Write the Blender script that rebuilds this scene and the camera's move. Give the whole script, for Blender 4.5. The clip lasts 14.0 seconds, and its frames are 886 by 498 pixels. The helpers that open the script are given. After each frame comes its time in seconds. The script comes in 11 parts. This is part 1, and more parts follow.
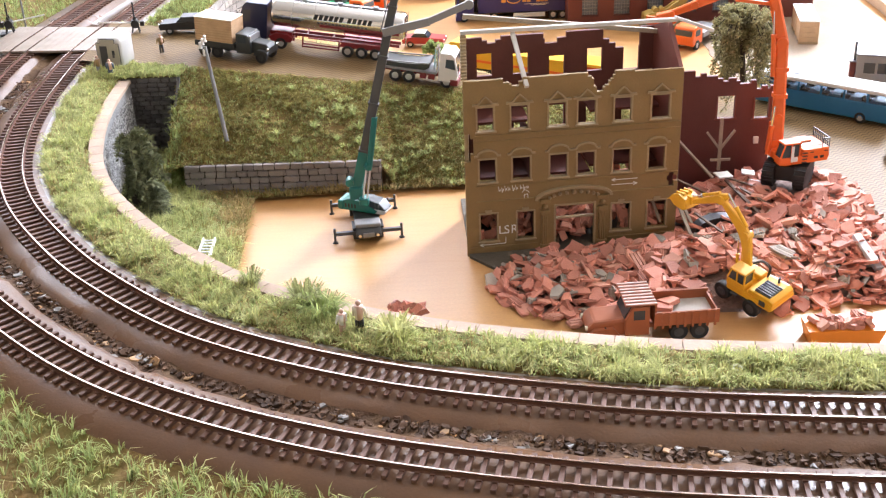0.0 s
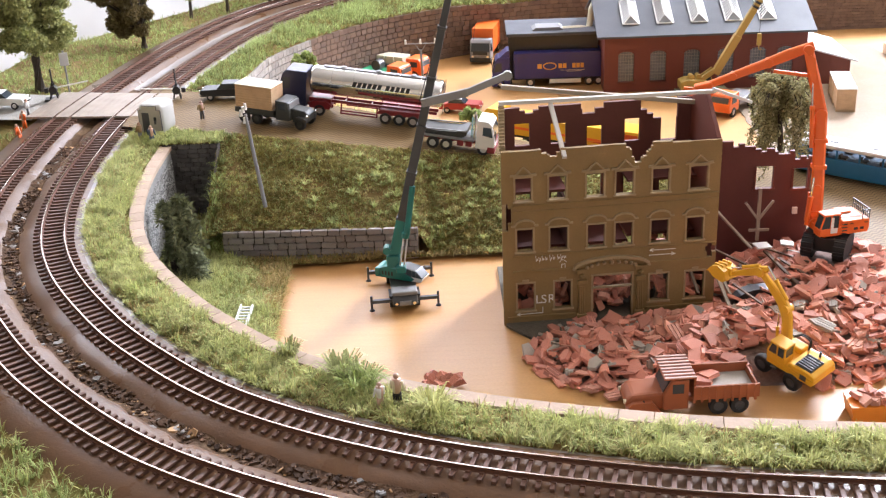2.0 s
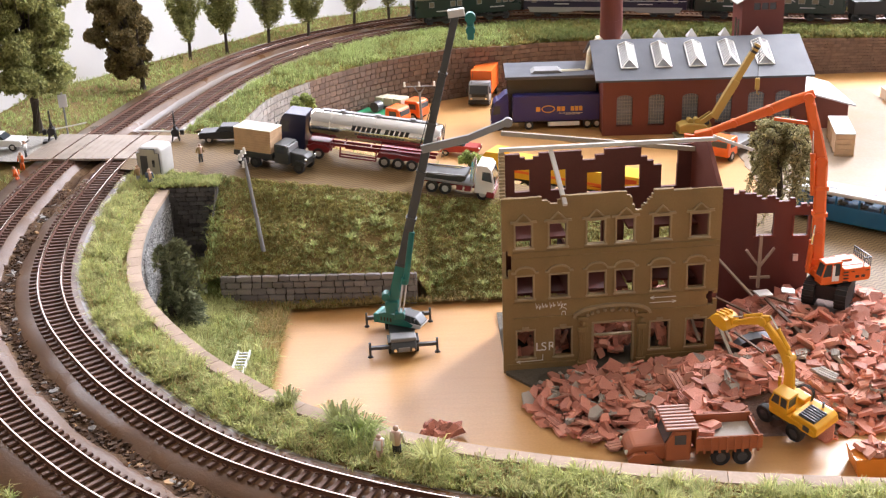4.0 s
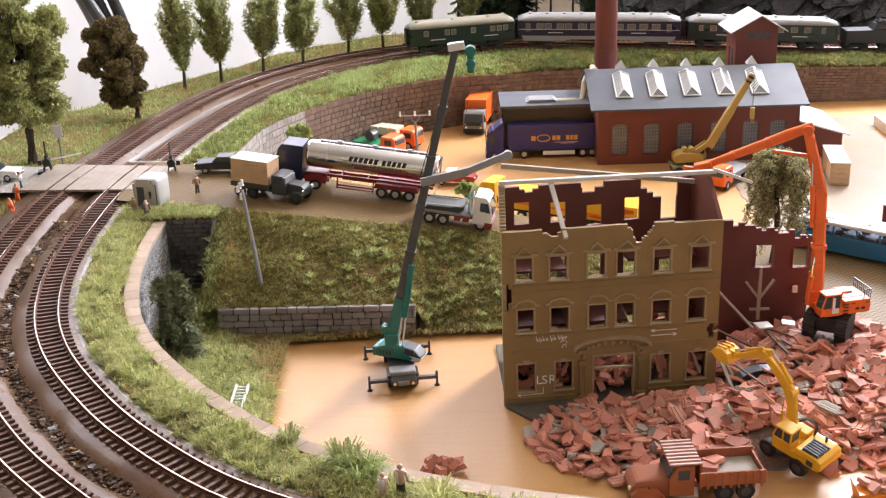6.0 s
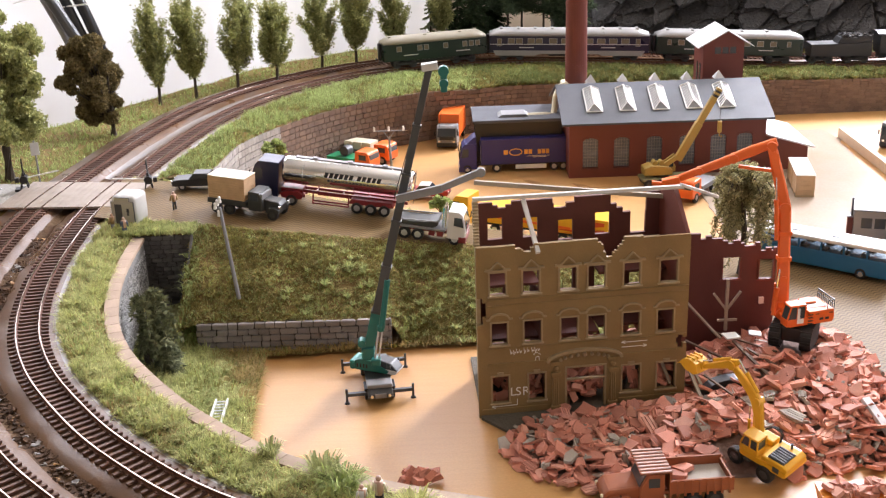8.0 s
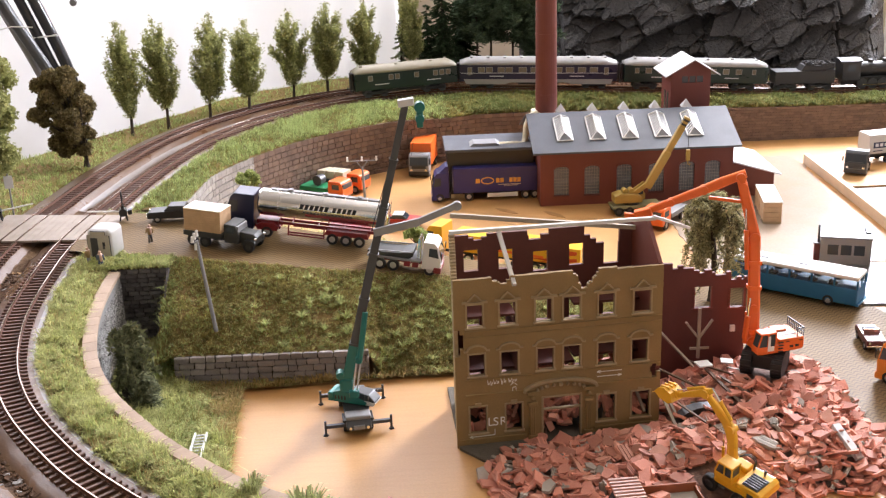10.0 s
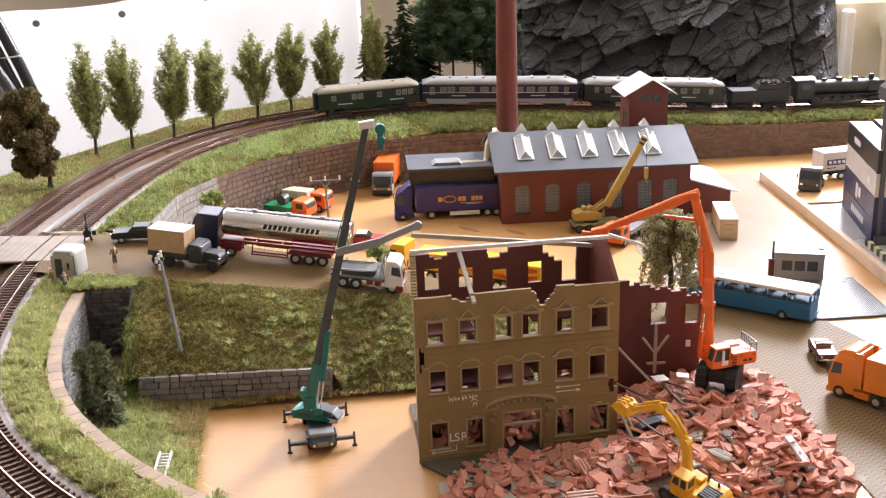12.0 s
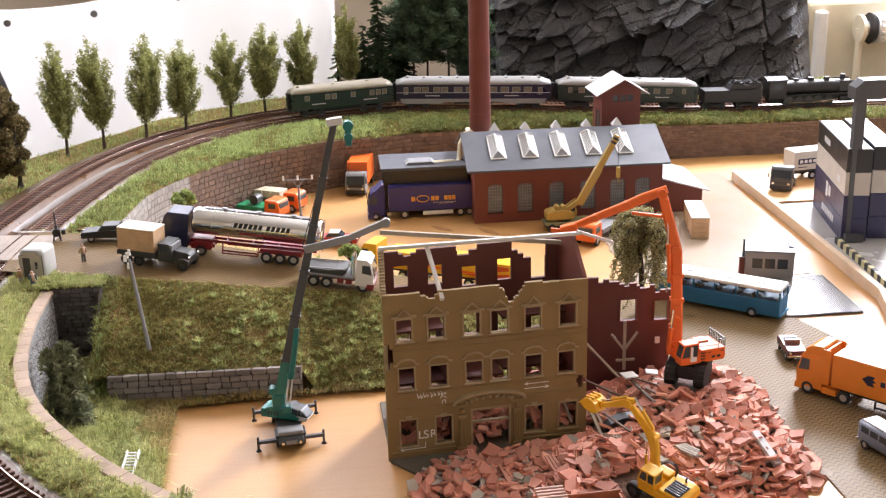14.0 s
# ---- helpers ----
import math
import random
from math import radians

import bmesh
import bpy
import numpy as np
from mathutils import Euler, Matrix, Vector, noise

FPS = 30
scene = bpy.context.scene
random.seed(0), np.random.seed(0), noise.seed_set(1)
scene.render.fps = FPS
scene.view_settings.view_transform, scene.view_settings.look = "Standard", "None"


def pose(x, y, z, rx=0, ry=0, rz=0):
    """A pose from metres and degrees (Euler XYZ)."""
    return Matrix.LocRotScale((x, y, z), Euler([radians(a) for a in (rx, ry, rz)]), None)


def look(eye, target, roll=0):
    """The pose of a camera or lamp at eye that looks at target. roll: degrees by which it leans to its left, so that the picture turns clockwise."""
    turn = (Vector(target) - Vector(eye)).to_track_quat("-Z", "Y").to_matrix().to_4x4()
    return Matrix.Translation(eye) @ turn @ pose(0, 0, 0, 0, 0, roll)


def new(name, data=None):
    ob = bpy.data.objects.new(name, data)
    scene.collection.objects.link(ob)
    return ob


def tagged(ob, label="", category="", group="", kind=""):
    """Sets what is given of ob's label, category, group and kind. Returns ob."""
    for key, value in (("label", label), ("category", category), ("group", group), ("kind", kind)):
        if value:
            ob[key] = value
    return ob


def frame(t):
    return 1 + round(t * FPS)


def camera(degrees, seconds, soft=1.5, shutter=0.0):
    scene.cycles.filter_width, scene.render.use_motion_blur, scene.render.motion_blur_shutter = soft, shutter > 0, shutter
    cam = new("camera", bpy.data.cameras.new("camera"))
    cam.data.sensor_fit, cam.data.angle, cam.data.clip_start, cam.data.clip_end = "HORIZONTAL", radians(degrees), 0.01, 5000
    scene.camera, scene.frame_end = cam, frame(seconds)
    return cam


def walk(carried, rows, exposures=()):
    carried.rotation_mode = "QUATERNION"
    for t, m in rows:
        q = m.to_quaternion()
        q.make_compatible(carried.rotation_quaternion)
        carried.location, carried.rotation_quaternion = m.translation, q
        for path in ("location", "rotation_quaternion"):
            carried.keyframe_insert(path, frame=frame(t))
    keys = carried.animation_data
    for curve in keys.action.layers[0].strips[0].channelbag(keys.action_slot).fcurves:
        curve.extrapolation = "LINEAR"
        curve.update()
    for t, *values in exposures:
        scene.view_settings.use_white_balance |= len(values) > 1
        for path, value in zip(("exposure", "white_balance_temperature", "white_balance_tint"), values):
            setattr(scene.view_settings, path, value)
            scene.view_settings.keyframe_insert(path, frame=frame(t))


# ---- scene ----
cam = camera(41.82, 14.0, soft=1.25)
# seconds, x, y, z, yaw, pitch, roll
ROWS = [
    (0, -0.0118, 0.2060, 0.4090, 0.000, -26.918, -2.346),
    (0.5, -0.0128, 0.2035, 0.4121, 1.457, -26.068, -2.743),
    (1, -0.0132, 0.2048, 0.4127, 2.004, -25.281, -2.948),
    (1.5, -0.0129, 0.2104, 0.4143, 1.714, -24.648, -2.801),
    (2, -0.0153, 0.2100, 0.4175, 1.610, -24.051, -2.585),
    (2.5, -0.0168, 0.2104, 0.4198, 1.382, -23.498, -2.420),
    (3, -0.0154, 0.2138, 0.4199, 1.432, -23.045, -2.345),
    (5.5, -0.0252, 0.2212, 0.4281, 0.930, -21.360, -2.009),
    (6, -0.0260, 0.2234, 0.4285, 0.673, -21.138, -2.093),
    (6.5, -0.0260, 0.2200, 0.4298, 0.231, -21.004, -2.076),
    (7, -0.0263, 0.2135, 0.4331, -0.056, -20.906, -2.108),
    (7.5, -0.0261, 0.2094, 0.4362, -0.369, -20.839, -2.095),
    (10, -0.0339, 0.1993, 0.4515, -2.485, -19.691, -1.931),
    (10.5, -0.0315, 0.1955, 0.4537, -2.938, -19.425, -1.989),
    (11, -0.0311, 0.1923, 0.4550, -3.499, -19.171, -1.884),
    (11.5, -0.0312, 0.1910, 0.4554, -3.898, -19.089, -1.828),
    (12, -0.0303, 0.1835, 0.4590, -4.268, -18.935, -1.710),
    (12.5, -0.0280, 0.1760, 0.4582, -4.526, -18.812, -1.606),
    (13, -0.0278, 0.1726, 0.4584, -4.803, -18.761, -1.510),
    (13.5, -0.0268, 0.1742, 0.4561, -5.072, -18.732, -1.464),
    (14, -0.0216, 0.1813, 0.4541, -5.317, -18.806, -1.512),
]
walk(cam, [(t, pose(x, y, z, 90 + pitch, 0, yaw) @ pose(0, 0, 0, 0, 0, roll)) for t, x, y, z, yaw, pitch, roll in ROWS],
     exposures=((0, 0.34, 6100, 19), (0.8, 0.28, 6100, 19), (1.6, 0.16, 6150, 19), (3.0, 0.02, 6300, 20), (5.5, -0.07, 6500, 21), (10.0, -0.10, 6500, 21), (14.0, -0.12, 6500, 21)))

# ---- world and light ----
world = bpy.data.worlds.new("world")
scene.world = world
world.use_nodes = True
sky = world.node_tree.nodes.new("ShaderNodeTexSky")
sky.sky_type = "NISHITA"
sky.sun_disc = False
sky.sun_elevation, sky.sun_rotation = radians(40), radians(40)
back = world.node_tree.nodes["Background"]
world.node_tree.links.new(sky.outputs[0], back.inputs[0])
back.inputs[1].default_value = 0.12


def window_lamp(name, at, target, wide, high, watts, colour):
    data = bpy.data.lights.new(name, "AREA")
    data.shape, data.size, data.size_y, data.energy, data.color = "RECTANGLE", wide, high, watts, colour
    ob = new(name, data)
    ob.matrix_basis = look(at, target)
    return tagged(ob, kind="structure")


window_lamp("window_light_right", (1.30, 2.76, 1.15), (0.80, 0.0, 0.95), 0.50, 0.85, 165, (0.89, 0.955, 1.0))
window_lamp("window_light_left", (-0.72, 2.74, 1.08), (-0.60, 2.12, 0.2), 1.6, 1.15, 52, (0.94, 0.975, 1.0))
# unseen fill lamp, added to brighten the fronts that face the camera
window_lamp("window_light_east", (2.96, 0.55, 0.95), (0.2, 0.95, 0.0), 1.5, 1.15, 12, (1.0, 0.98, 0.95))


# ---- materials ----
def mat(name, col, rough=0.6, metal=0.0, vary=0.2, size=0.003, big=0.03, bump=0.12, dirt=None, dirty=0.35, deep=0.0004, per=0.0, spec=0.5):
    m = bpy.data.materials.new(name)
    m.use_nodes = True
    nt = m.node_tree
    n, l = nt.nodes, nt.links
    bsdf = n["Principled BSDF"]
    co = n.new("ShaderNodeTexCoord")
    fine = n.new("ShaderNodeTexNoise")
    fine.inputs["Scale"].default_value, fine.inputs["Detail"].default_value = 1 / size, 5
    wide = n.new("ShaderNodeTexNoise")
    wide.inputs["Scale"].default_value, wide.inputs["Detail"].default_value = 1 / big, 4
    for q in (fine, wide):
        l.new(co.outputs["Object"], q.inputs["Vector"])
    mix = n.new("ShaderNodeMix")
    mix.data_type = "RGBA"
    mix.inputs[6].default_value = (*[c * (1 - vary) for c in col], 1)
    mix.inputs[7].default_value = (*[min(1, c * (1 + vary)) for c in col], 1)
    l.new(fine.outputs[0], mix.inputs[0])
    out = mix.outputs[2]
    ramp = n.new("ShaderNodeMapRange")
    ramp.inputs[1].default_value, ramp.inputs[2].default_value = 0.42, 0.72
    ramp.inputs[3].default_value, ramp.inputs[4].default_value = 0.0, dirty
    l.new(wide.outputs[0], ramp.inputs[0])
    mix2 = n.new("ShaderNodeMix")
    mix2.data_type = "RGBA"
    d = dirt or [c * 0.6 for c in col]
    mix2.inputs[7].default_value = (*d, 1)
    l.new(ramp.outputs[0], mix2.inputs[0])
    l.new(out, mix2.inputs[6])
    out = mix2.outputs[2]
    if per:
        info = n.new("ShaderNodeObjectInfo")
        geo = n.new("ShaderNodeNewGeometry")
        add = n.new("ShaderNodeMath")
        add.operation = "ADD"
        l.new(info.outputs["Random"], add.inputs[0])
        l.new(geo.outputs["Random Per Island"], add.inputs[1])
        frac = n.new("ShaderNodeMath")
        frac.operation = "FRACT"
        l.new(add.outputs[0], frac.inputs[0])
        hsv = n.new("ShaderNodeHueSaturation")
        rng = n.new("ShaderNodeMapRange")
        rng.inputs[3].default_value, rng.inputs[4].default_value = 1 - per, 1 + per
        l.new(frac.outputs[0], rng.inputs[0])
        l.new(rng.outputs[0], hsv.inputs["Value"])
        l.new(out, hsv.inputs["Color"])
        out = hsv.outputs[0]
    l.new(out, bsdf.inputs["Base Color"])
    bsdf.inputs["Roughness"].default_value = rough
    bsdf.inputs["Metallic"].default_value = metal
    bsdf.inputs["Specular IOR Level"].default_value = spec
    rr = n.new("ShaderNodeMapRange")
    rr.inputs[3].default_value, rr.inputs[4].default_value = max(0.03, rough - 0.1), min(1, rough + 0.12)
    l.new(wide.outputs[0], rr.inputs[0])
    l.new(rr.outputs[0], bsdf.inputs["Roughness"])
    if bump:
        b = n.new("ShaderNodeBump")
        b.inputs["Strength"].default_value, b.inputs["Distance"].default_value = min(1, bump * 3), deep
        l.new(fine.outputs[0], b.inputs["Height"])
        l.new(b.outputs[0], bsdf.inputs["Normal"])
    return m


def leafy(m, share=0.4):
    """Lets light through thin blades and leaves."""
    n, l = m.node_tree.nodes, m.node_tree.links
    bsdf = n["Principled BSDF"]
    tr = n.new("ShaderNodeBsdfTranslucent")
    l.new(bsdf.inputs["Base Color"].links[0].from_socket, tr.inputs[0])
    mx = n.new("ShaderNodeMixShader")
    mx.inputs[0].default_value = share
    l.new(bsdf.outputs[0], mx.inputs[1])
    l.new(tr.outputs[0], mx.inputs[2])
    l.new(mx.outputs[0], n["Material Output"].inputs[0])
    return m


def wood_floor():
    m = mat("plywood", (0.50, 0.275, 0.098), 0.40, spec=0.36, vary=0.14, size=0.002, big=0.16, bump=0.04, dirt=(0.44, 0.215, 0.075), dirty=0.55)
    nt = m.node_tree
    n, l = nt.nodes, nt.links
    bsdf = n["Principled BSDF"]
    co = n.new("ShaderNodeTexCoord")
    mp = n.new("ShaderNodeMapping")
    mp.inputs["Scale"].default_value = (0.7, 9.0, 1)
    mp.inputs["Rotation"].default_value = (0, 0, 0.3)
    g = n.new("ShaderNodeTexNoise")
    g.inputs["Scale"].default_value, g.inputs["Detail"].default_value = 26, 6
    l.new(co.outputs["Object"], mp.inputs[0])
    l.new(mp.outputs[0], g.inputs["Vector"])
    src = bsdf.inputs["Base Color"].links[0].from_socket
    mx = n.new("ShaderNodeMix")
    mx.data_type, mx.blend_type = "RGBA", "MULTIPLY"
    r = n.new("ShaderNodeMapRange")
    r.inputs[1].default_value, r.inputs[2].default_value, r.inputs[3].default_value, r.inputs[4].default_value = 0.45, 0.7, 0, 0.14
    l.new(g.outputs[0], r.inputs[0])
    l.new(r.outputs[0], mx.inputs[0])
    l.new(src, mx.inputs[6])
    mx.inputs[7].default_value = (0.72, 0.55, 0.36, 1)
    l.new(mx.outputs[2], bsdf.inputs["Base Color"])
    return m


def cobble_card():
    m = mat("cobble_card", (0.215, 0.142, 0.066), 0.5, vary=0.3, size=0.0012, big=0.05, bump=0.12, dirt=(0.17, 0.115, 0.06), dirty=0.45, spec=0.06)
    nt = m.node_tree
    n, l = nt.nodes, nt.links
    bsdf = n["Principled BSDF"]
    co = n.new("ShaderNodeTexCoord")
    # rows of small arcs, 5 mm apart
    sep = n.new("ShaderNodeSeparateXYZ")
    l.new(co.outputs["Object"], sep.inputs[0])

    def math(op, a, b):
        k = n.new("ShaderNodeMath")
        k.operation = op
        for i, v in enumerate((a, b)):
            if isinstance(v, (int, float)):
                k.inputs[i].default_value = v
            else:
                l.new(v, k.inputs[i])
        return k.outputs[0]
    fx = math("PINGPONG", sep.outputs[0], 0.0040)
    arc = math("MULTIPLY", math("MULTIPLY", fx, fx), 270.0)
    along = math("ADD", sep.outputs[1], arc)
    wave = math("PINGPONG", along, 0.0027)
    line = n.new("ShaderNodeMapRange")
    line.inputs[1].default_value, line.inputs[2].default_value = 0.0001, 0.0017
    l.new(wave, line.inputs[0])
    src = bsdf.inputs["Base Color"].links[0].from_socket
    mx = n.new("ShaderNodeMix")
    mx.data_type = "RGBA"
    mx.inputs[6].default_value = (0.085, 0.054, 0.026, 1)
    l.new(line.outputs[0], mx.inputs[0])
    l.new(src, mx.inputs[7])
    l.new(mx.outputs[2], bsdf.inputs["Base Color"])
    return m


def glass(name, tint=(0.05, 0.06, 0.07)):
    m = mat(name, tint, 0.08, vary=0.05, bump=0, dirty=0.1)
    return m


PLY = wood_floor()
COBBLE = cobble_card()
SOIL = mat("grass_mat_soil", (0.19, 0.125, 0.050), 0.95, spec=0.1, vary=0.4, size=0.002, big=0.03, bump=0.3, dirt=(0.15, 0.15, 0.04), dirty=0.9, deep=0.001)
BALLAST = mat("painted_trackbed", (0.125, 0.064, 0.031), 0.29, spec=0.21, vary=0.2, size=0.0015, big=0.04, bump=0.12, dirt=(0.090, 0.050, 0.030), dirty=0.6)
BALLAST_GREY = mat("grey_trackbed_edge", (0.20, 0.17, 0.15), 0.30, spec=0.45, vary=0.15, size=0.002, big=0.03, bump=0.1)
GRAVEL = mat("glued_gravel", (0.075, 0.042, 0.024), 0.8, spec=0.08, vary=0.5, size=0.004, big=0.02, bump=0.4, dirt=(0.2, 0.13, 0.07), dirty=0.5, deep=0.002)
SLEEPER = mat("brown_plastic_sleeper", (0.150, 0.082, 0.060), 0.5, vary=0.15, size=0.002, bump=0.05, spec=0.15, dirt=(0.095, 0.055, 0.042), dirty=0.5)
RAIL = mat("nickel_rail", (0.42, 0.33, 0.28), 0.22, 0.9, spec=0.5, vary=0.15, size=0.01, big=0.05, bump=0, dirt=(0.19, 0.105, 0.075), dirty=0.65)
RAIL_SIDE = mat("rusty_rail_web", (0.130, 0.062, 0.042), 0.6, 0.0, spec=0.1, vary=0.2, bump=0)
CAP = mat("sandstone_cap", (0.42, 0.31, 0.23), 0.8, vary=0.15, size=0.002, big=0.02, bump=0.15, per=0.12)
GREYWALL = mat("grey_rendered_wall", (0.24, 0.238, 0.232), 0.9, vary=0.6, size=0.0018, big=0.02, bump=0.6, dirt=(0.16, 0.16, 0.155), dirty=0.6, deep=0.0012)
STONE_GREY = mat("grey_violet_stone", (0.32, 0.285, 0.275), 0.8, spec=0.25, vary=0.25, size=0.0022, big=0.02, bump=0.35, dirt=(0.21, 0.185, 0.175), dirty=0.5, per=0.2)
STONE_DARK = mat("dark_slate_stone", (0.125, 0.116, 0.112), 0.85, spec=0.25, vary=0.3, size=0.002, big=0.02, bump=0.35, per=0.25)
STONE_BROWN = mat("brown_stone", (0.20, 0.135, 0.10), 0.8, vary=0.2, size=0.002, big=0.03, bump=0.3, dirt=(0.14, 0.10, 0.08), dirty=0.5, per=0.18)
STONE_PALE = mat("pale_grey_stone", (0.33, 0.31, 0.29), 0.8, vary=0.25, size=0.002, big=0.03, bump=0.3, dirt=(0.24, 0.22, 0.20), dirty=0.5, per=0.2)
MORTAR_BROWN = mat("brown_mortar", (0.085, 0.058, 0.045), 0.95, vary=0.2)
MORTAR = mat("dark_mortar", (0.055, 0.048, 0.042), 0.95, vary=0.2)
BRICKRED = mat("red_brown_plastic_brick", (0.155, 0.036, 0.024), 0.55, vary=0.12, size=0.0015, big=0.04, bump=0.08, dirt=(0.13, 0.03, 0.02), dirty=0.4)
DARKRED = mat("dark_red_brown_wall", (0.115, 0.03, 0.024), 0.6, vary=0.12, size=0.0015, big=0.03, bump=0.08)
SLATE = mat("grey_slate_roof", (0.092, 0.097, 0.112), 0.55, spec=0.28, vary=0.12, size=0.0016, big=0.03, bump=0.1)
WHITEROOF = mat("pale_grey_roof", (0.62, 0.62, 0.63), 0.4, vary=0.06, size=0.002, big=0.03, bump=0.04)
WHITEP = mat("white_plastic", (0.78, 0.78, 0.76), 0.35, vary=0.05, bump=0.0, dirty=0.12)
CREAM = mat("cream_plastic", (0.72, 0.66, 0.50), 0.45, vary=0.06, bump=0.02, dirty=0.15)
BLACKP = mat("black_plastic", (0.018, 0.018, 0.02), 0.4, vary=0.2, bump=0.02, dirty=0.2)
GREYP = mat("grey_plastic", (0.25, 0.25, 0.26), 0.45, vary=0.1, bump=0.02)
DARKGREY = mat("dark_grey_plastic", (0.065, 0.068, 0.072), 0.42, vary=0.12, bump=0.02)
RUBBER = mat("black_rubber", (0.02, 0.02, 0.021), 0.7, vary=0.2)
HUBM = mat("silver_hub", (0.6, 0.6, 0.6), 0.3, 0.6, vary=0.05, bump=0)
GLASS = glass("dark_window")
CLEAR = bpy.data.materials.new("clear_plastic_pane")
CLEAR.use_nodes = True
_n, _l = CLEAR.node_tree.nodes, CLEAR.node_tree.links
_n["Principled BSDF"].inputs["Base Color"].default_value = (0.10, 0.12, 0.14, 1)
_n["Principled BSDF"].inputs["Roughness"].default_value = 0.06
_clear, _blend = _n.new("ShaderNodeBsdfTransparent"), _n.new("ShaderNodeMixShader")
_clear.inputs[0].default_value = (0.80, 0.84, 0.86, 1)
_blend.inputs[0].default_value = 0.55
_l.new(_n["Principled BSDF"].outputs[0], _blend.inputs[1])
_l.new(_clear.outputs[0], _blend.inputs[2])
_l.new(_blend.outputs[0], _n["Material Output"].inputs[0])
POLE_GREY = mat("dark_glossy_tube", (0.045, 0.045, 0.05), 0.18, 0.3, vary=0.1, bump=0)
CHROME = mat("chrome", (0.75, 0.75, 0.76), 0.12, 1.0, vary=0.03, bump=0, dirty=0.05)


# ---- small mesh tools ----
def link_mesh(name, bm, material, smooth=False):
    me = bpy.data.meshes.new(name)
    bmesh.ops.recalc_face_normals(bm, faces=bm.faces)
    bm.to_mesh(me)
    bm.free()
    for q in (material if isinstance(material, (list, tuple)) else [material]):
        me.materials.append(q)
    if smooth:
        for p in me.polygons:
            p.use_smooth = True
    return me


def part(name, bm, material, parent=None, label="", smooth=False, at=None):
    ob = new(name, link_mesh(name, bm, material, smooth))
    ob.parent = parent
    if at is not None:
        ob.matrix_basis = at
    return tagged(ob, label)


def thing(name, label, category, at=Matrix(), group="", kind=""):
    ob = new(name)
    ob.empty_display_size = 0.01
    ob.matrix_basis = at
    return tagged(ob, label, category, group, kind)


def structure(name, bm, material, label="", smooth=False):
    ob = new(name, link_mesh(name, bm, material, smooth))
    return tagged(ob, label, kind="structure")


def box(bm, x0, x1, y0, y1, z0, z1, bevel=0.0, m=None, mi=0):
    ret = bmesh.ops.create_cube(bm, size=1)
    vs = ret["verts"]
    for v in vs:
        v.co = Vector(((x0 + x1) / 2 + v.co.x * (x1 - x0), (y0 + y1) / 2 + v.co.y * (y1 - y0), (z0 + z1) / 2 + v.co.z * (z1 - z0)))
    fs = {f for v in vs for f in v.link_faces}
    for f in fs:
        f.material_index = mi
    if bevel:
        es = list({e for v in vs for e in v.link_edges})
        r = bmesh.ops.bevel(bm, geom=es, offset=bevel, segments=2, affect="EDGES", profile=0.5)
        vs = list({v for f in r["faces"] for v in f.verts} | {v for v in vs if v.is_valid})
        for f in r["faces"]:
            f.material_index = mi
    if m is not None:
        bmesh.ops.transform(bm, matrix=m, verts=[v for v in vs if v.is_valid])
    return vs


def rod(bm, a, b, r, r2=None, seg=10, mi=0):
    a, b = Vector(a), Vector(b)
    d = b - a
    q = d.to_track_quat("Z", "Y").to_matrix().to_4x4()
    ret = bmesh.ops.create_cone(bm, cap_ends=True, segments=seg, radius1=r, radius2=r if r2 is None else r2, depth=d.length,
                                matrix=Matrix.Translation((a + b) / 2) @ q)
    for f in {f for v in ret["verts"] for f in v.link_faces}:
        f.material_index = mi
    return ret["verts"]


def beam(bm, a, b, w, h=None, bevel=0.0):
    """A square bar from a to b, w wide and h high."""
    a, b = Vector(a), Vector(b)
    d = b - a
    h = h or w
    q = d.to_track_quat("X", "Z").to_matrix().to_4x4()
    return box(bm, -d.length / 2, d.length / 2, -w / 2, w / 2, -h / 2, h / 2, bevel, Matrix.Translation((a + b) / 2) @ q)


def extrude(bm, pts, y0, y1, mi=0):
    """A prism: the outline pts (x, z) from y0 to y1."""
    a = [bm.verts.new((x, y0, z)) for x, z in pts]
    b = [bm.verts.new((x, y1, z)) for x, z in pts]
    fs = [bm.faces.new(a), bm.faces.new(b[::-1])]
    k = len(pts)
    for i in range(k):
        fs.append(bm.faces.new((a[i], b[i], b[(i + 1) % k], a[(i + 1) % k])))
    for f in fs:
        f.material_index = mi
    return a + b


def loft(bm, rings, closed=True, caps=True):
    vs = [[bm.verts.new(p) for p in r] for r in rings]
    k = len(vs[0])
    for a, b in zip(vs, vs[1:]):
        for i in range(k if closed else k - 1):
            bm.faces.new((a[i], a[(i + 1) % k], b[(i + 1) % k], b[i]))
    if caps and closed:
        bm.faces.new(vs[0][::-1])
        bm.faces.new(vs[-1])
    return [v for r in vs for v in r]


def tube(bm, pts, r, seg=8, r2=None):
    pts = [Vector(p) for p in pts]
    rings = []
    for i, p in enumerate(pts):
        d = (pts[min(i + 1, len(pts) - 1)] - pts[max(i - 1, 0)]).normalized()
        q = d.to_track_quat("Z", "Y").to_matrix()
        rad = r if r2 is None else r + (r2 - r) * i / (len(pts) - 1)
        rings.append([p + q @ Vector((rad * math.cos(2 * math.pi * j / seg), rad * math.sin(2 * math.pi * j / seg), 0)) for j in range(seg)])
    return loft(bm, rings)


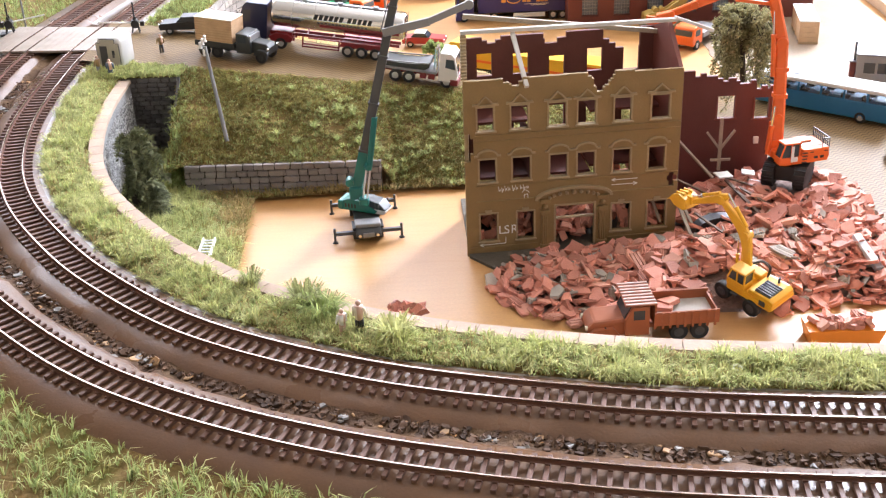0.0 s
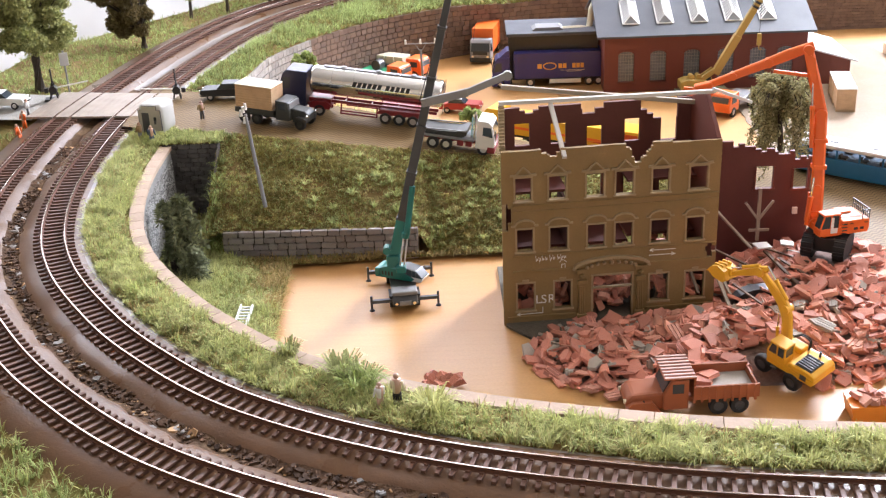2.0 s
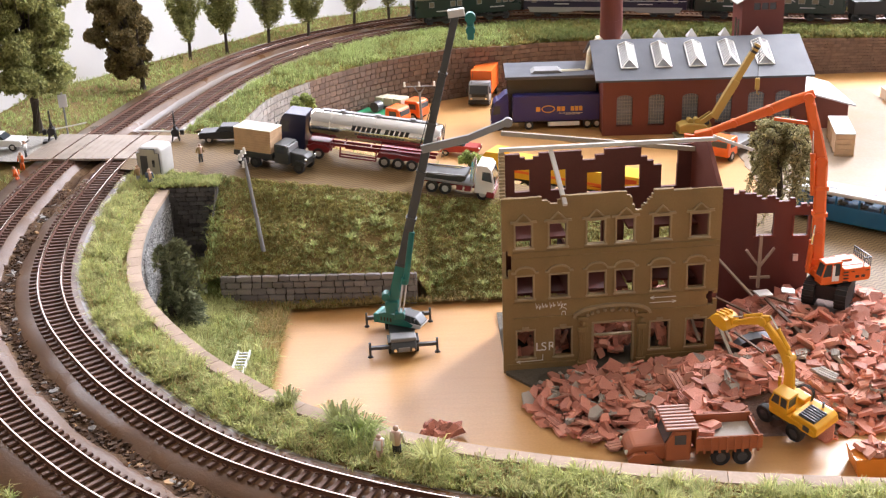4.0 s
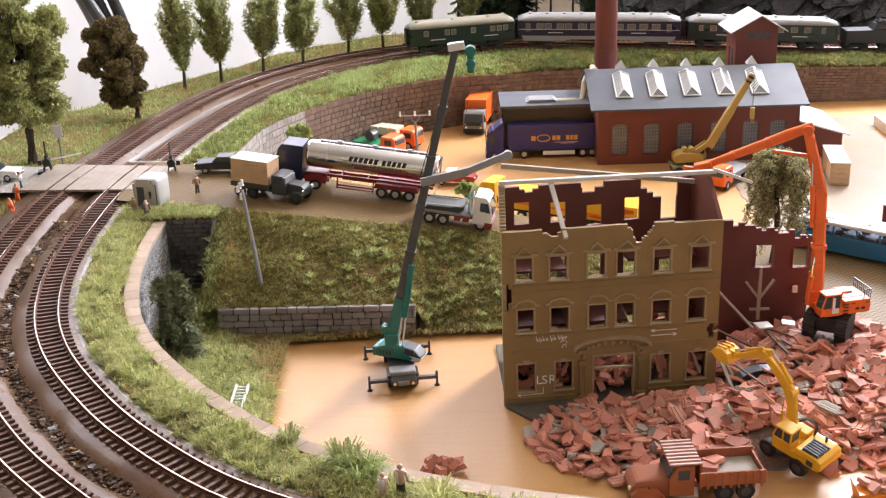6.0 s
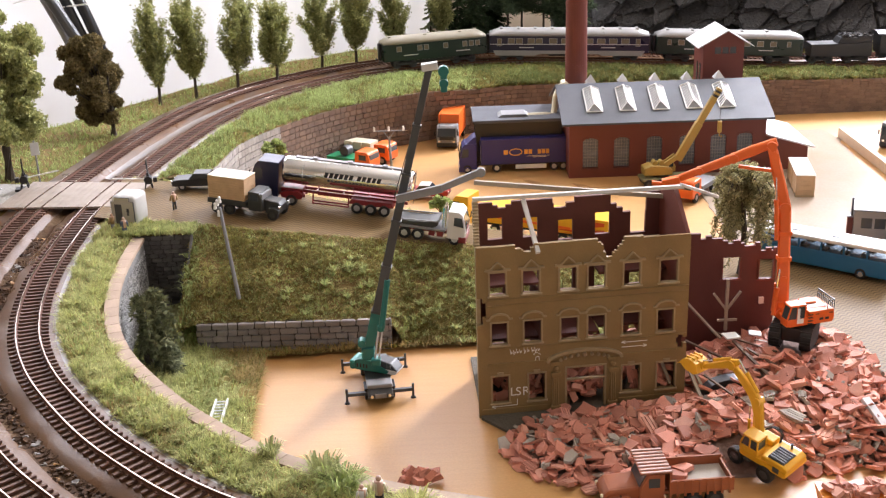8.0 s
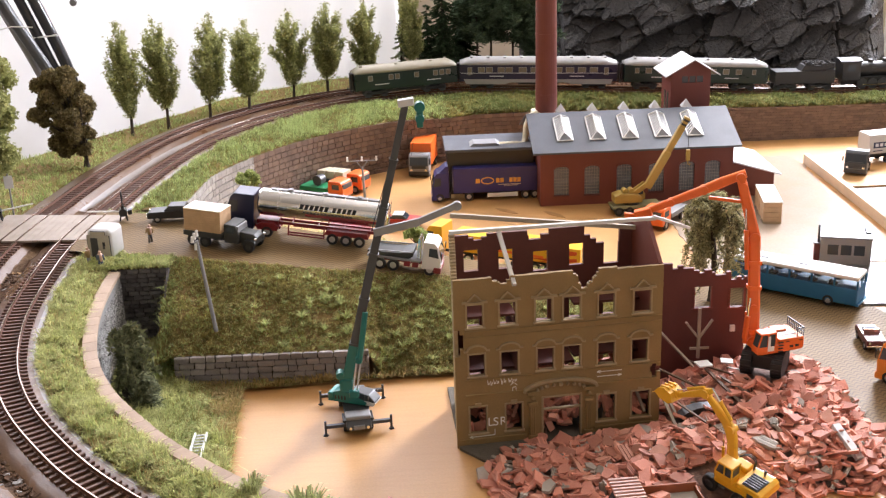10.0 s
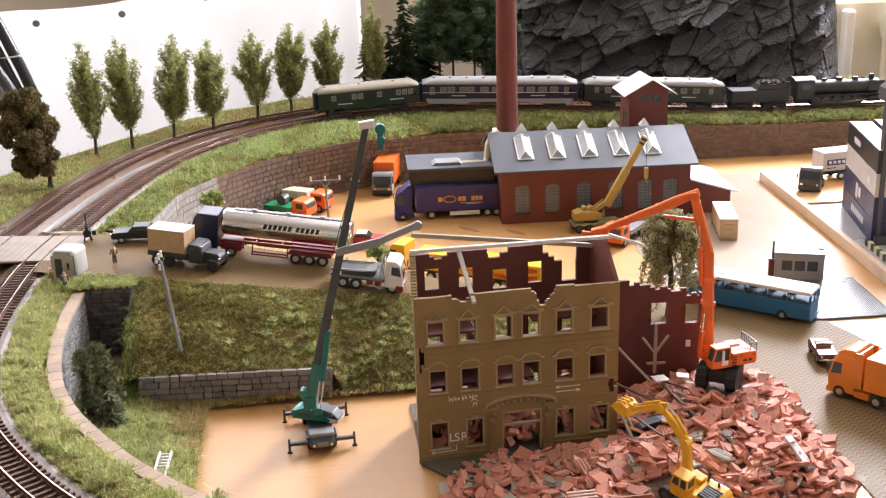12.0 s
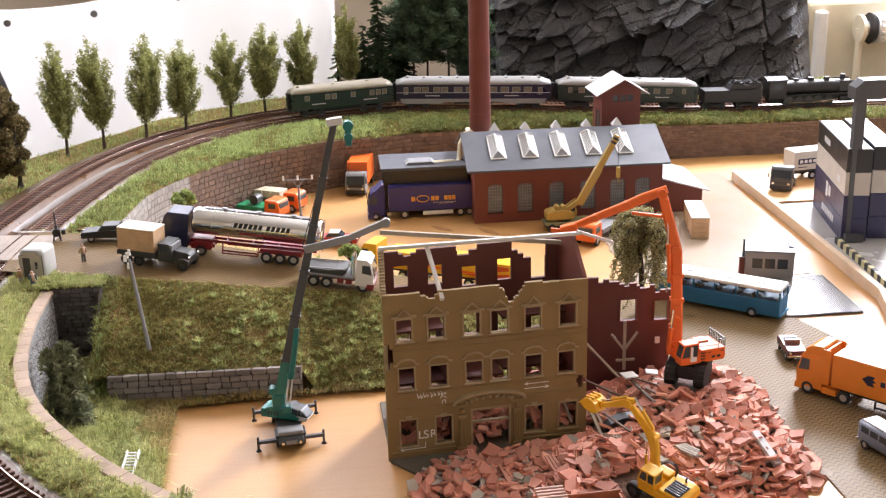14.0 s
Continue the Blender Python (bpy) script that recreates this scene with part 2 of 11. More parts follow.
def spline(pts, step):
    """A smooth line through pts, resampled every step metres."""
    p = [Vector(q) for q in pts]
    p = [p[0] * 2 - p[1]] + p + [p[-1] * 2 - p[-2]]
    raw = []
    for i in range(1, len(p) - 2):
        for k in range(40):
            t = k / 40
            raw.append(0.5 * ((2 * p[i]) + (p[i + 1] - p[i - 1]) * t + (2 * p[i - 1] - 5 * p[i] + 4 * p[i + 1] - p[i + 2]) * t * t
                              + (3 * p[i] - p[i - 1] - 3 * p[i + 1] + p[i + 2]) * t ** 3))
    raw.append(p[-2])
    out, left = [raw[0]], step
    for a, b in zip(raw, raw[1:]):
        d = (b - a).length
        while d >= left:
            a = a + (b - a) * (left / d)
            d -= left
            out.append(a)
            left = step
        left -= d
    return out


def sides(line):
    """At each place of a line its direction and, level with it, the normal to its right."""
    out = []
    for i, p in enumerate(line):
        d = line[min(i + 1, len(line) - 1)] - line[max(i - 1, 0)]
        d.z = 0
        d.normalize()
        out.append((d, Vector((d.y, -d.x, 0))))
    return out


def lerp_at(x, table):
    if x <= table[0][0]:
        return table[0][1]
    for (a, u), (b, v) in zip(table, table[1:]):
        if x <= b:
            return u + (v - u) * (x - a) / (b - a)
    return table[-1][1]


def in_poly(x, y, poly):
    inside = False
    for (x0, y0), (x1, y1) in zip(poly, poly[1:] + poly[:1]):
        if (y0 > y) != (y1 > y) and x < (x1 - x0) * (y - y0) / (y1 - y0) + x0:
            inside = not inside
    return inside


# ---- the setting: baseboard, track, terrain ----
INNER = [(1.3, 0.56, 0.081), (0.9, 0.60, 0.081), (0.5, 0.635, 0.081), (0.3, 0.655, 0.081), (0.154, 0.670, 0.081), (0.06, 0.685, 0.081), (-0.05, 0.716, 0.081), (-0.15, 0.767, 0.081),
         (-0.2245, 0.835, 0.081), (-0.275, 0.900, 0.081), (-0.312, 0.962, 0.081), (-0.338, 1.030, 0.081), (-0.356, 1.12, 0.081), (-0.362, 1.22, 0.081),
         (-0.360, 1.32, 0.081), (-0.341, 1.45, 0.081), (-0.315, 1.5845, 0.081), (-0.277, 1.71, 0.081), (-0.226, 1.805, 0.081), (-0.155, 1.882, 0.081),
         (-0.077, 1.931, 0.081), (0.03, 1.963, 0.081), (0.12, 1.968, 0.081), (0.25, 1.956, 0.078), (0.4, 1.95, 0.070), (0.6, 1.945, 0.061), (0.9, 1.94, 0.06), (1.3, 1.93, 0.06)]
APART = 0.062
LINE = spline(INNER, 0.005)
SIDES = sides(LINE)


def off(i, d, dz=0.0):
    p, (_, n) = LINE[i], SIDES[i]
    return Vector((p.x + n.x * d, p.y + n.y * d, p.z + dz))


def near_index(x, y):
    return min(range(len(LINE)), key=lambda i: (LINE[i].x - x) ** 2 + (LINE[i].y - y) ** 2)


I_ABUT = near_index(-0.362, 1.225)
I_ROAD0 = near_index(-0.362, 1.275)
I_ROAD1 = near_index(-0.345, 1.42)
# how far the grass reaches from the track towards the yard, along the line
REACH = [(0, 0.046), (I_ABUT - 60, 0.050), (I_ABUT, 0.056), (I_ROAD0, 0.045), (I_ROAD1, 0.066), (near_index(-0.315, 1.585), 0.070), (near_index(-0.277, 1.71), 0.093),
         (near_index(-0.155, 1.882), 0.130), (near_index(-0.03, 1.945), 0.128), (near_index(0.12, 1.968), 0.098), (near_index(0.3, 1.953), 0.078), (len(LINE), 0.072)]

bm = bmesh.new()
board = [(-0.30, 0.66), (1.9, 0.66), (1.9, 2.35), (0.10, 2.35), (0.10, 1.97), (-0.15, 1.85), (-0.30, 1.60)]
low, high = [bm.verts.new((x, y, -0.018)) for x, y in board], [bm.verts.new((x, y, 0.0)) for x, y in board]
bm.faces.new(low[::-1])
bm.faces.new(high)
for k in range(7):
    bm.faces.new((low[k], low[(k + 1) % 7], high[(k + 1) % 7], high[k]))
floor = structure("floor", bm, PLY, "bare orange-brown plywood baseboard, slightly glossy")
PLUG = mat("darker_plywood_plug", (0.33, 0.165, 0.058), 0.45, spec=0.25, vary=0.2, size=0.002, big=0.02, bump=0.05)
for x, y, turn in ((0.1085, 1.590, -46), (0.166, 1.5675, -52)):
    bm = bmesh.new()
    lens = [(0.0185 * math.cos(t), 0.0048 * math.sin(t) * abs(math.sin(t))) for t in (2 * math.pi * k / 28 for k in range(28))]
    bm.faces.new([bm.verts.new((u, v, 0.0)) for u, v in lens])
    bm.verts.index_update()
    top = bmesh.ops.extrude_face_region(bm, geom=list(bm.faces))
    bmesh.ops.translate(bm, vec=(0, 0, 0.0004), verts=[q for q in top["geom"] if isinstance(q, bmesh.types.BMVert)])
    part("knot_plug", bm, PLUG, floor, "darker oval repair plug", at=pose(x, y, 0.0001, 0, 0, turn))

PROFILE = [(-0.55, -0.030), (-0.30, -0.022), (-0.16, -0.013), (-0.108, -0.0110), (-0.0945, -0.0085), (-0.091, -0.0052), (-0.043, -0.0052), (-0.038, -0.0085),
           (-0.031, -0.0100), (-0.026, -0.0085), (-0.021, -0.0052), (0.0195, -0.0052), (0.0235, -0.0065), (0.028, -0.0062)]


EDGE = [(near_index(-0.356, 1.12), 0.60), (near_index(-0.360, 1.32), 0.40), (near_index(-0.341, 1.45), 0.30), (near_index(-0.315, 1.5845), 0.21), (near_index(-0.277, 1.71), 0.150), (near_index(-0.226, 1.805), 0.140),
        (near_index(-0.155, 1.882), 0.150), (near_index(-0.03, 1.945), 0.165), (near_index(0.12, 1.968), 0.30), (near_index(0.84, 1.94), 0.30), (near_index(0.88, 1.94), 0.115), (len(LINE), 0.115)]


def terrain_rows():
    rows = []
    for i in range(0, len(LINE), 2):
        r = []
        for d, dz in PROFILE:
            far = lerp_at(i, EDGE)
            q = off(i, max(d, -far), dz - max(0, -d - far) * 0.6)
            if -far < d < -0.1:
                q.z += 0.006 * noise.noise(q * 18) * min(1, (-d - 0.09) / 0.05)
            elif -0.04 < d < -0.024:
                q.z += (0.0035 if q.y < 1.44 else 0.0008) * noise.noise(q * 70)
            r.append(q)
        reach = lerp_at(i, REACH)
        for k in range(1, 5):
            q = off(i, 0.028 + (reach + 0.0045 - 0.028) * k / 4, -0.0062 + (0.0 if k == 4 else 0.003 * noise.noise(off(i, 0.03 * k) * 30) + 0.001))
            r.append(q)
        rows.append(r)
    return rows


ROWS_T = terrain_rows()
# beyond the crossing the inner verge ends under the grass shoulder
for r in ROWS_T:
    if r[len(PROFILE) - 1].y > 1.47:
        for j in range(len(PROFILE), len(r)):
            r[j] = r[len(PROFILE) - 1].lerp(r[j], 0.12) - Vector((0, 0, 0.004))
bm = bmesh.new()
grid = [[bm.verts.new(q) for q in r] for r in ROWS_T]
for a, b in zip(grid, grid[1:]):
    for j in range(len(a) - 1):
        f = bm.faces.new((a[j], a[j + 1], b[j + 1], b[j]))
        # beyond the crossing, the strip between the tracks is greyed to imitate glare
        f.material_index = 0 if j < 4 else 1 if j < 7 else (2 if a[j].co.y < 1.44 else 3) if j < 9 else 1 if j < 11 else 3 if j < 12 else 0
        f.smooth = True
ground = structure("ground", bm, [SOIL, BALLAST, GRAVEL, BALLAST_GREY], "grassy soil and brown painted trackbed round the line")

# sleepers and rails of both lines
FAR_KEEP = 300


def sleeper_mesh():
    bm = bmesh.new()
    box(bm, -0.0013, 0.0013, -0.0152, 0.0152, -0.0019, 0.0, 0.0003)
    for s in (-1, 1):
        for k in (-1, 1):
            box(bm, -0.0012, 0.0012, s * 0.0085 + k * 0.0014 - 0.0006, s * 0.0085 + k * 0.0014 + 0.0006, 0.0, 0.0006)
    return link_mesh("sleeper", bm, SLEEPER)


def rail(d, name, parent):
    bm = bmesh.new()
    web = [(-0.0011, -0.0030), (0.0011, -0.0030), (0.0004, -0.0022), (0.0004, -0.0008), (-0.0004, -0.0008), (-0.0004, -0.0022)]
    head = [(-0.00050, -0.0008), (0.00050, -0.0008), (0.00050, -0.0001), (0.00040, 0.0), (-0.00040, 0.0), (-0.00050, -0.0001)]
    for prof, mi in ((web, 0), (head, 1)):
        rings = [[off(i, d + u, w) for u, w in prof] for i in range(len(LINE))]
        n0 = len(bm.faces)
        loft(bm, rings)
        bm.faces.ensure_lookup_table()
        for f in bm.faces[n0:]:
            f.material_index = mi
    return part(name, bm, [RAIL_SIDE, RAIL], parent)


def sleeper_row(d, parent, lo, hi):
    pts = [off(i, d) for i in range(len(LINE))]
    s = [0.0]
    for a, b in zip(pts, pts[1:]):
        s.append(s[-1] + (b - a).length)
    made, i, at = [], 0, 0.003
    while at < s[-1]:
        while s[i + 1] < at:
            i += 1
        t = (at - s[i]) / (s[i + 1] - s[i])
        p = pts[i].lerp(pts[i + 1], t)
        d2 = SIDES[i][0]
        made.append(Matrix.Translation((p.x, p.y, p.z - 0.0031)) @ Matrix.Rotation(math.atan2(d2.y, d2.x), 4, "Z"))
        at += 0.0072
    me = sleeper_mesh()
    near = [m for m in made if lo(m.translation)]
    near = near[:FAR_KEEP]
    keep = {id(m) for m in near}
    for m in near:
        ob = new("sleeper", me)
        ob.parent, ob.matrix_basis = parent, m
    bm = bmesh.new()
    for m in made:
        if id(m) not in keep and m.translation.x < 1.2:
            box(bm, -0.0013, 0.0013, -0.0152, 0.0152, -0.0019, 0.0, 0, m)
    rest = part("far_sleepers", bm, SLEEPER, parent)
    tagged(rest, kind="stuff")


for name, d in (("inner_track", 0.0), ("outer_track", -APART)):
    tr = thing(name, "brown plastic model railway track with bright worn rails", "track", kind="structure")
    for s in (-1, 1):
        rail(d + s * 0.0085, "rail", tr)
    sleeper_row(d, tr, lambda p: p.x < 0.35 and p.y < 1.3, None)


# ---- retaining wall with its sandstone cap, along the front and the near curve ----
def road_z(x):
    return lerp_at(x, [(-0.26, 0.0795), (-0.16, 0.0735), (-0.078, 0.063), (0.009, 0.052), (0.12, 0.030), (0.26, 0.0015)])


W0, W1 = near_index(0.9, 0.6), I_ABUT + 1
wall_arc = thing("retaining_wall", "grey rendered retaining wall with a sandstone cap", "wall", kind="structure")
bm = bmesh.new()
rings = []
for i in range(W0, W1 + 1, 2):
    r = lerp_at(i, REACH)
    rings.append([off(i, r, -0.007), off(i, r + 0.014, -0.007), Vector((*off(i, r + 0.015).xy, -0.001)), Vector((*off(i, r).xy, -0.001))])
loft(bm, rings)
part("rendered_face", bm, GREYWALL, wall_arc)
# coarse grit of the render, where the wall stands free
GRIT = mat("grey_wall_grit", (0.30, 0.298, 0.29), 0.85, vary=0.3, size=0.001, big=0.01, bump=0.1, per=0.75)
rng = random.Random(33)
verts, faces = [], []
lo, hi = near_index(-0.20, 0.86), W1 - 2
for _ in range(15000):
    i = rng.randrange(lo, hi)
    r = lerp_at(i, REACH) + 0.0148
    p = off(i, r).lerp(off(i + 1, r), rng.random())
    p.z = rng.uniform(0.0, 0.066)
    n = SIDES[i][1] * (1 if (off(i, r + 0.01) - off(i, r)).dot(SIDES[i][1]) > 0 else -1)
    d, e = SIDES[i][0], rng.uniform(0.0005, 0.0011)
    k, up = len(verts), Vector((0, 0, e))
    p = p - n * 0.0001
    verts += [p - d * e - up * 0.7, p + d * e - up * rng.uniform(0.4, 1), p + d * e * 0.4 + up, p - d * e * 0.8 + up * 0.6, p + n * e * 0.9 + d * e * rng.uniform(-0.3, 0.3)]
    faces += [(k, k + 1, k + 4), (k + 1, k + 2, k + 4), (k + 2, k + 3, k + 4), (k + 3, k, k + 4)]
me = bpy.data.meshes.new("grit")
me.from_pydata(verts, [], faces)
me.materials.append(GRIT)
grit = new("grit", me)
grit.parent = wall_arc
tagged(grit, kind="stuff")
i, caps = W0, []
step = 4
while i + step <= W1:
    bm = bmesh.new()
    r0, r1 = lerp_at(i, REACH), lerp_at(i + step, REACH)
    a = [off(i, r0 + 0.0045, -0.0068), off(i, r0 + 0.0155, -0.0068), off(i, r0 + 0.0155, -0.0035), off(i, r0 + 0.0045, -0.0035)]
    b = [off(i + step, r1 + 0.0045, -0.0068), off(i + step, r1 + 0.0155, -0.0068), off(i + step, r1 + 0.0155, -0.0035), off(i + step, r1 + 0.0045, -0.0035)]
    d = (b[0] - a[0]) * 0.012
    loft(bm, [[q + d for q in a], [q - d for q in b]])
    part("cap_stone", bm, CAP, wall_arc)
    i += step


def stone_wall(parent, line, top, stone, courses, material, depth=0.005, keep=300, seed=1, bottom=0.0, face_right=True, mortar=None):
    """Courses of uneven stones along a line of places; top(i) is the wall's height there."""
    rng = random.Random(seed)
    sd = sides(line)
    s = [0.0]
    for a, b in zip(line, line[1:]):
        s.append(s[-1] + (b - a).length)

    def place(u):
        u = max(0, min(u, s[-1] - 1e-6))
        k = max(j for j in range(len(s)) if s[j] <= u) if len(s) < 8 else min(range(len(s)), key=lambda j: abs(s[j] - u))
        k = min(k, len(line) - 2)
        t = (u - s[k]) / (s[k + 1] - s[k])
        return line[k].lerp(line[k + 1], t), sd[k], k
    back_bm = bmesh.new()
    rings = []
    for k, p in enumerate(line):
        n = sd[k][1] * (1 if face_right else -1)
        q = p - n * depth
        rings.append([Vector((p.x, p.y, bottom)), Vector((p.x, p.y, top(k) - 0.001)), Vector((q.x, q.y, top(k) - 0.001)), Vector((q.x, q.y, bottom))])
    loft(back_bm, rings)
    part("mortar_bed", back_bm, mortar or MORTAR, parent)
    shapes = []
    for v in range(6):
        bm = bmesh.new()
        box(bm, -0.5, 0.5, -0.5, 0.5, -0.5, 0.5, 0.15)
        for q in bm.verts:
            q.co += Vector((rng.uniform(-0.05, 0.05), rng.uniform(-0.12, 0.12), rng.uniform(-0.05, 0.05)))
        shapes.append(link_mesh("stone", bm, material))
    rest, count = bmesh.new(), 0
    for c in range(courses):
        u = -rng.random() * stone * 0.6
        while u < s[-1]:
            w = stone * rng.uniform(0.65, 1.35)
            if u < 0:
                w, u = w + u, 0.0
            w = min(w, s[-1] - u)
            p, (d, n), k = place(u + w / 2)
            h = (top(k) - bottom) / courses
            if w > 0.001:
                n2 = n * (1 if face_right else -1)
                m = Matrix.Translation((p.x + n2.x * 0.0002, p.y + n2.y * 0.0004, bottom + h * (c + 0.5))) @ Matrix.Rotation(math.atan2(d.y, d.x) + rng.uniform(-0.03, 0.03), 4, "Z") \
                    @ Matrix.Diagonal((w * 0.92, 0.0035, h * 0.87, 1))
                if count < keep:
                    ob = new("stone", shapes[rng.randrange(6)])
                    ob.parent, ob.matrix_basis = parent, m
                    count += 1
                else:
                    box(rest, -0.5, 0.5, -0.5, 0.5, -0.5, 0.5, 0, m)
            u += w
    if len(rest.verts):
        tagged(part("far_stones", rest, material, parent), kind="stuff")
    else:
        rest.free()


# stone wall round the works yard
YARD = spline([(-0.272, 1.405, 0), (-0.2593, 1.4857, 0), (-0.2465, 1.560, 0), (-0.198, 1.652, 0), (-0.131, 1.733, 0), (-0.044, 1.798, 0), (0.05, 1.843, 0), (0.12, 1.868, 0), (0.25, 1.875, 0),
               (0.6, 1.877, 0), (1.1, 1.87, 0), (1.5, 1.86, 0)], 0.012)
yard_wall = thing("yard_wall", "brown stone-block retaining wall round the works yard", "wall", kind="structure")


def yard_top(k):
    return lerp_at(YARD[k].x, [(-0.26, 0.074), (-0.03, 0.071), (0.05, 0.064), (0.25, 0.058), (0.6, 0.050), (1.5, 0.048)])


K_GREY = next(k for k, p in enumerate(YARD) if p.x > -0.212)
K_FINE = next(k for k, p in enumerate(YARD) if p.x > 0.36)
stone_wall(yard_wall, YARD[:K_GREY + 1], yard_top, 0.0088, 9, STONE_PALE, keep=100, seed=3, mortar=MORTAR)
stone_wall(yard_wall, YARD[K_GREY:K_FINE + 1], lambda k: yard_top(k + K_GREY), 0.0102, 10, STONE_BROWN, keep=200, seed=4, mortar=MORTAR_BROWN)
stone_wall(yard_wall, YARD[K_FINE:], lambda k: yard_top(k + K_FINE), 0.0095, 12, STONE_BROWN, keep=0, seed=5, mortar=MORTAR_BROWN)
# grass shoulder between the yard wall and the line
bm = bmesh.new()
rows = []
for k, p in enumerate(YARD):
    i = near_index(p.x, p.y)
    a, b = Vector((p.x, p.y, yard_top(k))), off(i, 0.026, -0.0064)
    row = []
    for j in range(7):
        q = a.lerp(b, j / 6)
        q.z += 0.004 * math.sin(math.pi * j / 6) + (0.002 * noise.noise(q * 40) if 0 < j < 6 else 0)
        row.append(bm.verts.new(q))
    rows.append(row)
for a, b in zip(rows, rows[1:]):
    for u, v, w, x in zip(a, a[1:], b[1:], b):
        bm.faces.new((u, v, w, x)).smooth = True
SHOULDER = [[v.co.copy() for v in r] for r in rows]
structure("grass_shoulder", bm, SOIL, "grassy shoulder above the yard wall")

# ---- the road that falls from the crossing to the yard, its embankment and walls ----
NEAR = [(-0.352, 1.283), (-0.308, 1.268), (-0.262, 1.254), (-0.224, 1.246), (-0.164, 1.236), (-0.078, 1.233), (0.009, 1.240), (0.12, 1.247), (0.26, 1.25), (0.34, 1.25)]
road_near = spline([(x, y, 0) for x, y in NEAR], 0.006)
bm = bmesh.new()
rows = []
for p in road_near:
    z = road_z(p.x)
    wide = lerp_at(p.x, [(-0.35, 0.13), (-0.2, 0.125), (-0.03, 0.089), (0.02, 0.054), (0.1, 0.048), (0.3, 0.060)])
    r = [Vector((p.x, p.y + wide * j / 6, z + 0.0008)) for j in range(7)]
    rows.append(r)
gv = [[bm.verts.new(q) for q in r] for r in rows]
for a, b in zip(gv, gv[1:]):
    for u, v, w, x in zip(a, a[1:], b[1:], b):
        bm.faces.new((u, v, w, x))
structure("road", bm, COBBLE, "printed cobblestone card road falling from the crossing to the yard")
# fill under the road towards the yard
bm = bmesh.new()
FILL = []
for r in rows:
    a = r[-1]
    bank = min(0.10, max(0.0, 1.7 * (a.z - 0.006)))
    FILL.append([a - Vector((0, 0, 0.0006)), a + Vector((0, 0.004, -min(0.003, a.z * 0.4))), Vector((a.x, a.y + 0.006 + 0.5 * bank, max(0.0004, a.z * 0.35))), Vector((a.x, a.y + 0.008 + bank, 0.0004))])
gv = [[bm.verts.new(q) for q in r] for r in FILL]
for a, b in zip(gv, gv[1:]):
    for u, v, w, x in zip(a, a[1:], b[1:], b):
        bm.faces.new((u, v, w, x)).smooth = True
structure("road_bank", bm, SOIL, "grassy bank between the road and the yard")

# embankment below the road
SW_A, SW_B = Vector((-0.232, 1.131, 0)), Vector((-0.062, 1.128, 0))


def foot(x):
    """Where the slope begins: place and height."""
    y = lerp_at(x, [(-0.25, 1.135), (-0.232, 1.134), (-0.062, 1.132), (-0.04, 1.126), (0.02, 1.126), (0.3, 1.13)])
    z = lerp_at(x, [(-0.25, 0.020), (-0.232, 0.029), (-0.066, 0.0265), (-0.05, 0.004), (0.3, 0.0)])
    return y, z


bm = bmesh.new()
SLOPE = []
x = -0.249
while x < 0.20:
    y0, z0 = foot(x)
    k = min(range(len(road_near)), key=lambda j: abs(road_near[j].x - x))
    y1, z1 = road_near[k].y, road_z(x) + 0.0005
    r = []
    for j in range(15):
        t = j / 14
        q = Vector((x, y0 + (y1 - y0) * t, z0 + (z1 - z0) * (t * 0.75 + 0.25 * math.sin(t * math.pi / 2))))
        if 0 < j < 14:
            q.z += 0.006 * noise.noise(q * 26) * math.sin(math.pi * t)
        r.append(q)
    SLOPE.append(r)
    x += 0.006
gv = [[bm.verts.new(q) for q in r] for r in SLOPE]
for a, b in zip(gv, gv[1:]):
    for u, v, w, x in zip(a, a[1:], b[1:], b):
        bm.faces.new((u, v, w, x)).smooth = True
structure("embankment", bm, SOIL, "grassy embankment below the road")

low_wall = thing("low_stone_wall", "low grey-violet stone wall at the foot of the embankment", "wall", kind="structure")
stone_wall(low_wall, [SW_A, SW_A.lerp(SW_B, 0.5), SW_B], lambda k: 0.0295 if k < 2 else 0.0265, 0.0115, 5, STONE_GREY, seed=7)
abut = thing("abutment", "dark slate-stone abutment wall below the road", "wall", kind="structure")
stone_wall(abut, [Vector((-0.300, 1.2265, 0)), Vector((-0.275, 1.2265, 0)), Vector((-0.2485, 1.2265, 0))], lambda k: 0.0785, 0.0085, 18, STONE_DARK, seed=9, keep=140)
bm = bmesh.new()
box(bm, -0.2485, -0.2465, 1.1400, 1.2300, 0, 0.0785)
for v in bm.verts:
    if v.co.y < 1.2 and v.co.z > 0.01:
        v.co.z = 0.020
structure("wing_wall", bm, STONE_DARK, "dark stone wing wall beside the pit")
# small bank between the low wall's end and the pit
bm = bmesh.new()
MOUND = []
for a in range(13):
    row = []
    for b in range(13):
        x, y = -0.2480 + 0.024 * a / 12, 1.122 + 0.052 * b / 12
        z = 0.034 * min(1, b / 9) * (0.55 + 0.45 * a / 12) + 0.003 * noise.noise(Vector((x * 60, y * 60, 2)))
        row.append(Vector((x, y, max(0.001, z))))
    MOUND.append(row)
gv = [[bm.verts.new(q) for q in r] for r in MOUND]
for a, b in zip(gv, gv[1:]):
    for u, v, w, x in zip(a, a[1:], b[1:], b):
        bm.faces.new((u, v, w, x)).smooth = True
structure("grass_bank", bm, SOIL, "small grassy bank at the end of the low wall")
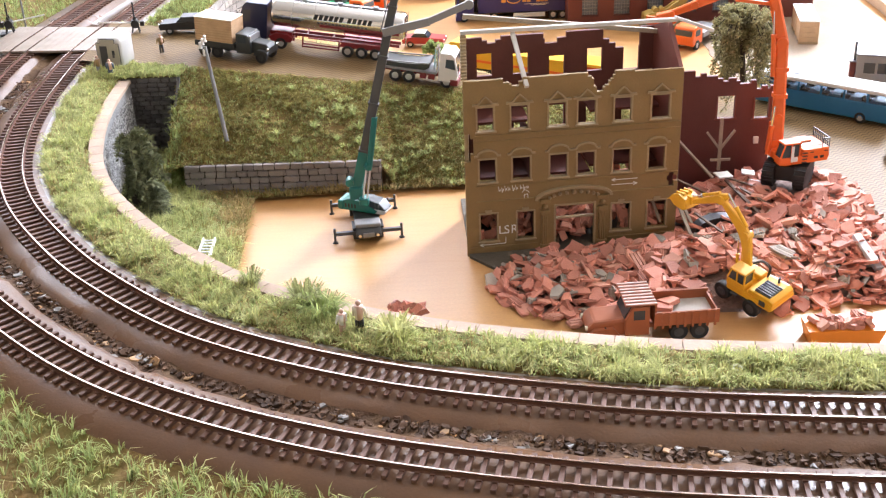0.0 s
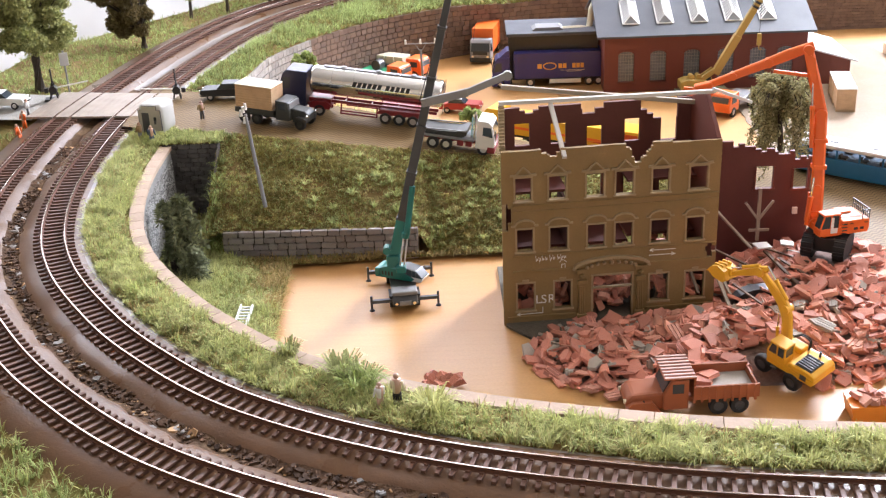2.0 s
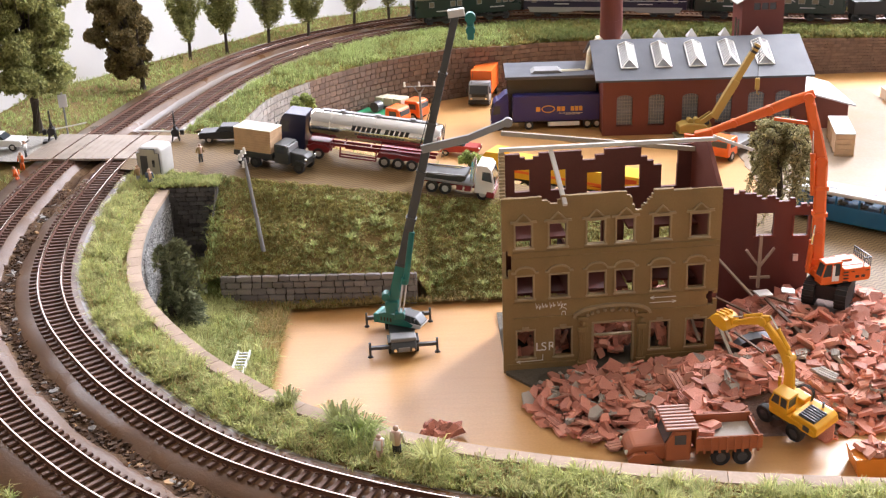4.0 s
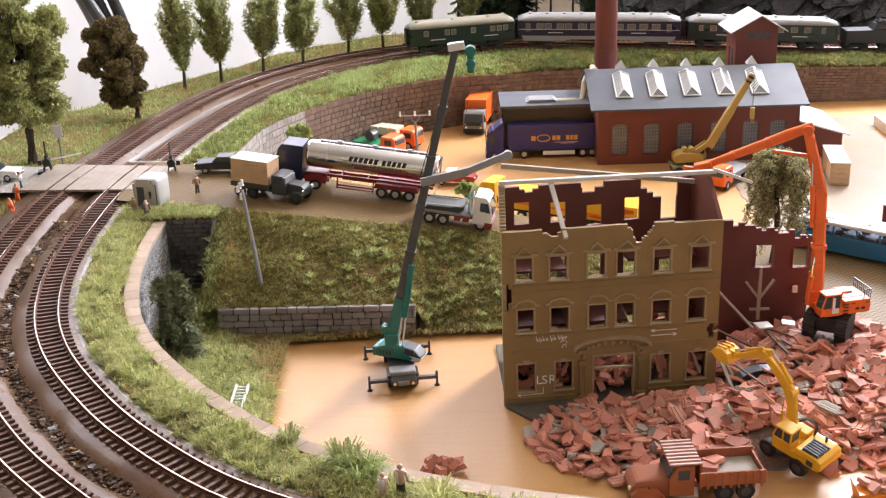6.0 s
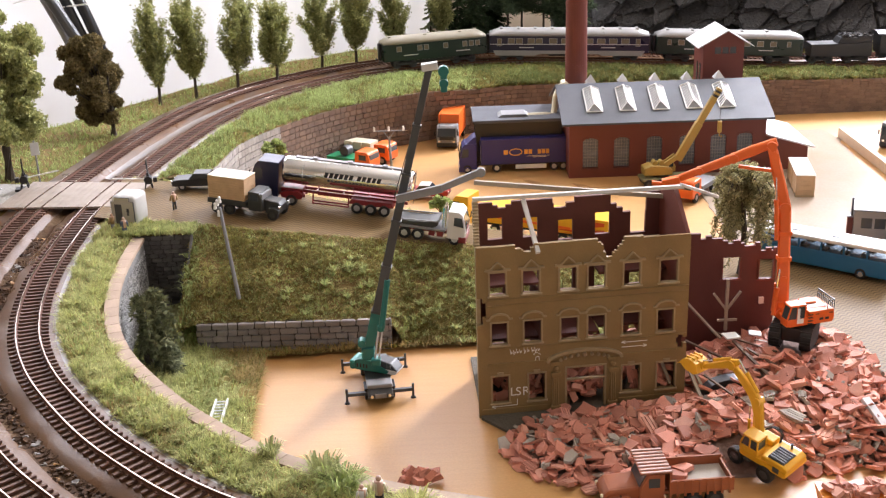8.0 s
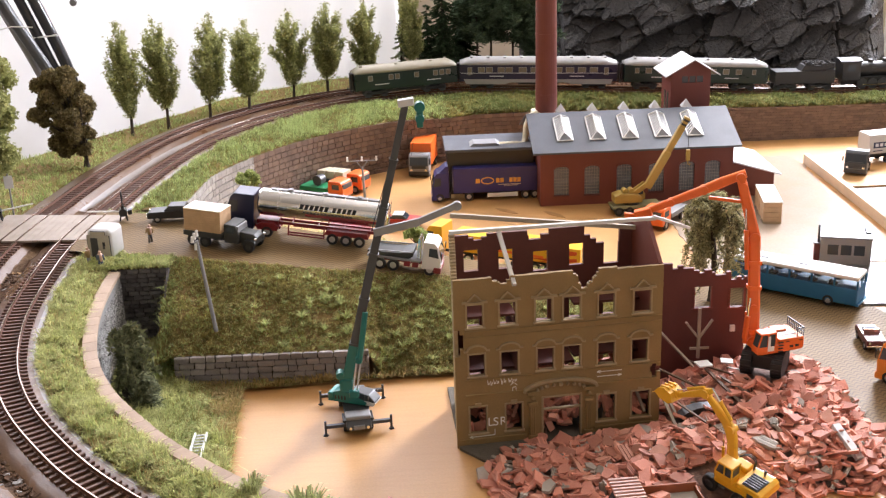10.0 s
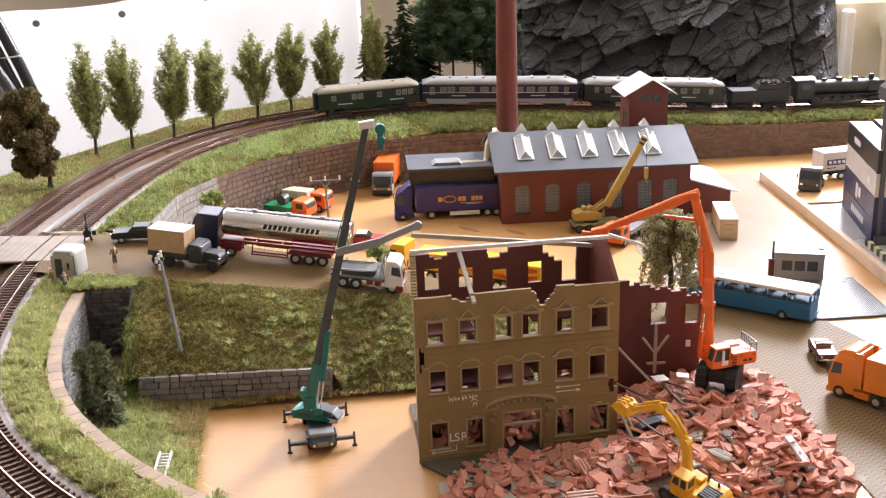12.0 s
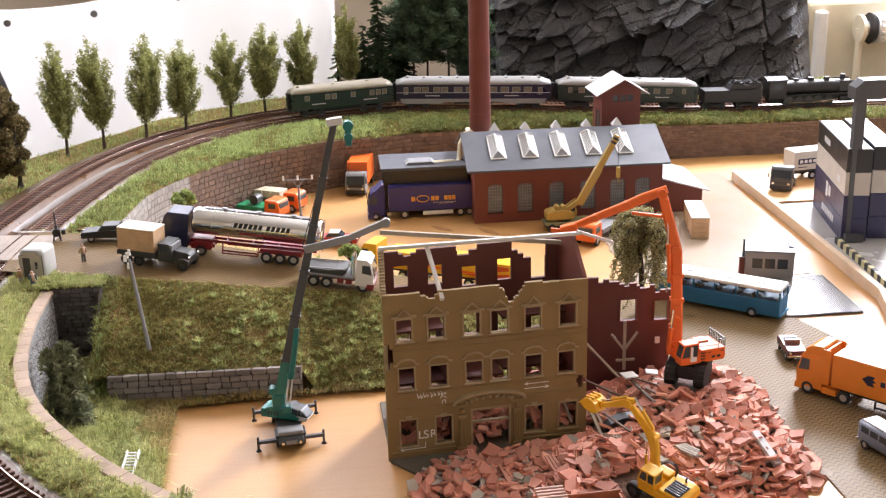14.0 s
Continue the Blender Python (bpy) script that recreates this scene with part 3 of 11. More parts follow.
# grass patch above the abutment
bm = bmesh.new()
PATCH = []
for a in range(12):
    xx = -0.318 + 0.072 * a / 11
    k = min(range(len(road_near)), key=lambda j: abs(road_near[j].x - xx))
    PATCH.append([Vector((xx, 1.2255 + (road_near[k].y - 1.2255) * j / 5, 0.079 + 0.0012 * math.sin(j) * (0 < j < 5))) for j in range(6)])
gv = [[bm.verts.new(q) for q in r] for r in PATCH]
for a, b in zip(gv, gv[1:]):
    for u, v, w, x in zip(a, a[1:], b[1:], b):
        bm.faces.new((u, v, w, x)).smooth = True
structure("verge", bm, SOIL, "grassy verge above the abutment")

# grassy ground between the curved wall and the plywood edge
PIT = []
for i in range(near_index(-0.12, 0.75), I_ABUT + 1, 3):
    q = off(i, lerp_at(i, REACH) + 0.014)
    PIT.append((q.x, q.y))
PIT += [(-0.2475, 1.2265), (-0.2475, 1.14), (-0.235, 1.130), (-0.06, 1.127), (0.03, 1.127), (0.0094, 1.124), (-0.0515, 1.1245), (-0.1716, 1.115), (-0.168, 0.97), (-0.148, 0.845)]
bm = bmesh.new()
bm.faces.new([bm.verts.new((x, y, 0.003)) for x, y in PIT])
bmesh.ops.triangulate(bm, faces=bm.faces)
bmesh.ops.subdivide_edges(bm, edges=bm.edges, cuts=3, use_grid_fill=True)
for v in bm.verts:
    v.co.z += 0.002 * noise.noise(v.co * 50)
structure("grass_hollow", bm, SOIL, "rough grassy hollow below the curved wall")

# printed cobble card of the lower road, lying on the plywood
bm = bmesh.new()
CARD = [(0.20, 1.33), (0.30, 1.335), (0.355, 1.285), (0.43, 1.235), (0.47, 1.12), (0.52, 1.0), (0.60, 0.86), (0.66, 0.745), (0.34, 0.745), (0.335, 0.92), (0.32, 1.10), (0.20, 1.20)]
vs = [bm.verts.new((x, y, 0.0012)) for x, y in CARD]
bm.faces.new(vs)
structure("lower_road", bm, COBBLE, "printed cobblestone card of the lower road on the plywood")


# glossy beige board between the factory and the freight ramp
# its pale tone is part card, part window glare put into the colour
YARD_BOARD = mat("varnished_beige_board", (0.40, 0.325, 0.255), 0.19, spec=0.5, vary=0.14, size=0.003, big=0.06, bump=0.06, dirt=(0.36, 0.25, 0.14), dirty=0.5)
bm = bmesh.new()
rag = random.Random(15)
outline = [Vector((0.300, 1.352, 0)), Vector((0.500, 1.352, 0)), Vector((0.514, 1.39, 0)), Vector((0.519, 1.469, 0)), Vector((0.525, 1.557, 0)), Vector((0.5255, 1.60, 0)), Vector((0.533, 1.665, 0)), Vector((0.541, 1.735, 0)), Vector((0.536, 1.785, 0)), Vector((0.43, 1.792, 0)), Vector((0.30, 1.770, 0))]
ring = []
for a, b in zip(outline, outline[1:] + outline[:1]):
    n = max(3, int((b - a).length / 0.008))
    ring += [a.lerp(b, k / n) + Vector((rag.gauss(0, 0.0012), rag.gauss(0, 0.0012), 0)) for k in range(n)]
low, high = ([bm.verts.new((q.x, q.y, z)) for q in ring] for z in (0.0001, 0.0007))
bm.faces.new(high)
for k in range(len(ring)):
    bm.faces.new((low[k], low[(k + 1) % len(ring)], high[(k + 1) % len(ring)], high[k]))
structure("yard_board", bm, YARD_BOARD, "torn pale grey-beige glossy card lying on the plywood of the yard")

# ---- room: walls, windows, ceiling, sheet, cliff ----
PLASTER = mat("cream_wall_paint", (0.60, 0.515, 0.40), 0.8, vary=0.03, size=0.01, big=0.4, bump=0.03, dirty=0.1)
PLYFRAME = mat("pale_frame_wood", (0.50, 0.34, 0.19), 0.6, vary=0.15, size=0.004, big=0.05, bump=0.08)
CARPET = mat("grey_brown_carpet", (0.16, 0.14, 0.12), 0.95, vary=0.2, size=0.01, big=0.3)
SHEET = mat("white_cotton_sheet", (0.86, 0.86, 0.85), 0.9, vary=0.02, size=0.004, big=0.2, bump=0.03, dirty=0.05)
_nt = SHEET.node_tree
_tr = _nt.nodes.new("ShaderNodeBsdfTranslucent")
_tr.inputs[0].default_value = (0.95, 0.95, 0.94, 1)
_mx = _nt.nodes.new("ShaderNodeMixShader")
_mx.inputs[0].default_value = 0.66
_nt.links.new(_nt.nodes["Principled BSDF"].outputs[0], _mx.inputs[1])
_nt.links.new(_tr.outputs[0], _mx.inputs[2])
_nt.links.new(_mx.outputs[0], _nt.nodes["Material Output"].inputs[0])
CEILING = mat("white_ceiling_paint", (0.72, 0.69, 0.63), 0.9, vary=0.02, size=0.01, big=0.5, bump=0.02, dirty=0.05)
YB = 2.8


def wall_with_window(name, x0, x1, holes):
    bm = bmesh.new()
    xs = [x0]
    for a, b, sill in holes:
        box(bm, xs[-1], a, YB, YB + 0.2, -0.75, 1.9)
        box(bm, a, b, YB, YB + 0.2, -0.75, sill)
        box(bm, a, b, YB, YB + 0.2, 1.75, 1.9)
        xs.append(b)
    box(bm, xs[-1], x1, YB, YB + 0.2, -0.75, 1.9)
    return structure(name, bm, PLASTER, "cream painted room wall with window openings")


wall_with_window("wall_north", -2.4, 3.0, [(-1.55, 0.05, 0.5), (0.55, 2.21, 0.17)])
bm = bmesh.new()
box(bm, -2.6, -2.4, -2.4, 3.0, -0.75, 1.9)
structure("wall_west", bm, PLASTER, "cream painted room wall")
# out of view; the opening is added for the fill lamp
bm = bmesh.new()
box(bm, 3.0, 3.2, -2.4, -0.25, -0.75, 1.9)
box(bm, 3.0, 3.2, 1.35, 3.0, -0.75, 1.9)
box(bm, 3.0, 3.2, -0.25, 1.35, -0.75, 0.35)
box(bm, 3.0, 3.2, -0.25, 1.35, 1.6, 1.9)
structure("wall_east", bm, PLASTER, "cream painted room wall")
bm = bmesh.new()
box(bm, -2.6, 3.2, -2.6, -2.4, -0.75, 1.9)
structure("wall_south", bm, PLASTER, "cream painted room wall")
bm = bmesh.new()
box(bm, -2.6, 3.2, -2.6, 3.0, 1.9, 2.0)
structure("ceiling", bm, CEILING, "white room ceiling")
bm = bmesh.new()
box(bm, -2.6, 3.2, -2.6, 3.0, -0.85, -0.75)
structure("room_floor", bm, CARPET, "grey-brown room floor")
for name, (a, b, sill) in (("window_1", (-1.55, 0.05, 0.5)), ("window_2", (0.55, 2.21, 0.17))):
    w = thing(name, "white window with two casements", "window", kind="structure")
    bm = bmesh.new()
    for u, v in ((a, a + 0.05), (b - 0.05, b), ((a + b) / 2 - 0.03, (a + b) / 2 + 0.03)):
        box(bm, u, v, YB + 0.06, YB + 0.12, sill, 1.75, 0.004)
    for u, v in ((sill, sill + 0.05), (1.70, 1.75)):
        box(bm, a, b, YB + 0.06, YB + 0.12, u, v, 0.004)
    part("window_frame", bm, WHITEP, w)
    bm = bmesh.new()
    box(bm, a - 0.03, b + 0.03, YB - 0.12, YB + 0.06, sill - 0.03, sill, 0.006)
    part("window_sill", bm, WHITEP, w)

# the table that carries the layout
table = thing("layout_table", "plain wooden trestle frame under the model layout", "table")
for x0, x1, y0, y1 in ((-0.28, 1.88, 0.68, 0.72), (0.12, 1.88, 2.28, 2.32), (-0.28, -0.24, 0.72, 1.58), (1.84, 1.88, 0.72, 2.28), (0.4, 0.44, 0.72, 2.28)):
    bm = bmesh.new()
    box(bm, x0, x1, y0, y1, -0.105, -0.018, 0.003)
    part("rail", bm, PLYFRAME, table)
for x, ys in ((-0.25, (0.71, 1.50)), (0.5, (0.71, 2.25)), (1.82, (0.71, 2.25))):
    for y in ys:
        bm = bmesh.new()
        box(bm, x - 0.02, x + 0.03, y - 0.02, y + 0.03, -0.75, -0.018, 0.003)
        part("leg", bm, PLYFRAME, table)

# white sheet hung behind the far curve, gathered on eyelets
hung = thing("hanging_sheet", "creased white cotton sheet hung behind the trees on eyelets", "sheet")
BACKLINE = spline([(-1.35, 1.93, 0), (-1.0, 1.97, 0), (-0.75, 2.00, 0), (-0.5, 2.03, 0), (-0.3, 2.06, 0), (-0.15, 2.095, 0), (-0.06, 2.125, 0), (-0.006, 2.142, 0)], 0.008)
BACKSIDES = sides(BACKLINE)


def sheet_top(u):
    x = -1.35 + 1.345 * u
    return 0.243 + 0.10 * max(0.0, x + 0.504) + 0.003 * math.cos(u * 31)


bm = bmesh.new()
rows = []
NS = len(BACKLINE) - 1
for a in range(NS + 1):
    u = a / NS
    p, n = BACKLINE[a], BACKSIDES[a][1]
    r = []
    for b in range(31):
        v = b / 30
        fold = 0.007 * math.sin(u * 40 + 1.4 * math.sin(v * 3)) * (0.4 + 0.6 * v) + 0.014 * noise.noise(Vector((u * 9, v * 2.5, 0))) + 0.004 * noise.noise(Vector((u * 30, v * 9, 4)))
        r.append(bm.verts.new((p.x + n.x * fold, p.y + n.y * fold, sheet_top(u) * v - 0.45 * (1 - v))))
    rows.append(r)
for a, b in zip(rows, rows[1:]):
    for u, v, w, x in zip(a, a[1:], b[1:], b):
        bm.faces.new((u, v, w, x)).smooth = True
cloth = part("cloth", bm, SHEET, hung)
so = cloth.modifiers.new("thick", "SOLIDIFY")
so.thickness = 0.0012
for k in range(10):
    u = 0.077 + k * 0.0919
    i = int(u * NS)
    p, (d, n) = BACKLINE[i], BACKSIDES[i]
    bm = bmesh.new()
    bmesh.ops.create_cone(bm, cap_ends=True, segments=14, radius1=0.0058, radius2=0.005, depth=0.004)
    part("eyelet", bm, GREYP, hung, at=Matrix.Translation((p.x + n.x * 0.012, p.y + n.y * 0.012, sheet_top(u) - 0.018)) @ Matrix.Rotation(math.atan2(d.y, d.x), 4, "Z") @ pose(0, 0, 0, 90))

# solid tubes stand in for a slanting dark reflection; the lower bend is added
poles = thing("tied_tubes", "two dark grey bent tubes standing in for a slanting reflection before the sheet", "tube")
for dx, r in ((0.0, 0.0085), (-0.021, 0.0075)):
    bm = bmesh.new()
    tube(bm, spline([(-0.574 + dx, 1.985, 0.285), (-0.545 + dx, 1.982, 0.212), (-0.522 + dx, 1.979, 0.150), (-0.512 + dx * 0.8, 1.976, 0.112), (-0.509 + dx * 0.8, 1.974, 0.070), (-0.509 + dx * 0.8, 1.972, 0.030)], 0.012), r, 14)
    part("tube", bm, POLE_GREY, poles, smooth=True)
bm = bmesh.new()
rod(bm, (-0.560, 1.975, 0.183), (-0.524, 1.972, 0.186), 0.0013, seg=8)
part("tie", bm, WHITEP, poles)
bm = bmesh.new()
rod(bm, (-0.509, 1.972, 0.046), (-0.509, 1.972, 0.028), 0.0102, seg=16)
part("end_cap", bm, BLACKP, poles)

shelf = thing("wooden_shelf", "long brown wooden shelf board on the wall behind the sheet", "shelf")
bm = bmesh.new()
box(bm, -0.62, -0.12, 2.40, 2.80, 0.268, 0.288, 0.002)
part("board", bm, PLYFRAME, shelf)
for x in (-0.55, -0.20):
    bm = bmesh.new()
    box(bm, x, x + 0.02, 2.60, 2.80, 0.20, 0.268, 0.002)
    part("bracket", bm, PLYFRAME, shelf)
# cliff of cast rock behind the line
ROCK = mat("dark_cast_rock", (0.036, 0.035, 0.036), 0.72, vary=0.35, size=0.005, big=0.05, bump=0.45, dirt=(0.082, 0.078, 0.075), dirty=0.5, deep=0.003)
bm = bmesh.new()
rows = []
NA, NB = 330, 130
for a in range(NA + 1):
    u = a / NA
    r = []
    for b in range(NB + 1):
        v = b / NB
        p = Vector((0.212 + 0.613 * u, 2.10, 0.045 + 0.232 * v))
        h = 0.016 * noise.noise(p * 4)
        # beds that rise to the right, each with a sharp lower lip
        along, across = p.x * 0.90 + p.z * 0.44, p.z * 0.90 - p.x * 0.44
        for period, deep, wave in ((0.083, 0.020, 0.35), (0.031, 0.0075, 0.6)):
            q = across / period + wave * noise.noise(Vector((along * 9, across * 5, period * 90)))
            h += deep * (1 - (q - math.floor(q))) * (0.4 + 0.6 * noise.cell(Vector((math.floor(q) * 1.7, math.floor(along * 9 + 3.7 * math.floor(q)), 2.5))))
        # split blocks, each a flat face tilted its own way
        for scale, deep, tilt in ((13.0, 0.013, 0.55), (34.0, 0.0042, 0.50)):
            w = Vector((along * 0.62, across * 1.5, 0.7)) * scale
            cp = noise.voronoi(w)[1][0]
            h += deep * noise.cell(cp * 7.3) + tilt * ((w.x - cp.x) * (noise.cell(cp * 3.1 + Vector((4, 1, 2))) - 0.5) + (w.y - cp.y) * (noise.cell(cp * 5.7) - 0.5)) / scale
        # the casting is in three panels: two upright joints
        lean = p.x - 0.02 * (p.z - 0.15)
        h += -0.050 if lean < 0.262 else 0.0 if lean < 0.727 else -0.016
        h -= 0.018 * max(0, 1 - abs(lean - 0.727) / 0.005)
        edge = min(1, min(u, 1 - u) * 14)
        y = p.y - h * 0.55 * edge + 0.06 * v + 0.05 * (1 - edge)
        r.append(bm.verts.new((p.x + 0.003 * noise.noise(p * 40), y, p.z + 0.003 * noise.noise(p * 40 + Vector((5, 0, 0))))))
    rows.append(r)
for a, b in zip(rows, rows[1:]):
    for u, v, w, x in zip(a, a[1:], b[1:], b):
        bm.faces.new((u, v, w, x))
edge = [rows[i][0] for i in range(NA + 1)]
backs = [[bm.verts.new((v.co.x, 2.34, v.co.z)) for v in line] for line in ([r[0] for r in rows], [r[-1] for r in rows])]
for line, bk in (([r[0] for r in rows], backs[0]), ([r[-1] for r in rows], backs[1])):
    for i in range(NA):
        bm.faces.new((line[i], line[i + 1], bk[i + 1], bk[i]))
for col, k in ((rows[0], 0), (rows[-1], NA)):
    bm.faces.new([*col, backs[1][k], backs[0][k]])
cliff = new("cliff", link_mesh("cliff", bm, ROCK))
tagged(cliff, "dark grey cast-rock cliff behind the railway line", "rock", kind="structure")
# ground behind the far line
bm = bmesh.new()
rows = []
for i in range(near_index(-0.35, 1.4), len(LINE), 3):
    p, q = off(i, -0.095, -0.009), off(i, -min(0.22, lerp_at(i, EDGE) - 0.002), -0.014)
    rows.append([p.lerp(q, j / 5) + Vector((0, 0, 0.012 * (j / 5) + 0.004 * noise.noise(p.lerp(q, j / 5) * 20))) for j in range(6)])
BEHIND = rows
gv = [[bm.verts.new(q) for q in r] for r in rows]
for a, b in zip(gv, gv[1:]):
    for u, v, w, x in zip(a, a[1:], b[1:], b):
        bm.faces.new((u, v, w, x)).smooth = True
structure("far_ground", bm, SOIL, "rough grassy ground behind the far line")


# ---- the ruined house ----
OCHRE = mat("ochre_plaster", (0.262, 0.172, 0.070), 0.6, spec=0.3, vary=0.12, size=0.0015, big=0.025, bump=0.15, dirt=(0.195, 0.128, 0.054), dirty=0.5)
TRIM = mat("worn_ochre_trim", (0.34, 0.25, 0.135), 0.6, vary=0.15, size=0.002, big=0.01, bump=0.1)
TIMBER = mat("grey_bleached_timber", (0.36, 0.30, 0.23), 0.7, vary=0.2, size=0.002, big=0.02, bump=0.15)
TIMBER_D = mat("brown_timber", (0.13, 0.075, 0.045), 0.7, vary=0.2, size=0.002, big=0.02, bump=0.15)
PALE = mat("pale_painted_timber", (0.62, 0.60, 0.57), 0.5, vary=0.08, size=0.002, big=0.02, bump=0.05)
CHALK = mat("white_chalk_paint", (0.75, 0.74, 0.70), 0.8, vary=0.1, bump=0)
SLAB = mat("dark_grey_cast_base", (0.105, 0.088, 0.064), 0.8, vary=0.3, size=0.002, big=0.02, bump=0.35, deep=0.001)
HOUSE = pose(0.0095, 0.997, 0, 0, 0, math.degrees(math.atan2(0.016, 0.1585)))


def cell_wall(bm, xs, zs, solid, y0, y1):
    """A wall from y0 to y1 of the cells of a grid that are solid; open cells are holes."""
    xs, zs = sorted(set(round(v, 5) for v in xs)), sorted(set(round(v, 5) for v in zs))
    cache = {}

    def v(i, y, k):
        key = (i, y, k)
        if key not in cache:
            cache[key] = bm.verts.new((xs[i], y, zs[k]))
        return cache[key]
    nx, nz = len(xs) - 1, len(zs) - 1
    s = [[solid((xs[i] + xs[i + 1]) / 2, (zs[k] + zs[k + 1]) / 2) for k in range(nz)] for i in range(nx)]
    for i in range(nx):
        for k in range(nz):
            if not s[i][k]:
                continue
            bm.faces.new((v(i, y0, k), v(i + 1, y0, k), v(i + 1, y0, k + 1), v(i, y0, k + 1)))
            bm.faces.new((v(i, y1, k), v(i, y1, k + 1), v(i + 1, y1, k + 1), v(i + 1, y1, k)))
            if i == 0 or not s[i - 1][k]:
                bm.faces.new((v(i, y0, k), v(i, y0, k + 1), v(i, y1, k + 1), v(i, y1, k)))
            if i == nx - 1 or not s[i + 1][k]:
                bm.faces.new((v(i + 1, y0, k), v(i + 1, y1, k), v(i + 1, y1, k + 1), v(i + 1, y0, k + 1)))
            if k == 0 or not s[i][k - 1]:
                bm.faces.new((v(i, y0, k), v(i, y1, k), v(i + 1, y1, k), v(i + 1, y0, k)))
            if k == nz - 1 or not s[i][k + 1]:
                bm.faces.new((v(i, y0, k + 1), v(i + 1, y0, k + 1), v(i + 1, y1, k + 1), v(i, y1, k + 1)))


def moulding(bm, line, y, deep, high):
    """A bar of one section bent along a line of (x, z)."""
    rings = []
    for i, (x, z) in enumerate(line):
        a, b = line[max(0, i - 1)], line[min(len(line) - 1, i + 1)]
        d = Vector((b[0] - a[0], 0, b[1] - a[1])).normalized()
        n = Vector((-d.z, 0, d.x)) * high / 2
        p = Vector((x, y, z))
        rings.append([p - n - Vector((0, deep / 2, 0)), p + n - Vector((0, deep / 2, 0)), p + n + Vector((0, deep / 2, 0)), p - n + Vector((0, deep / 2, 0))])
    loft(bm, rings)


def steps(a, b, n):
    return [a + (b - a) * i / n for i in range(n + 1)]


COLS3 = [(0.0075, 0.0193), (0.0324, 0.0448), (0.0602, 0.073), (0.082, 0.095), (0.1093, 0.1217), (0.1373, 0.1505)]
COLS2 = [(0.0082, 0.0202), (0.0331, 0.0461), (0.0614, 0.074), (0.0822, 0.0951), (0.1093, 0.1223), (0.1364, 0.1488)]
COLS1 = [(0.008, 0.0207), (0.0364, 0.0489), (0.1096, 0.1235), (0.1373, 0.1516)]
HOLES = [(a, b, 0.1015, 0.1195) for a, b in COLS3] + [(a, b, 0.061, 0.079) for a, b in COLS2] + [(a, b, 0.012, 0.0345) for a, b in COLS1]
HOLES += [(0.066, 0.0955, -0.01, 0.0365), (0.153, 0.157, 0.045, 0.0575), (0.1515, 0.161, 0.0495, 0.0545), (-0.01, 0.0045, 0.084, 0.096), (-0.01, 0.002, 0.078, 0.1)]
TOPS = [(-0.0025, 0.1395), (0.027, 0.1405), (0.0272, 0.1375), (0.033, 0.136), (0.0332, 0.1345), (0.0385, 0.1345), (0.0387, 0.137), (0.0415, 0.1375), (0.042, 0.1408), (0.089, 0.1405), (0.0892, 0.1372),
        (0.0925, 0.136), (0.0927, 0.131), (0.0957, 0.1285), (0.0958, 0.126), (0.1005, 0.126), (0.1007, 0.1285), (0.1045, 0.130), (0.1047, 0.1325), (0.108, 0.1345), (0.1088, 0.1398), (0.161, 0.1385)]
house = thing("ruined_house", "burnt-out ochre three-storey house without roof, walls broken off", "building", HOUSE)
bm = bmesh.new()
zs = [0, 0.012, 0.0345, 0.0365, 0.045, 0.0495, 0.0545, 0.0575, 0.061, 0.079, 0.078, 0.084, 0.096, 0.1, 0.1015, 0.1195] + steps(0.124, 0.1416, 12)
xs = [-0.0025, 0.160] + [v for h in HOLES for v in h[:2] if -0.0025 < v < 0.160] + steps(0.024, 0.044, 14) + steps(0.086, 0.112, 18)
cell_wall(bm, xs, zs, lambda x, z: z < lerp_at(x, TOPS) and not any(a < x < b and c < z < d for a, b, c, d in HOLES), 0.0, 0.0032)
for v in bm.verts:
    if v.co.z > 0.122:
        v.co += Vector((random.uniform(-0.0003, 0.0003), 0, random.uniform(-0.0003, 0.0003)))
part("front_wall", bm, OCHRE, house)
# trim, window by window
for a, b, c, d in HOLES[:16]:
    bm = bmesh.new()
    for u, v, w, x in ((a - 0.0012, a, c, d), (b, b + 0.0012, c, d), (a - 0.0012, b + 0.0012, d, d + 0.0012)):
        box(bm, u, v, -0.0008, 0.0012, w, x)
    box(bm, a - 0.002, b + 0.002, -0.0016, 0.0012, c - 0.0014, c, 0.0003)
    if c < 0.02:
        box(bm, (a + b) / 2 - 0.0025, (a + b) / 2 + 0.0025, -0.001, 0.001, d + 0.0012, d + 0.0034)
    part("window_surround", bm, TRIM, house)
for a, b, c, d in HOLES[:6]:
    bm = bmesh.new()
    m = (a + b) / 2
    line = [(a - 0.0035, d + 0.0028), (a + 0.0005, d + 0.0028), (m - 0.003, d + 0.0058), (m, d + 0.0085), (m + 0.003, d + 0.0058), (b - 0.0005, d + 0.0028), (b + 0.0035, d + 0.0028)]
    moulding(bm, line, -0.0009, 0.0018, 0.0012)
    box(bm, a - 0.0038, b + 0.0038, -0.0016, 0.0005, d + 0.0016, d + 0.0026)
    part("pediment", bm, TRIM, house)
for a, b, c, d in HOLES[6:12]:
    bm = bmesh.new()
    m, r = (a + b) / 2, (b - a) / 2 + 0.0012
    line = [(a - 0.004, d + 0.0032), (a - 0.0015, d + 0.0032)] + [(m - r * math.cos(t), d + 0.0034 + 0.0042 * math.sin(t)) for t in steps(0.15, math.pi - 0.15, 10)] + [(b + 0.0015, d + 0.0032), (b + 0.004, d + 0.0032)]
    moulding(bm, line, -0.0009, 0.0018, 0.0013)
    part("hood_mould", bm, TRIM, house)
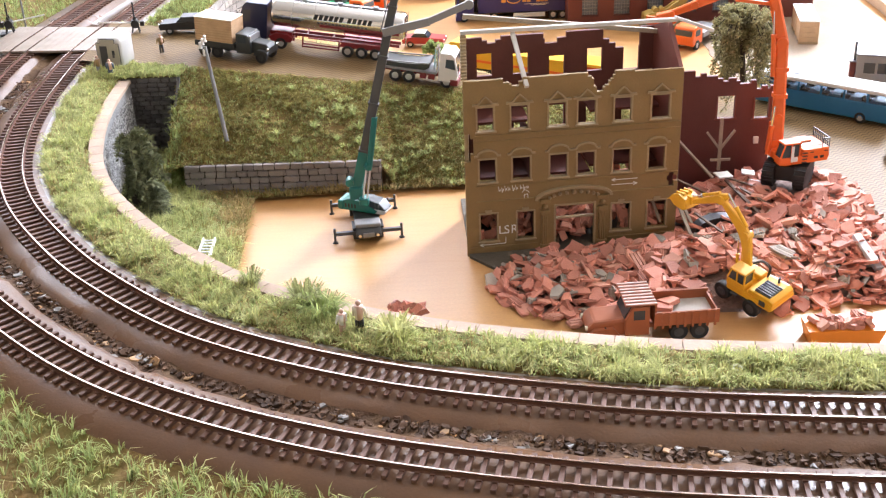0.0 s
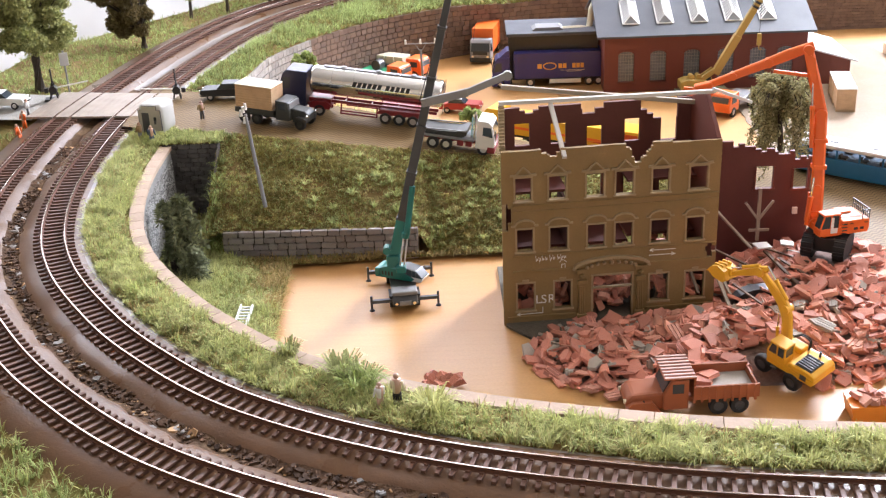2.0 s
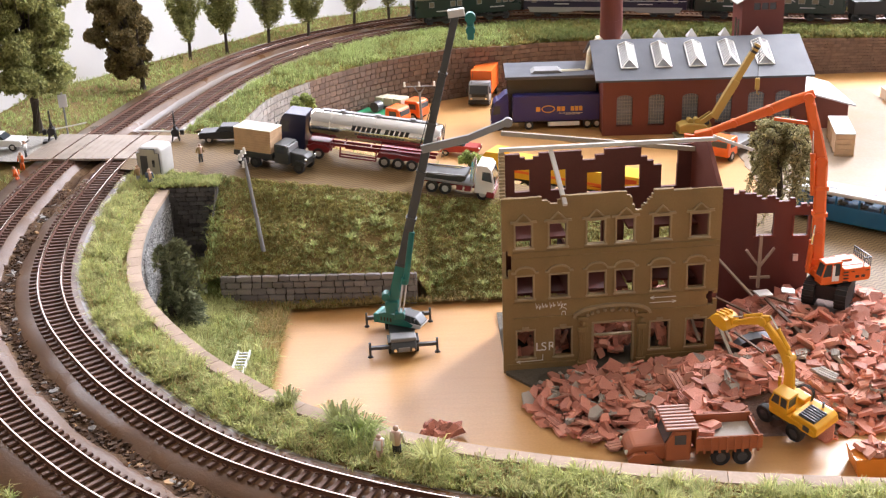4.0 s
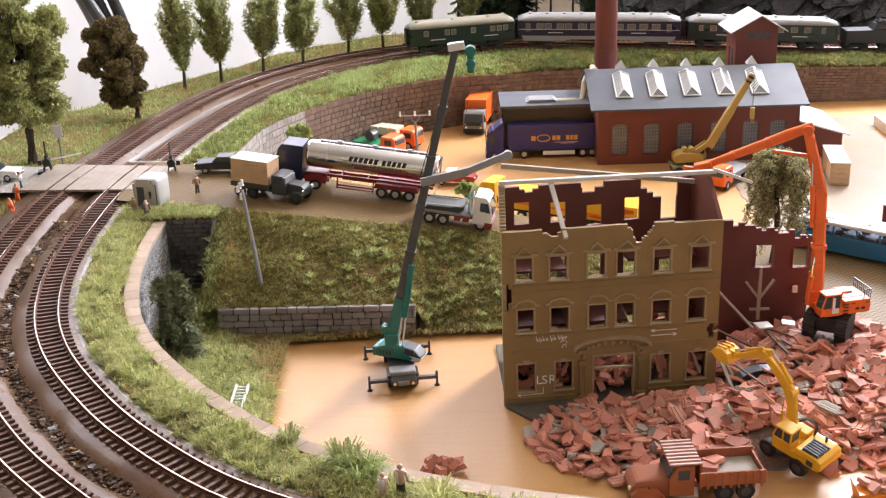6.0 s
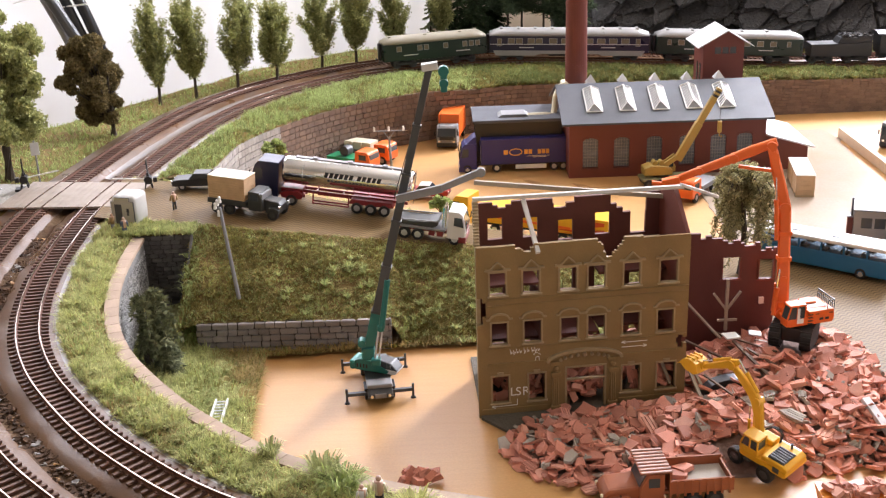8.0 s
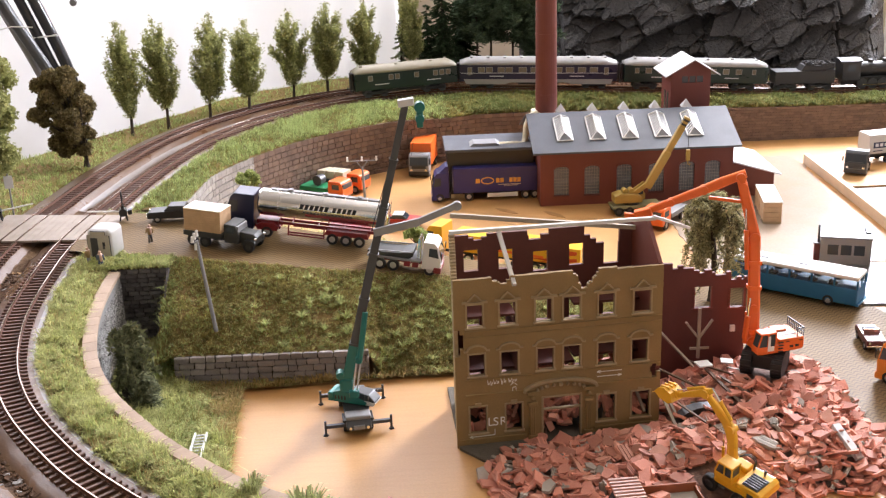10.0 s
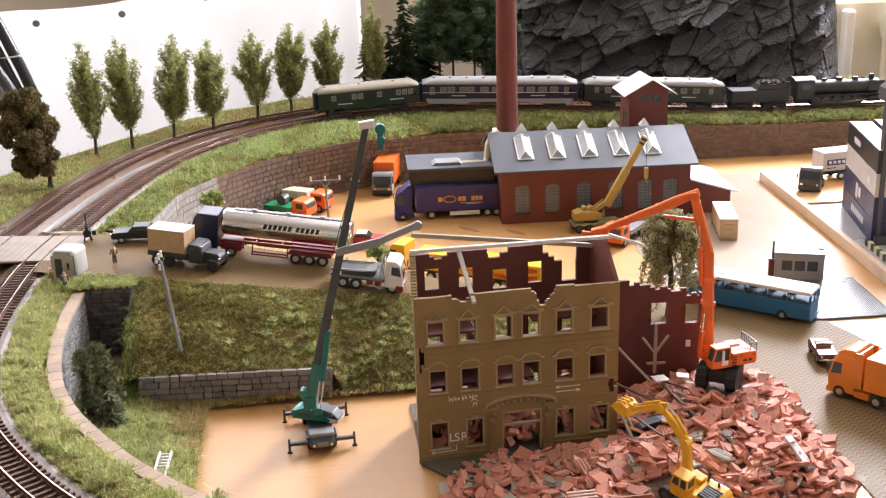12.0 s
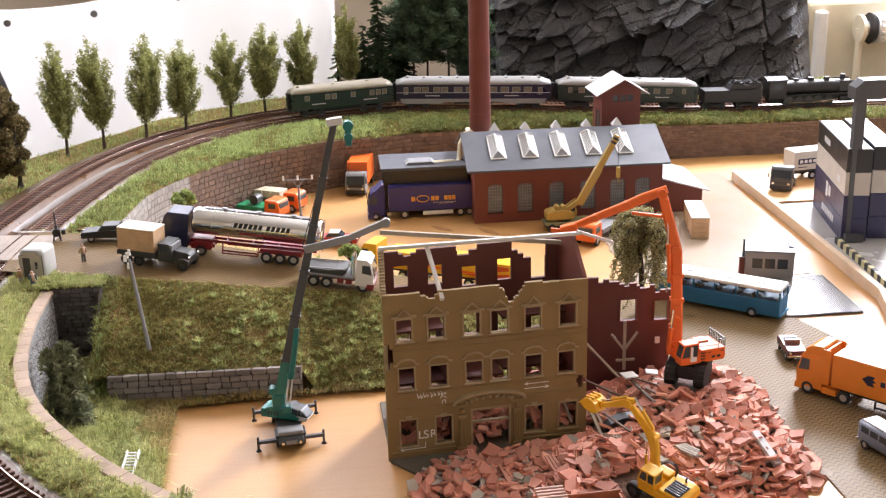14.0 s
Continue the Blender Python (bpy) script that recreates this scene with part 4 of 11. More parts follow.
for z, h, out in ((0.0970, 0.0014, 0.0012), (0.0925, 0.0012, 0.0009), (0.0570, 0.0012, 0.0009), (0.0440, 0.0016, 0.0014), (0.0055, 0.0018, 0.001)):
    segs = [(0.005, 0.0505), (0.1065, 0.152)] if z < 0.045 else [(0.005, 0.1595)]
    for a, b in segs if z > 0.01 else [(0.0, 0.052), (0.107, 0.1595)]:
        bm = bmesh.new()
        box(bm, a, b, -out, 0.001, z, z + h, 0.0003)
        part("string_course", bm, OCHRE, house)
for a in (0.0535, 0.0982):
    bm = bmesh.new()
    box(bm, a, a + 0.0075, -0.0028, 0.001, 0.002, 0.006, 0.0004)
    box(bm, a + 0.0012, a + 0.0063, -0.002, 0.001, 0.006, 0.031)
    for k in range(3):
        rod(bm, (a + 0.0022 + 0.0015 * k, -0.002, 0.007), (a + 0.0022 + 0.0015 * k, -0.002, 0.030), 0.0005, seg=6)
    box(bm, a, a + 0.0075, -0.0028, 0.001, 0.031, 0.0345, 0.0004)
    bmesh.ops.create_uvsphere(bm, u_segments=8, v_segments=6, radius=0.0022, matrix=Matrix.Translation((a + 0.00375, -0.001, 0.0375)))
    box(bm, a - 0.0005, a + 0.008, -0.0025, 0.001, 0.0405, 0.0435, 0.0004)
    part("pilaster", bm, OCHRE, house)
bm = bmesh.new()
line = [(0.0795 - 0.029 * math.cos(t), 0.0435 + 0.0085 * math.sin(t)) for t in steps(0.0, math.pi, 16)]
moulding(bm, line, -0.0016, 0.0034, 0.002)
for k in range(9):
    t = 0.5 + k * 0.27
    bmesh.ops.create_uvsphere(bm, u_segments=7, v_segments=5, radius=0.0016 + 0.0004 * (k == 4), matrix=Matrix.Translation((0.0795 - 0.021 * math.cos(t), -0.0006, 0.041 + 0.0065 * math.sin(t))))
part("door_arch", bm, TRIM, house)
bm = bmesh.new()
for u, v, w, x in ((0.0645, 0.066, 0.0, 0.0365), (0.0955, 0.097, 0.0, 0.0365), (0.0645, 0.097, 0.0365, 0.038), (0.066, 0.0955, 0.026, 0.0272)):
    box(bm, u, v, -0.0006, 0.0022, w, x)
part("door_frame", bm, TRIM, house)
# rear wall
HR = [(a, b, c, d) for c, d in ((0.028, 0.046), (0.072, 0.092)) for a, b in ((0.0177, 0.0295), (0.0461, 0.0580), (0.0746, 0.0865), (0.1046, 0.1165), (0.1335, 0.1460))]
HR += [(0.0177, 0.0295, 0.1197, 0.1378), (0.0461, 0.0580, 0.1197, 0.1361), (0.0746, 0.0865, 0.1154, 0.1322), (0.1046, 0.1165, 0.1178, 0.1361), (0.1335, 0.1460, 0.1168, 0.18), (0.026, 0.0325, 0.1455, 0.2),
       (0.0220, 0.037, 0.1478, 0.2), (0.071, 0.0810, 0.1425, 0.2), (0.070, 0.088, 0.1462, 0.2), (0.117, 0.1465, 0.1425, 0.2), (0.122, 0.1465, 0.139, 0.2), (0.127, 0.1465, 0.135, 0.2)]
bm = bmesh.new()
cell_wall(bm, [0.0075, 0.160] + [v for h in HR for v in h[:2]], [0, 0.1505] + [v for h in HR for v in h[2:] if v < 0.16], lambda x, z: not any(a < x < b and c < z < d for a, b, c, d in HR), 0.070, 0.0732)
part("rear_wall", bm, DARKRED, house)
# gable walls
for name, x0, x1, jag in (("left_gable", -0.0022, 0.0008, 0.5), ("right_gable", 0.1570, 0.1602, 0.0)):
    bm = bmesh.new()
    pts = [(0.0034, 0.0), (0.0034, 0.139)]
    for k in range(7):
        t = (k + 1) / 8
        pts.append((0.0034 + 0.030 * t, 0.139 + 0.023 * t + (0.0016 if k % 2 else -0.001) * jag))
    pts += [(0.036, 0.1635), (0.0695, 0.1515), (0.0695, 0.0)]
    skew = 0.135 if jag else 0.0
    a = [bm.verts.new((x0 + skew * (y - 0.0034), y, z)) for y, z in pts]
    b = [bm.verts.new((x1 + skew * (y - 0.0034), y, z)) for y, z in pts]
    bm.faces.new(a)
    bm.faces.new(b[::-1])
    for i in range(len(pts)):
        j = (i + 1) % len(pts)
        bm.faces.new((a[i], a[j], b[j], b[i]))
    part(name, bm, BRICKRED if jag == 0 else TRIM, house)
# left edge bricks
for k in range(14):
    bm = bmesh.new()
    t = k / 13
    box(bm, -0.0030 + 0.004 * t, 0.0014 + 0.004 * t, 0.004 + 0.030 * t, 0.009 + 0.030 * t, 0.1395 + 0.022 * t, 0.1415 + 0.022 * t, 0.0003)
    part("brick", bm, TRIM, house)
for z, x1, y1 in ((0.0475, 0.10, 0.0695), (0.0930, 0.052, 0.0695)):
    bm = bmesh.new()
    box(bm, 0.0095, x1, 0.035, y1, z, z + 0.002)
    part("broken_floor", bm, DARKRED, house)
    bm = bmesh.new()
    box(bm, 0.102, 0.1565, 0.045, y1, z, z + 0.002)
    part("broken_floor", bm, DARKRED, house)
bm = bmesh.new()
box(bm, 0.051, 0.053, 0.0034, 0.0695, 0.0, 0.085)
part("inner_wall", bm, DARKRED, house)
bm = bmesh.new()
beam(bm, (0.0015, 0.037, 0.1655), (0.1635, 0.032, 0.1655), 0.0032, 0.0026)
part("ridge_beam", bm, PALE, house)
bm = bmesh.new()
beam(bm, (0.0080, 0.071, 0.1680), (0.1620, 0.062, 0.1480), 0.0030, 0.0034)
part("purlin", bm, TIMBER, house)
bm = bmesh.new()
beam(bm, (0.0400, 0.0365, 0.1628), (0.0432, -0.004, 0.1345), 0.003, 0.0028)
part("rafter", bm, PALE, house)
bm = bmesh.new()
beam(bm, (0.1600, 0.0280, 0.1685), (0.1917, 0.034, 0.1545), 0.0032, 0.0022)
part("rafter", bm, PALE, house)
# right wing, lower and broken
HW = [(0.0286, 0.0426, 0.069, 0.088), (0.0588, 0.0705, 0.068, 0.0853)]
bm = bmesh.new()
cell_wall(bm, [0, 0.073] + [v for h in HW for v in h[:2]] + steps(0.0, 0.073, 16), [0, 0.09, 0.0925, 0.095, 0.0975, 0.1, 0.1025, 0.105, 0.1075, 0.11] + [v for h in HW for v in h[2:]],
          lambda x, z: z < 0.110 - 0.004 * round(x / 0.017) + 0.002 * math.sin(x * 900) and not any(a < x < b and c < z < d for a, b, c, d in HW), 0.0, 0.003)
part("wing_wall_ruin", bm, DARKRED, house, at=HOUSE.inverted() @ pose(0.186, 1.089, 0, 0, 0, 1.0))
for a, b, c, d in HW:
    bm = bmesh.new()
    for u, v, w, x in ((a - 0.001, a, c, d), (b, b + 0.001, c, d), (a - 0.002, b + 0.002, c - 0.0015, c)):
        box(bm, u, v, -0.001, 0.001, w, x)
    part("window_surround", bm, BRICKRED, house, at=HOUSE.inverted() @ pose(0.186, 1.089, 0, 0, 0, 1.0))
bm = bmesh.new()
box(bm, 0, 0.004, -0.002, 0.0, 0, 0.0055)
part("pale_notice", bm, CHALK, house, "small pale notice board", at=HOUSE.inverted() @ pose(0.2455, 1.0885, 0.047))
# bare timber cross and fallen beams before the wing wall
bm = bmesh.new()
beam(bm, (0, 0, 0), (0, 0, 0.045), 0.0024)
beam(bm, (0, 0, 0.018), (-0.011, 0, 0.033), 0.0018)
beam(bm, (0, 0, 0.018), (0.011, 0, 0.034), 0.0018)
beam(bm, (-0.007, 0, 0.009), (0.009, 0, 0.009), 0.0018)
part("timber_post", bm, TIMBER, house, at=HOUSE.inverted() @ pose(0.214, 1.070, 0.032))
slab = []
bm = bmesh.new()
pts = [(0.0085, 0.994), (0.034, 0.9635), (0.30, 0.966), (0.315, 1.02), (0.31, 1.12), (0.005, 1.10)]
a = [bm.verts.new((x, y, 0.0)) for x, y in pts]
b = [bm.verts.new((x, y, 0.0022)) for x, y in pts]
bm.faces.new(a[::-1])
bm.faces.new(b)
for i in range(6):
    bm.faces.new((a[i], a[(i + 1) % 6], b[(i + 1) % 6], b[i]))
part("base_plate", bm, SLAB, house, at=HOUSE.inverted())


# chalk marks on the front
def chalk_text(text, x, z, size):
    cu = bpy.data.curves.new("lettering", "FONT")
    cu.body, cu.size, cu.extrude = text, size, 0.00006
    me_ob = bpy.data.objects.new("lettering", cu)
    scene.collection.objects.link(me_ob)
    me_ob.matrix_basis = pose(x, -0.00015, z, 90)
    me_ob.parent = house
    cu.materials.append(CHALK)
    return me_ob


chalk_text("L", 0.0215, 0.0172, 0.0100)
chalk_text("S", 0.0258, 0.0172, 0.0100)
chalk_text("R", 0.0310, 0.0172, 0.0100)


def chalk_line(pts, w=0.0005):
    bm = bmesh.new()
    for p, q in zip(pts, pts[1:]):
        beam(bm, (p[0], -0.0002, p[1]), (q[0], -0.0002, q[1]), 0.0003, w)
    part("chalk_mark", bm, CHALK, house)


chalk_line([(0.0272, 0.0140), (0.0272, 0.0092), (0.0075, 0.0088)])
chalk_line([(0.0100, 0.0100), (0.0072, 0.0088), (0.0100, 0.0076)])
for z, s in ((0.0545, -1), (0.0505, 1)):
    x0, x1 = (0.1085, 0.1285)
    chalk_line([(x0, z), (x1, z)])
    e = x0 if s < 0 else x1
    chalk_line([(e - s * 0.003, z + 0.0012), (e, z), (e - s * 0.003, z - 0.0012)])
rng = random.Random(5)
for k in range(9):
    x = 0.022 + 0.0024 * k + (0.001 if k > 3 else 0) + (0.001 if k > 5 else 0)
    z = 0.0525 + 0.0001 * k
    h = rng.choice((0.0022, 0.003, 0.0042))
    chalk_line([(x, z + h), (x + 0.0006, z - (0.001 if k % 3 == 1 else 0)), (x + 0.0014, z + 0.002), (x + 0.0017, z + 0.0004)], 0.0004)
chalk_line([(0.040, 0.0505), (0.0420, 0.0525), (0.0440, 0.0515), (0.0455, 0.0500)], 0.0004)
chalk_line([(0.0415, 0.0450), (0.0418, 0.0485), (0.0442, 0.0488), (0.0445, 0.0450)], 0.0004)

# ---- rubble heap ----
BRICKBIT = mat("broken_red_brick", (0.62, 0.255, 0.175), 0.7, vary=0.14, size=0.0015, big=0.008, bump=0.2, dirt=(0.28, 0.088, 0.062), dirty=0.5, per=0.30)
BRICKPINK = mat("pale_broken_brick", (0.68, 0.33, 0.235), 0.75, vary=0.12, size=0.0015, big=0.01, bump=0.2, per=0.2)
GREYBIT = mat("broken_grey_render", (0.41, 0.365, 0.31), 0.8, vary=0.15, size=0.0015, big=0.01, bump=0.2, per=0.25)
EARTH = mat("rubble_earth", (0.20, 0.11, 0.08), 0.95, vary=0.4, size=0.003, big=0.02, bump=0.5, dirt=(0.20, 0.185, 0.17), dirty=0.6, deep=0.002)
PILE = [(0.060, 0.990), (0.036, 0.968), (0.026, 0.945), (0.030, 0.930), (0.0535, 0.908), (0.082, 0.893), (0.11, 0.892), (0.164, 0.898), (0.21, 0.897), (0.25, 0.905), (0.300, 0.905), (0.328, 0.925), (0.329, 0.9655),
        (0.331, 1.03), (0.333, 1.085), (0.315, 1.11), (0.28, 1.105), (0.19, 1.087), (0.171, 1.04), (0.166, 1.008)]


def edge_distance(x, y):
    best = 9
    for (x0, y0), (x1, y1) in zip(PILE, PILE[1:] + PILE[:1]):
        t = max(0, min(1, ((x - x0) * (x1 - x0) + (y - y0) * (y1 - y0)) / ((x1 - x0) ** 2 + (y1 - y0) ** 2)))
        best = min(best, math.hypot(x - x0 - t * (x1 - x0), y - y0 - t * (y1 - y0)))
    return best


def heap_z(x, y):
    if not in_poly(x, y, PILE):
        return 0.0
    d = edge_distance(x, y)
    high = lerp_at(x, [(0.05, 0.012), (0.13, 0.017), (0.20, 0.027), (0.26, 0.031), (0.33, 0.026)]) * lerp_at(y, [(0.90, 0.6), (0.98, 0.8), (1.05, 1.0)])
    back_fill = 1.0 if (y > 1.0 and x > 0.17) or d > 0.02 else d / 0.02
    return high * (1 - math.exp(-d / 0.022)) * (1.0 if back_fill == 1.0 else 1) + 0.0025 * noise.noise(Vector((x * 60, y * 60, 0)))


rubble = thing("rubble_heap", "heap of broken red brick and grey render before the ruined house", "rubble")
bm = bmesh.new()
NX, NY = 80, 58
vs = {}
for a in range(NX + 1):
    for b in range(NY + 1):
        x, y = 0.02 + 0.32 * a / NX, 0.885 + 0.232 * b / NY
        vs[a, b] = bm.verts.new((x, y, max(0.0003, heap_z(x, y) - 0.002)))
for a in range(NX):
    for b in range(NY):
        if in_poly(0.02 + 0.32 * (a + 0.5) / NX, 0.885 + 0.232 * (b + 0.5) / NY, PILE):
            bm.faces.new((vs[a, b], vs[a + 1, b], vs[a + 1, b + 1], vs[a, b + 1]))
for v in [v for v in bm.verts if not v.link_faces]:
    bm.verts.remove(v)
part("mound", bm, EARTH, rubble)


def shard_mesh(rng, material, ribs=0):
    """A flat broken slab one unit across, with fluted ridges on top where ribs are given."""
    bm = bmesh.new()
    k = rng.choice((4, 4, 5, 5, 6))
    pts = []
    for i in range(k):
        t = 2 * math.pi * (i + rng.uniform(-0.30, 0.30)) / k
        r = rng.uniform(0.40, 0.66)
        pts.append((r * math.cos(t), r * 0.78 * math.sin(t)))
    a = [bm.verts.new((x, y, -0.5)) for x, y in pts]
    b = [bm.verts.new((x * rng.uniform(0.93, 1.02), y * rng.uniform(0.93, 1.02), 0.5 + rng.uniform(-0.12, 0.12))) for x, y in pts]
    bm.faces.new(a[::-1])
    bm.faces.new(b)
    for i in range(k):
        bm.faces.new((a[i], a[(i + 1) % k], b[(i + 1) % k], b[i]))
    for j in range(ribs):
        y = -0.26 + 0.52 * (j + 0.5) / ribs
        box(bm, -0.33, 0.33, y - 0.2 / ribs, y + 0.2 / ribs, 0.3, 0.85)
    return link_mesh("rubble_piece", bm, material)


rng = random.Random(11)
SHARDS = [shard_mesh(rng, BRICKBIT) for _ in range(13)] + [shard_mesh(rng, BRICKBIT, 4)] + [shard_mesh(rng, BRICKPINK) for _ in range(3)] + [shard_mesh(rng, BRICKPINK, 3)] + [shard_mesh(rng, GREYBIT) for _ in range(2)] + [shard_mesh(rng, GREYBIT, 4)]


def scatter_shards(n, joined, size0, size1, seed, lift=0.0, apart=0.0, tilt=0.3):
    rng = random.Random(seed)
    out, tries, taken = 0, 0, []
    rest = [bmesh.new(), bmesh.new(), bmesh.new()]
    while out < n and tries < n * 60:
        tries += 1
        x, y = rng.uniform(0.022, 0.336), rng.uniform(0.886, 1.11)
        if not in_poly(x, y, PILE) and (edge_distance(x, y) > 0.008 or rng.random() < 0.6 or y > 1.0):
            continue
        if math.hypot(x - 0.262, y - 1.049) < 0.022 or (0.172 < x < 0.218 and 0.876 < y < 0.932):
            continue
        # earth, timber and the cellar mouth beside the house stay mostly bare
        if 0.166 < x < 0.232 and 0.992 < y < 1.052 and rng.random() < 0.72:
            continue
        if apart and any((x - u) ** 2 + (y - v) ** 2 < apart * apart for u, v in taken):
            continue
        taken.append((x, y))
        s = rng.uniform(size0, size1) * (0.8 + 0.4 * rng.random())
        th = rng.uniform(0.0013, 0.0027) * min(1.0, s / 0.009)
        z = heap_z(x, y) + th * 0.4 + lift
        m = Matrix.Translation((x, y, max(th / 2, z))) @ Euler((rng.gauss(0.08, tilt), rng.gauss(0, tilt), rng.uniform(0, 6.3))).to_matrix().to_4x4() @ Matrix.Diagonal((s, s * rng.uniform(0.7, 1.05), th, 1))
        pick = rng.randrange(21) if rng.random() < 0.75 else rng.randrange(14)
        if not joined:
            ob = new("rubble_piece", SHARDS[pick])
            ob.parent, ob.matrix_basis = rubble, m
        else:
            t = rest[0 if pick < 14 else 1 if pick < 18 else 2]
            k0 = len(t.verts)
            t.from_mesh(SHARDS[pick])
            t.verts.ensure_lookup_table()
            bmesh.ops.transform(t, matrix=m, verts=t.verts[k0:])
        out += 1
    for t, q in zip(rest, (BRICKBIT, BRICKPINK, GREYBIT)):
        if len(t.verts):
            tagged(part("small_rubble", t, q, rubble), kind="stuff")
        else:
            t.free()


# bricks fallen inside the house
rng = random.Random(24)
for k in range(150):
    x, y = rng.uniform(0.010, 0.153), rng.uniform(0.010, 0.064)
    high = lerp_at(x, [(0.0, 0.012), (0.05, 0.022), (0.08, 0.030), (0.16, 0.030)]) * lerp_at(y, [(0.008, 0.35), (0.03, 1.0), (0.07, 1.25)])
    s = rng.uniform(0.009, 0.019)
    ob = new("fallen_brick", SHARDS[rng.randrange(18)])
    ob.parent = house
    ob.matrix_basis = Matrix.Translation((x, y, 0.003 + high * rng.random() ** 0.4)) @ Euler((rng.gauss(0, 0.6), rng.gauss(0, 0.6), rng.uniform(0, 6.3))).to_matrix().to_4x4() @ Matrix.Diagonal((s, s, rng.uniform(0.0018, 0.0035), 1))
for k in range(34):
    x, y = rng.uniform(0.066, 0.0955), rng.uniform(0.004, 0.028)
    s = rng.uniform(0.009, 0.016)
    ob = new("fallen_brick", SHARDS[rng.randrange(18)])
    ob.parent = house
    ob.matrix_basis = Matrix.Translation((x, y, 0.003 + (0.010 + 0.95 * y) * rng.random() ** 0.5)) @ Euler((rng.gauss(0.5, 0.5), rng.gauss(0, 0.5), rng.uniform(0, 6.3))).to_matrix().to_4x4() @ Matrix.Diagonal((s, s, rng.uniform(0.002, 0.004), 1))
for a, b, q in (((0.068, 0.004, 0.002), (0.080, 0.03, 0.030), TIMBER_D), ((0.115, 0.006, 0.002), (0.128, 0.03, 0.034), TIMBER_D), ((0.149, 0.003, 0.014), (0.143, 0.03, 0.040), TIMBER)):
    bm = bmesh.new()
    beam(bm, a, b, 0.002, 0.0016)
    part("fallen_beam", bm, q, house)
scatter_shards(760, True, 0.010, 0.016, 28, 0.0, 0.0048, 0.42)
scatter_shards(300, False, 0.0115, 0.0205, 21, 0.0026, 0.0095, 0.34)
scatter_shards(900, True, 0.0030, 0.0065, 22, 0.0012, 0.0, 0.5)
rng = random.Random(27)
grit = bmesh.new()
while len(grit.verts) < 9000:
    x, y = rng.uniform(0.268, 0.345), rng.uniform(0.945, 1.115)
    d = edge_distance(x, y)
    if d > (0.020 if in_poly(x, y, PILE) else 0.008) * rng.random() or math.hypot(x - 0.262, y - 1.049) < 0.024:
        continue
    s = rng.uniform(0.0006, 0.0020)
    box(grit, -s, s, -s * 0.8, s * 0.8, -s * 0.5, s * 0.5, 0, Matrix.Translation((x, y, heap_z(x, y) + s * 0.5)) @ Euler((rng.gauss(0, 0.4), rng.gauss(0, 0.4), rng.uniform(0, 6))).to_matrix().to_4x4())
tagged(part("grey_grit", grit, GREYBIT, rubble), kind="stuff")
for a, b, w, q in (((0.172, 1.05, 0.036), (0.212, 1.022, 0.024), 0.0022, TIMBER_D), ((0.214, 1.045, 0.034), (0.232, 0.992, 0.024), 0.0026, TIMBER_D), ((0.176, 1.082, 0.062), (0.205, 1.05, 0.034), 0.0022, TIMBER),
                   ((0.222, 1.035, 0.032), (0.245, 1.002, 0.026), 0.0022, TIMBER_D), ((0.170, 1.012, 0.030), (0.176, 0.985, 0.014), 0.0024, TIMBER), ((0.175, 1.014, 0.026), (0.183, 0.996, 0.010), 0.0022, TIMBER),
                   ((0.090, 0.945, 0.016), (0.098, 0.915, 0.006), 0.003, BRICKPINK), ((0.180, 1.0, 0.028), (0.200, 0.975, 0.02), 0.0018, TIMBER_D), ((0.288, 0.955, 0.026), (0.296, 0.925, 0.014), 0.006, WHITEROOF),
                   ((0.20, 1.06, 0.036), (0.245, 1.03, 0.030), 0.002, TIMBER_D)):
    bm = bmesh.new()
    beam(bm, a, b, w, w * 0.6)
    part("fallen_timber", bm, q, rubble)
for x, y, s, rz in ((0.212, 1.045, 0.013, 20), (0.232, 1.048, 0.010, -10)):
    bm = bmesh.new()
    box(bm, -s / 2, s / 2, -s / 3, s / 3, -0.0006, 0.0006, 0.0002)
    part("white_board", bm, WHITEP, rubble, at=pose(x, y, 0.0385, 8, 6, rz))
# solid black arch that stands in for the shade inside the vault
bm = bmesh.new()
pts = [(0.021 * math.cos(t), 0.0125 * math.sin(t)) for t in steps(0, math.pi, 12)]
extrude(bm, pts, 0, 0.01)
part("cellar_vault", bm, BLACKP, rubble, "black arch standing in for the shaded opening of a broken cellar vault", at=pose(0.200, 0.9955, 0.0125, 0, 0, 8))

# small heap by the cap wall
pile2 = thing("brick_pile", "small pile of broken red bricks on the plywood", "rubble", pose(-0.0395, 0.9020, 0))
rng = random.Random(4)
for k in range(16):
    ob = new("rubble_piece", SHARDS[rng.randrange(14)])
    ob.parent = pile2
    r = rng.uniform(0, 0.011)
    t = rng.uniform(0, 6.3)
    ob.matrix_basis = Matrix.Translation((1.3 * r * math.cos(t), r * math.sin(t), 0.003 + 0.009 * (1 - r / 0.012))) @ Euler((rng.gauss(0, 0.4), rng.gauss(0, 0.5), t)).to_matrix().to_4x4() @ Matrix.Diagonal((0.015, 0.010, 0.0045, 1))

# ---- the factory ----
factory = thing("factory", "red-brown brick factory with grey slate roof, skylights, chimney and stair tower", "building", pose(0.1535, 1.603, 0, 0, 0, -0.5))
PANEG = mat("grey_blue_pane", (0.17, 0.19, 0.22), 0.2, vary=0.5, size=0.012, big=0.02, bump=0, dirty=0.5)
FW, FD, FH, RZ = 0.2455, 0.145, 0.0715, 0.1045
FWIN = [0.0170, 0.0560, 0.0970, 0.1380, 0.1770, 0.2100]


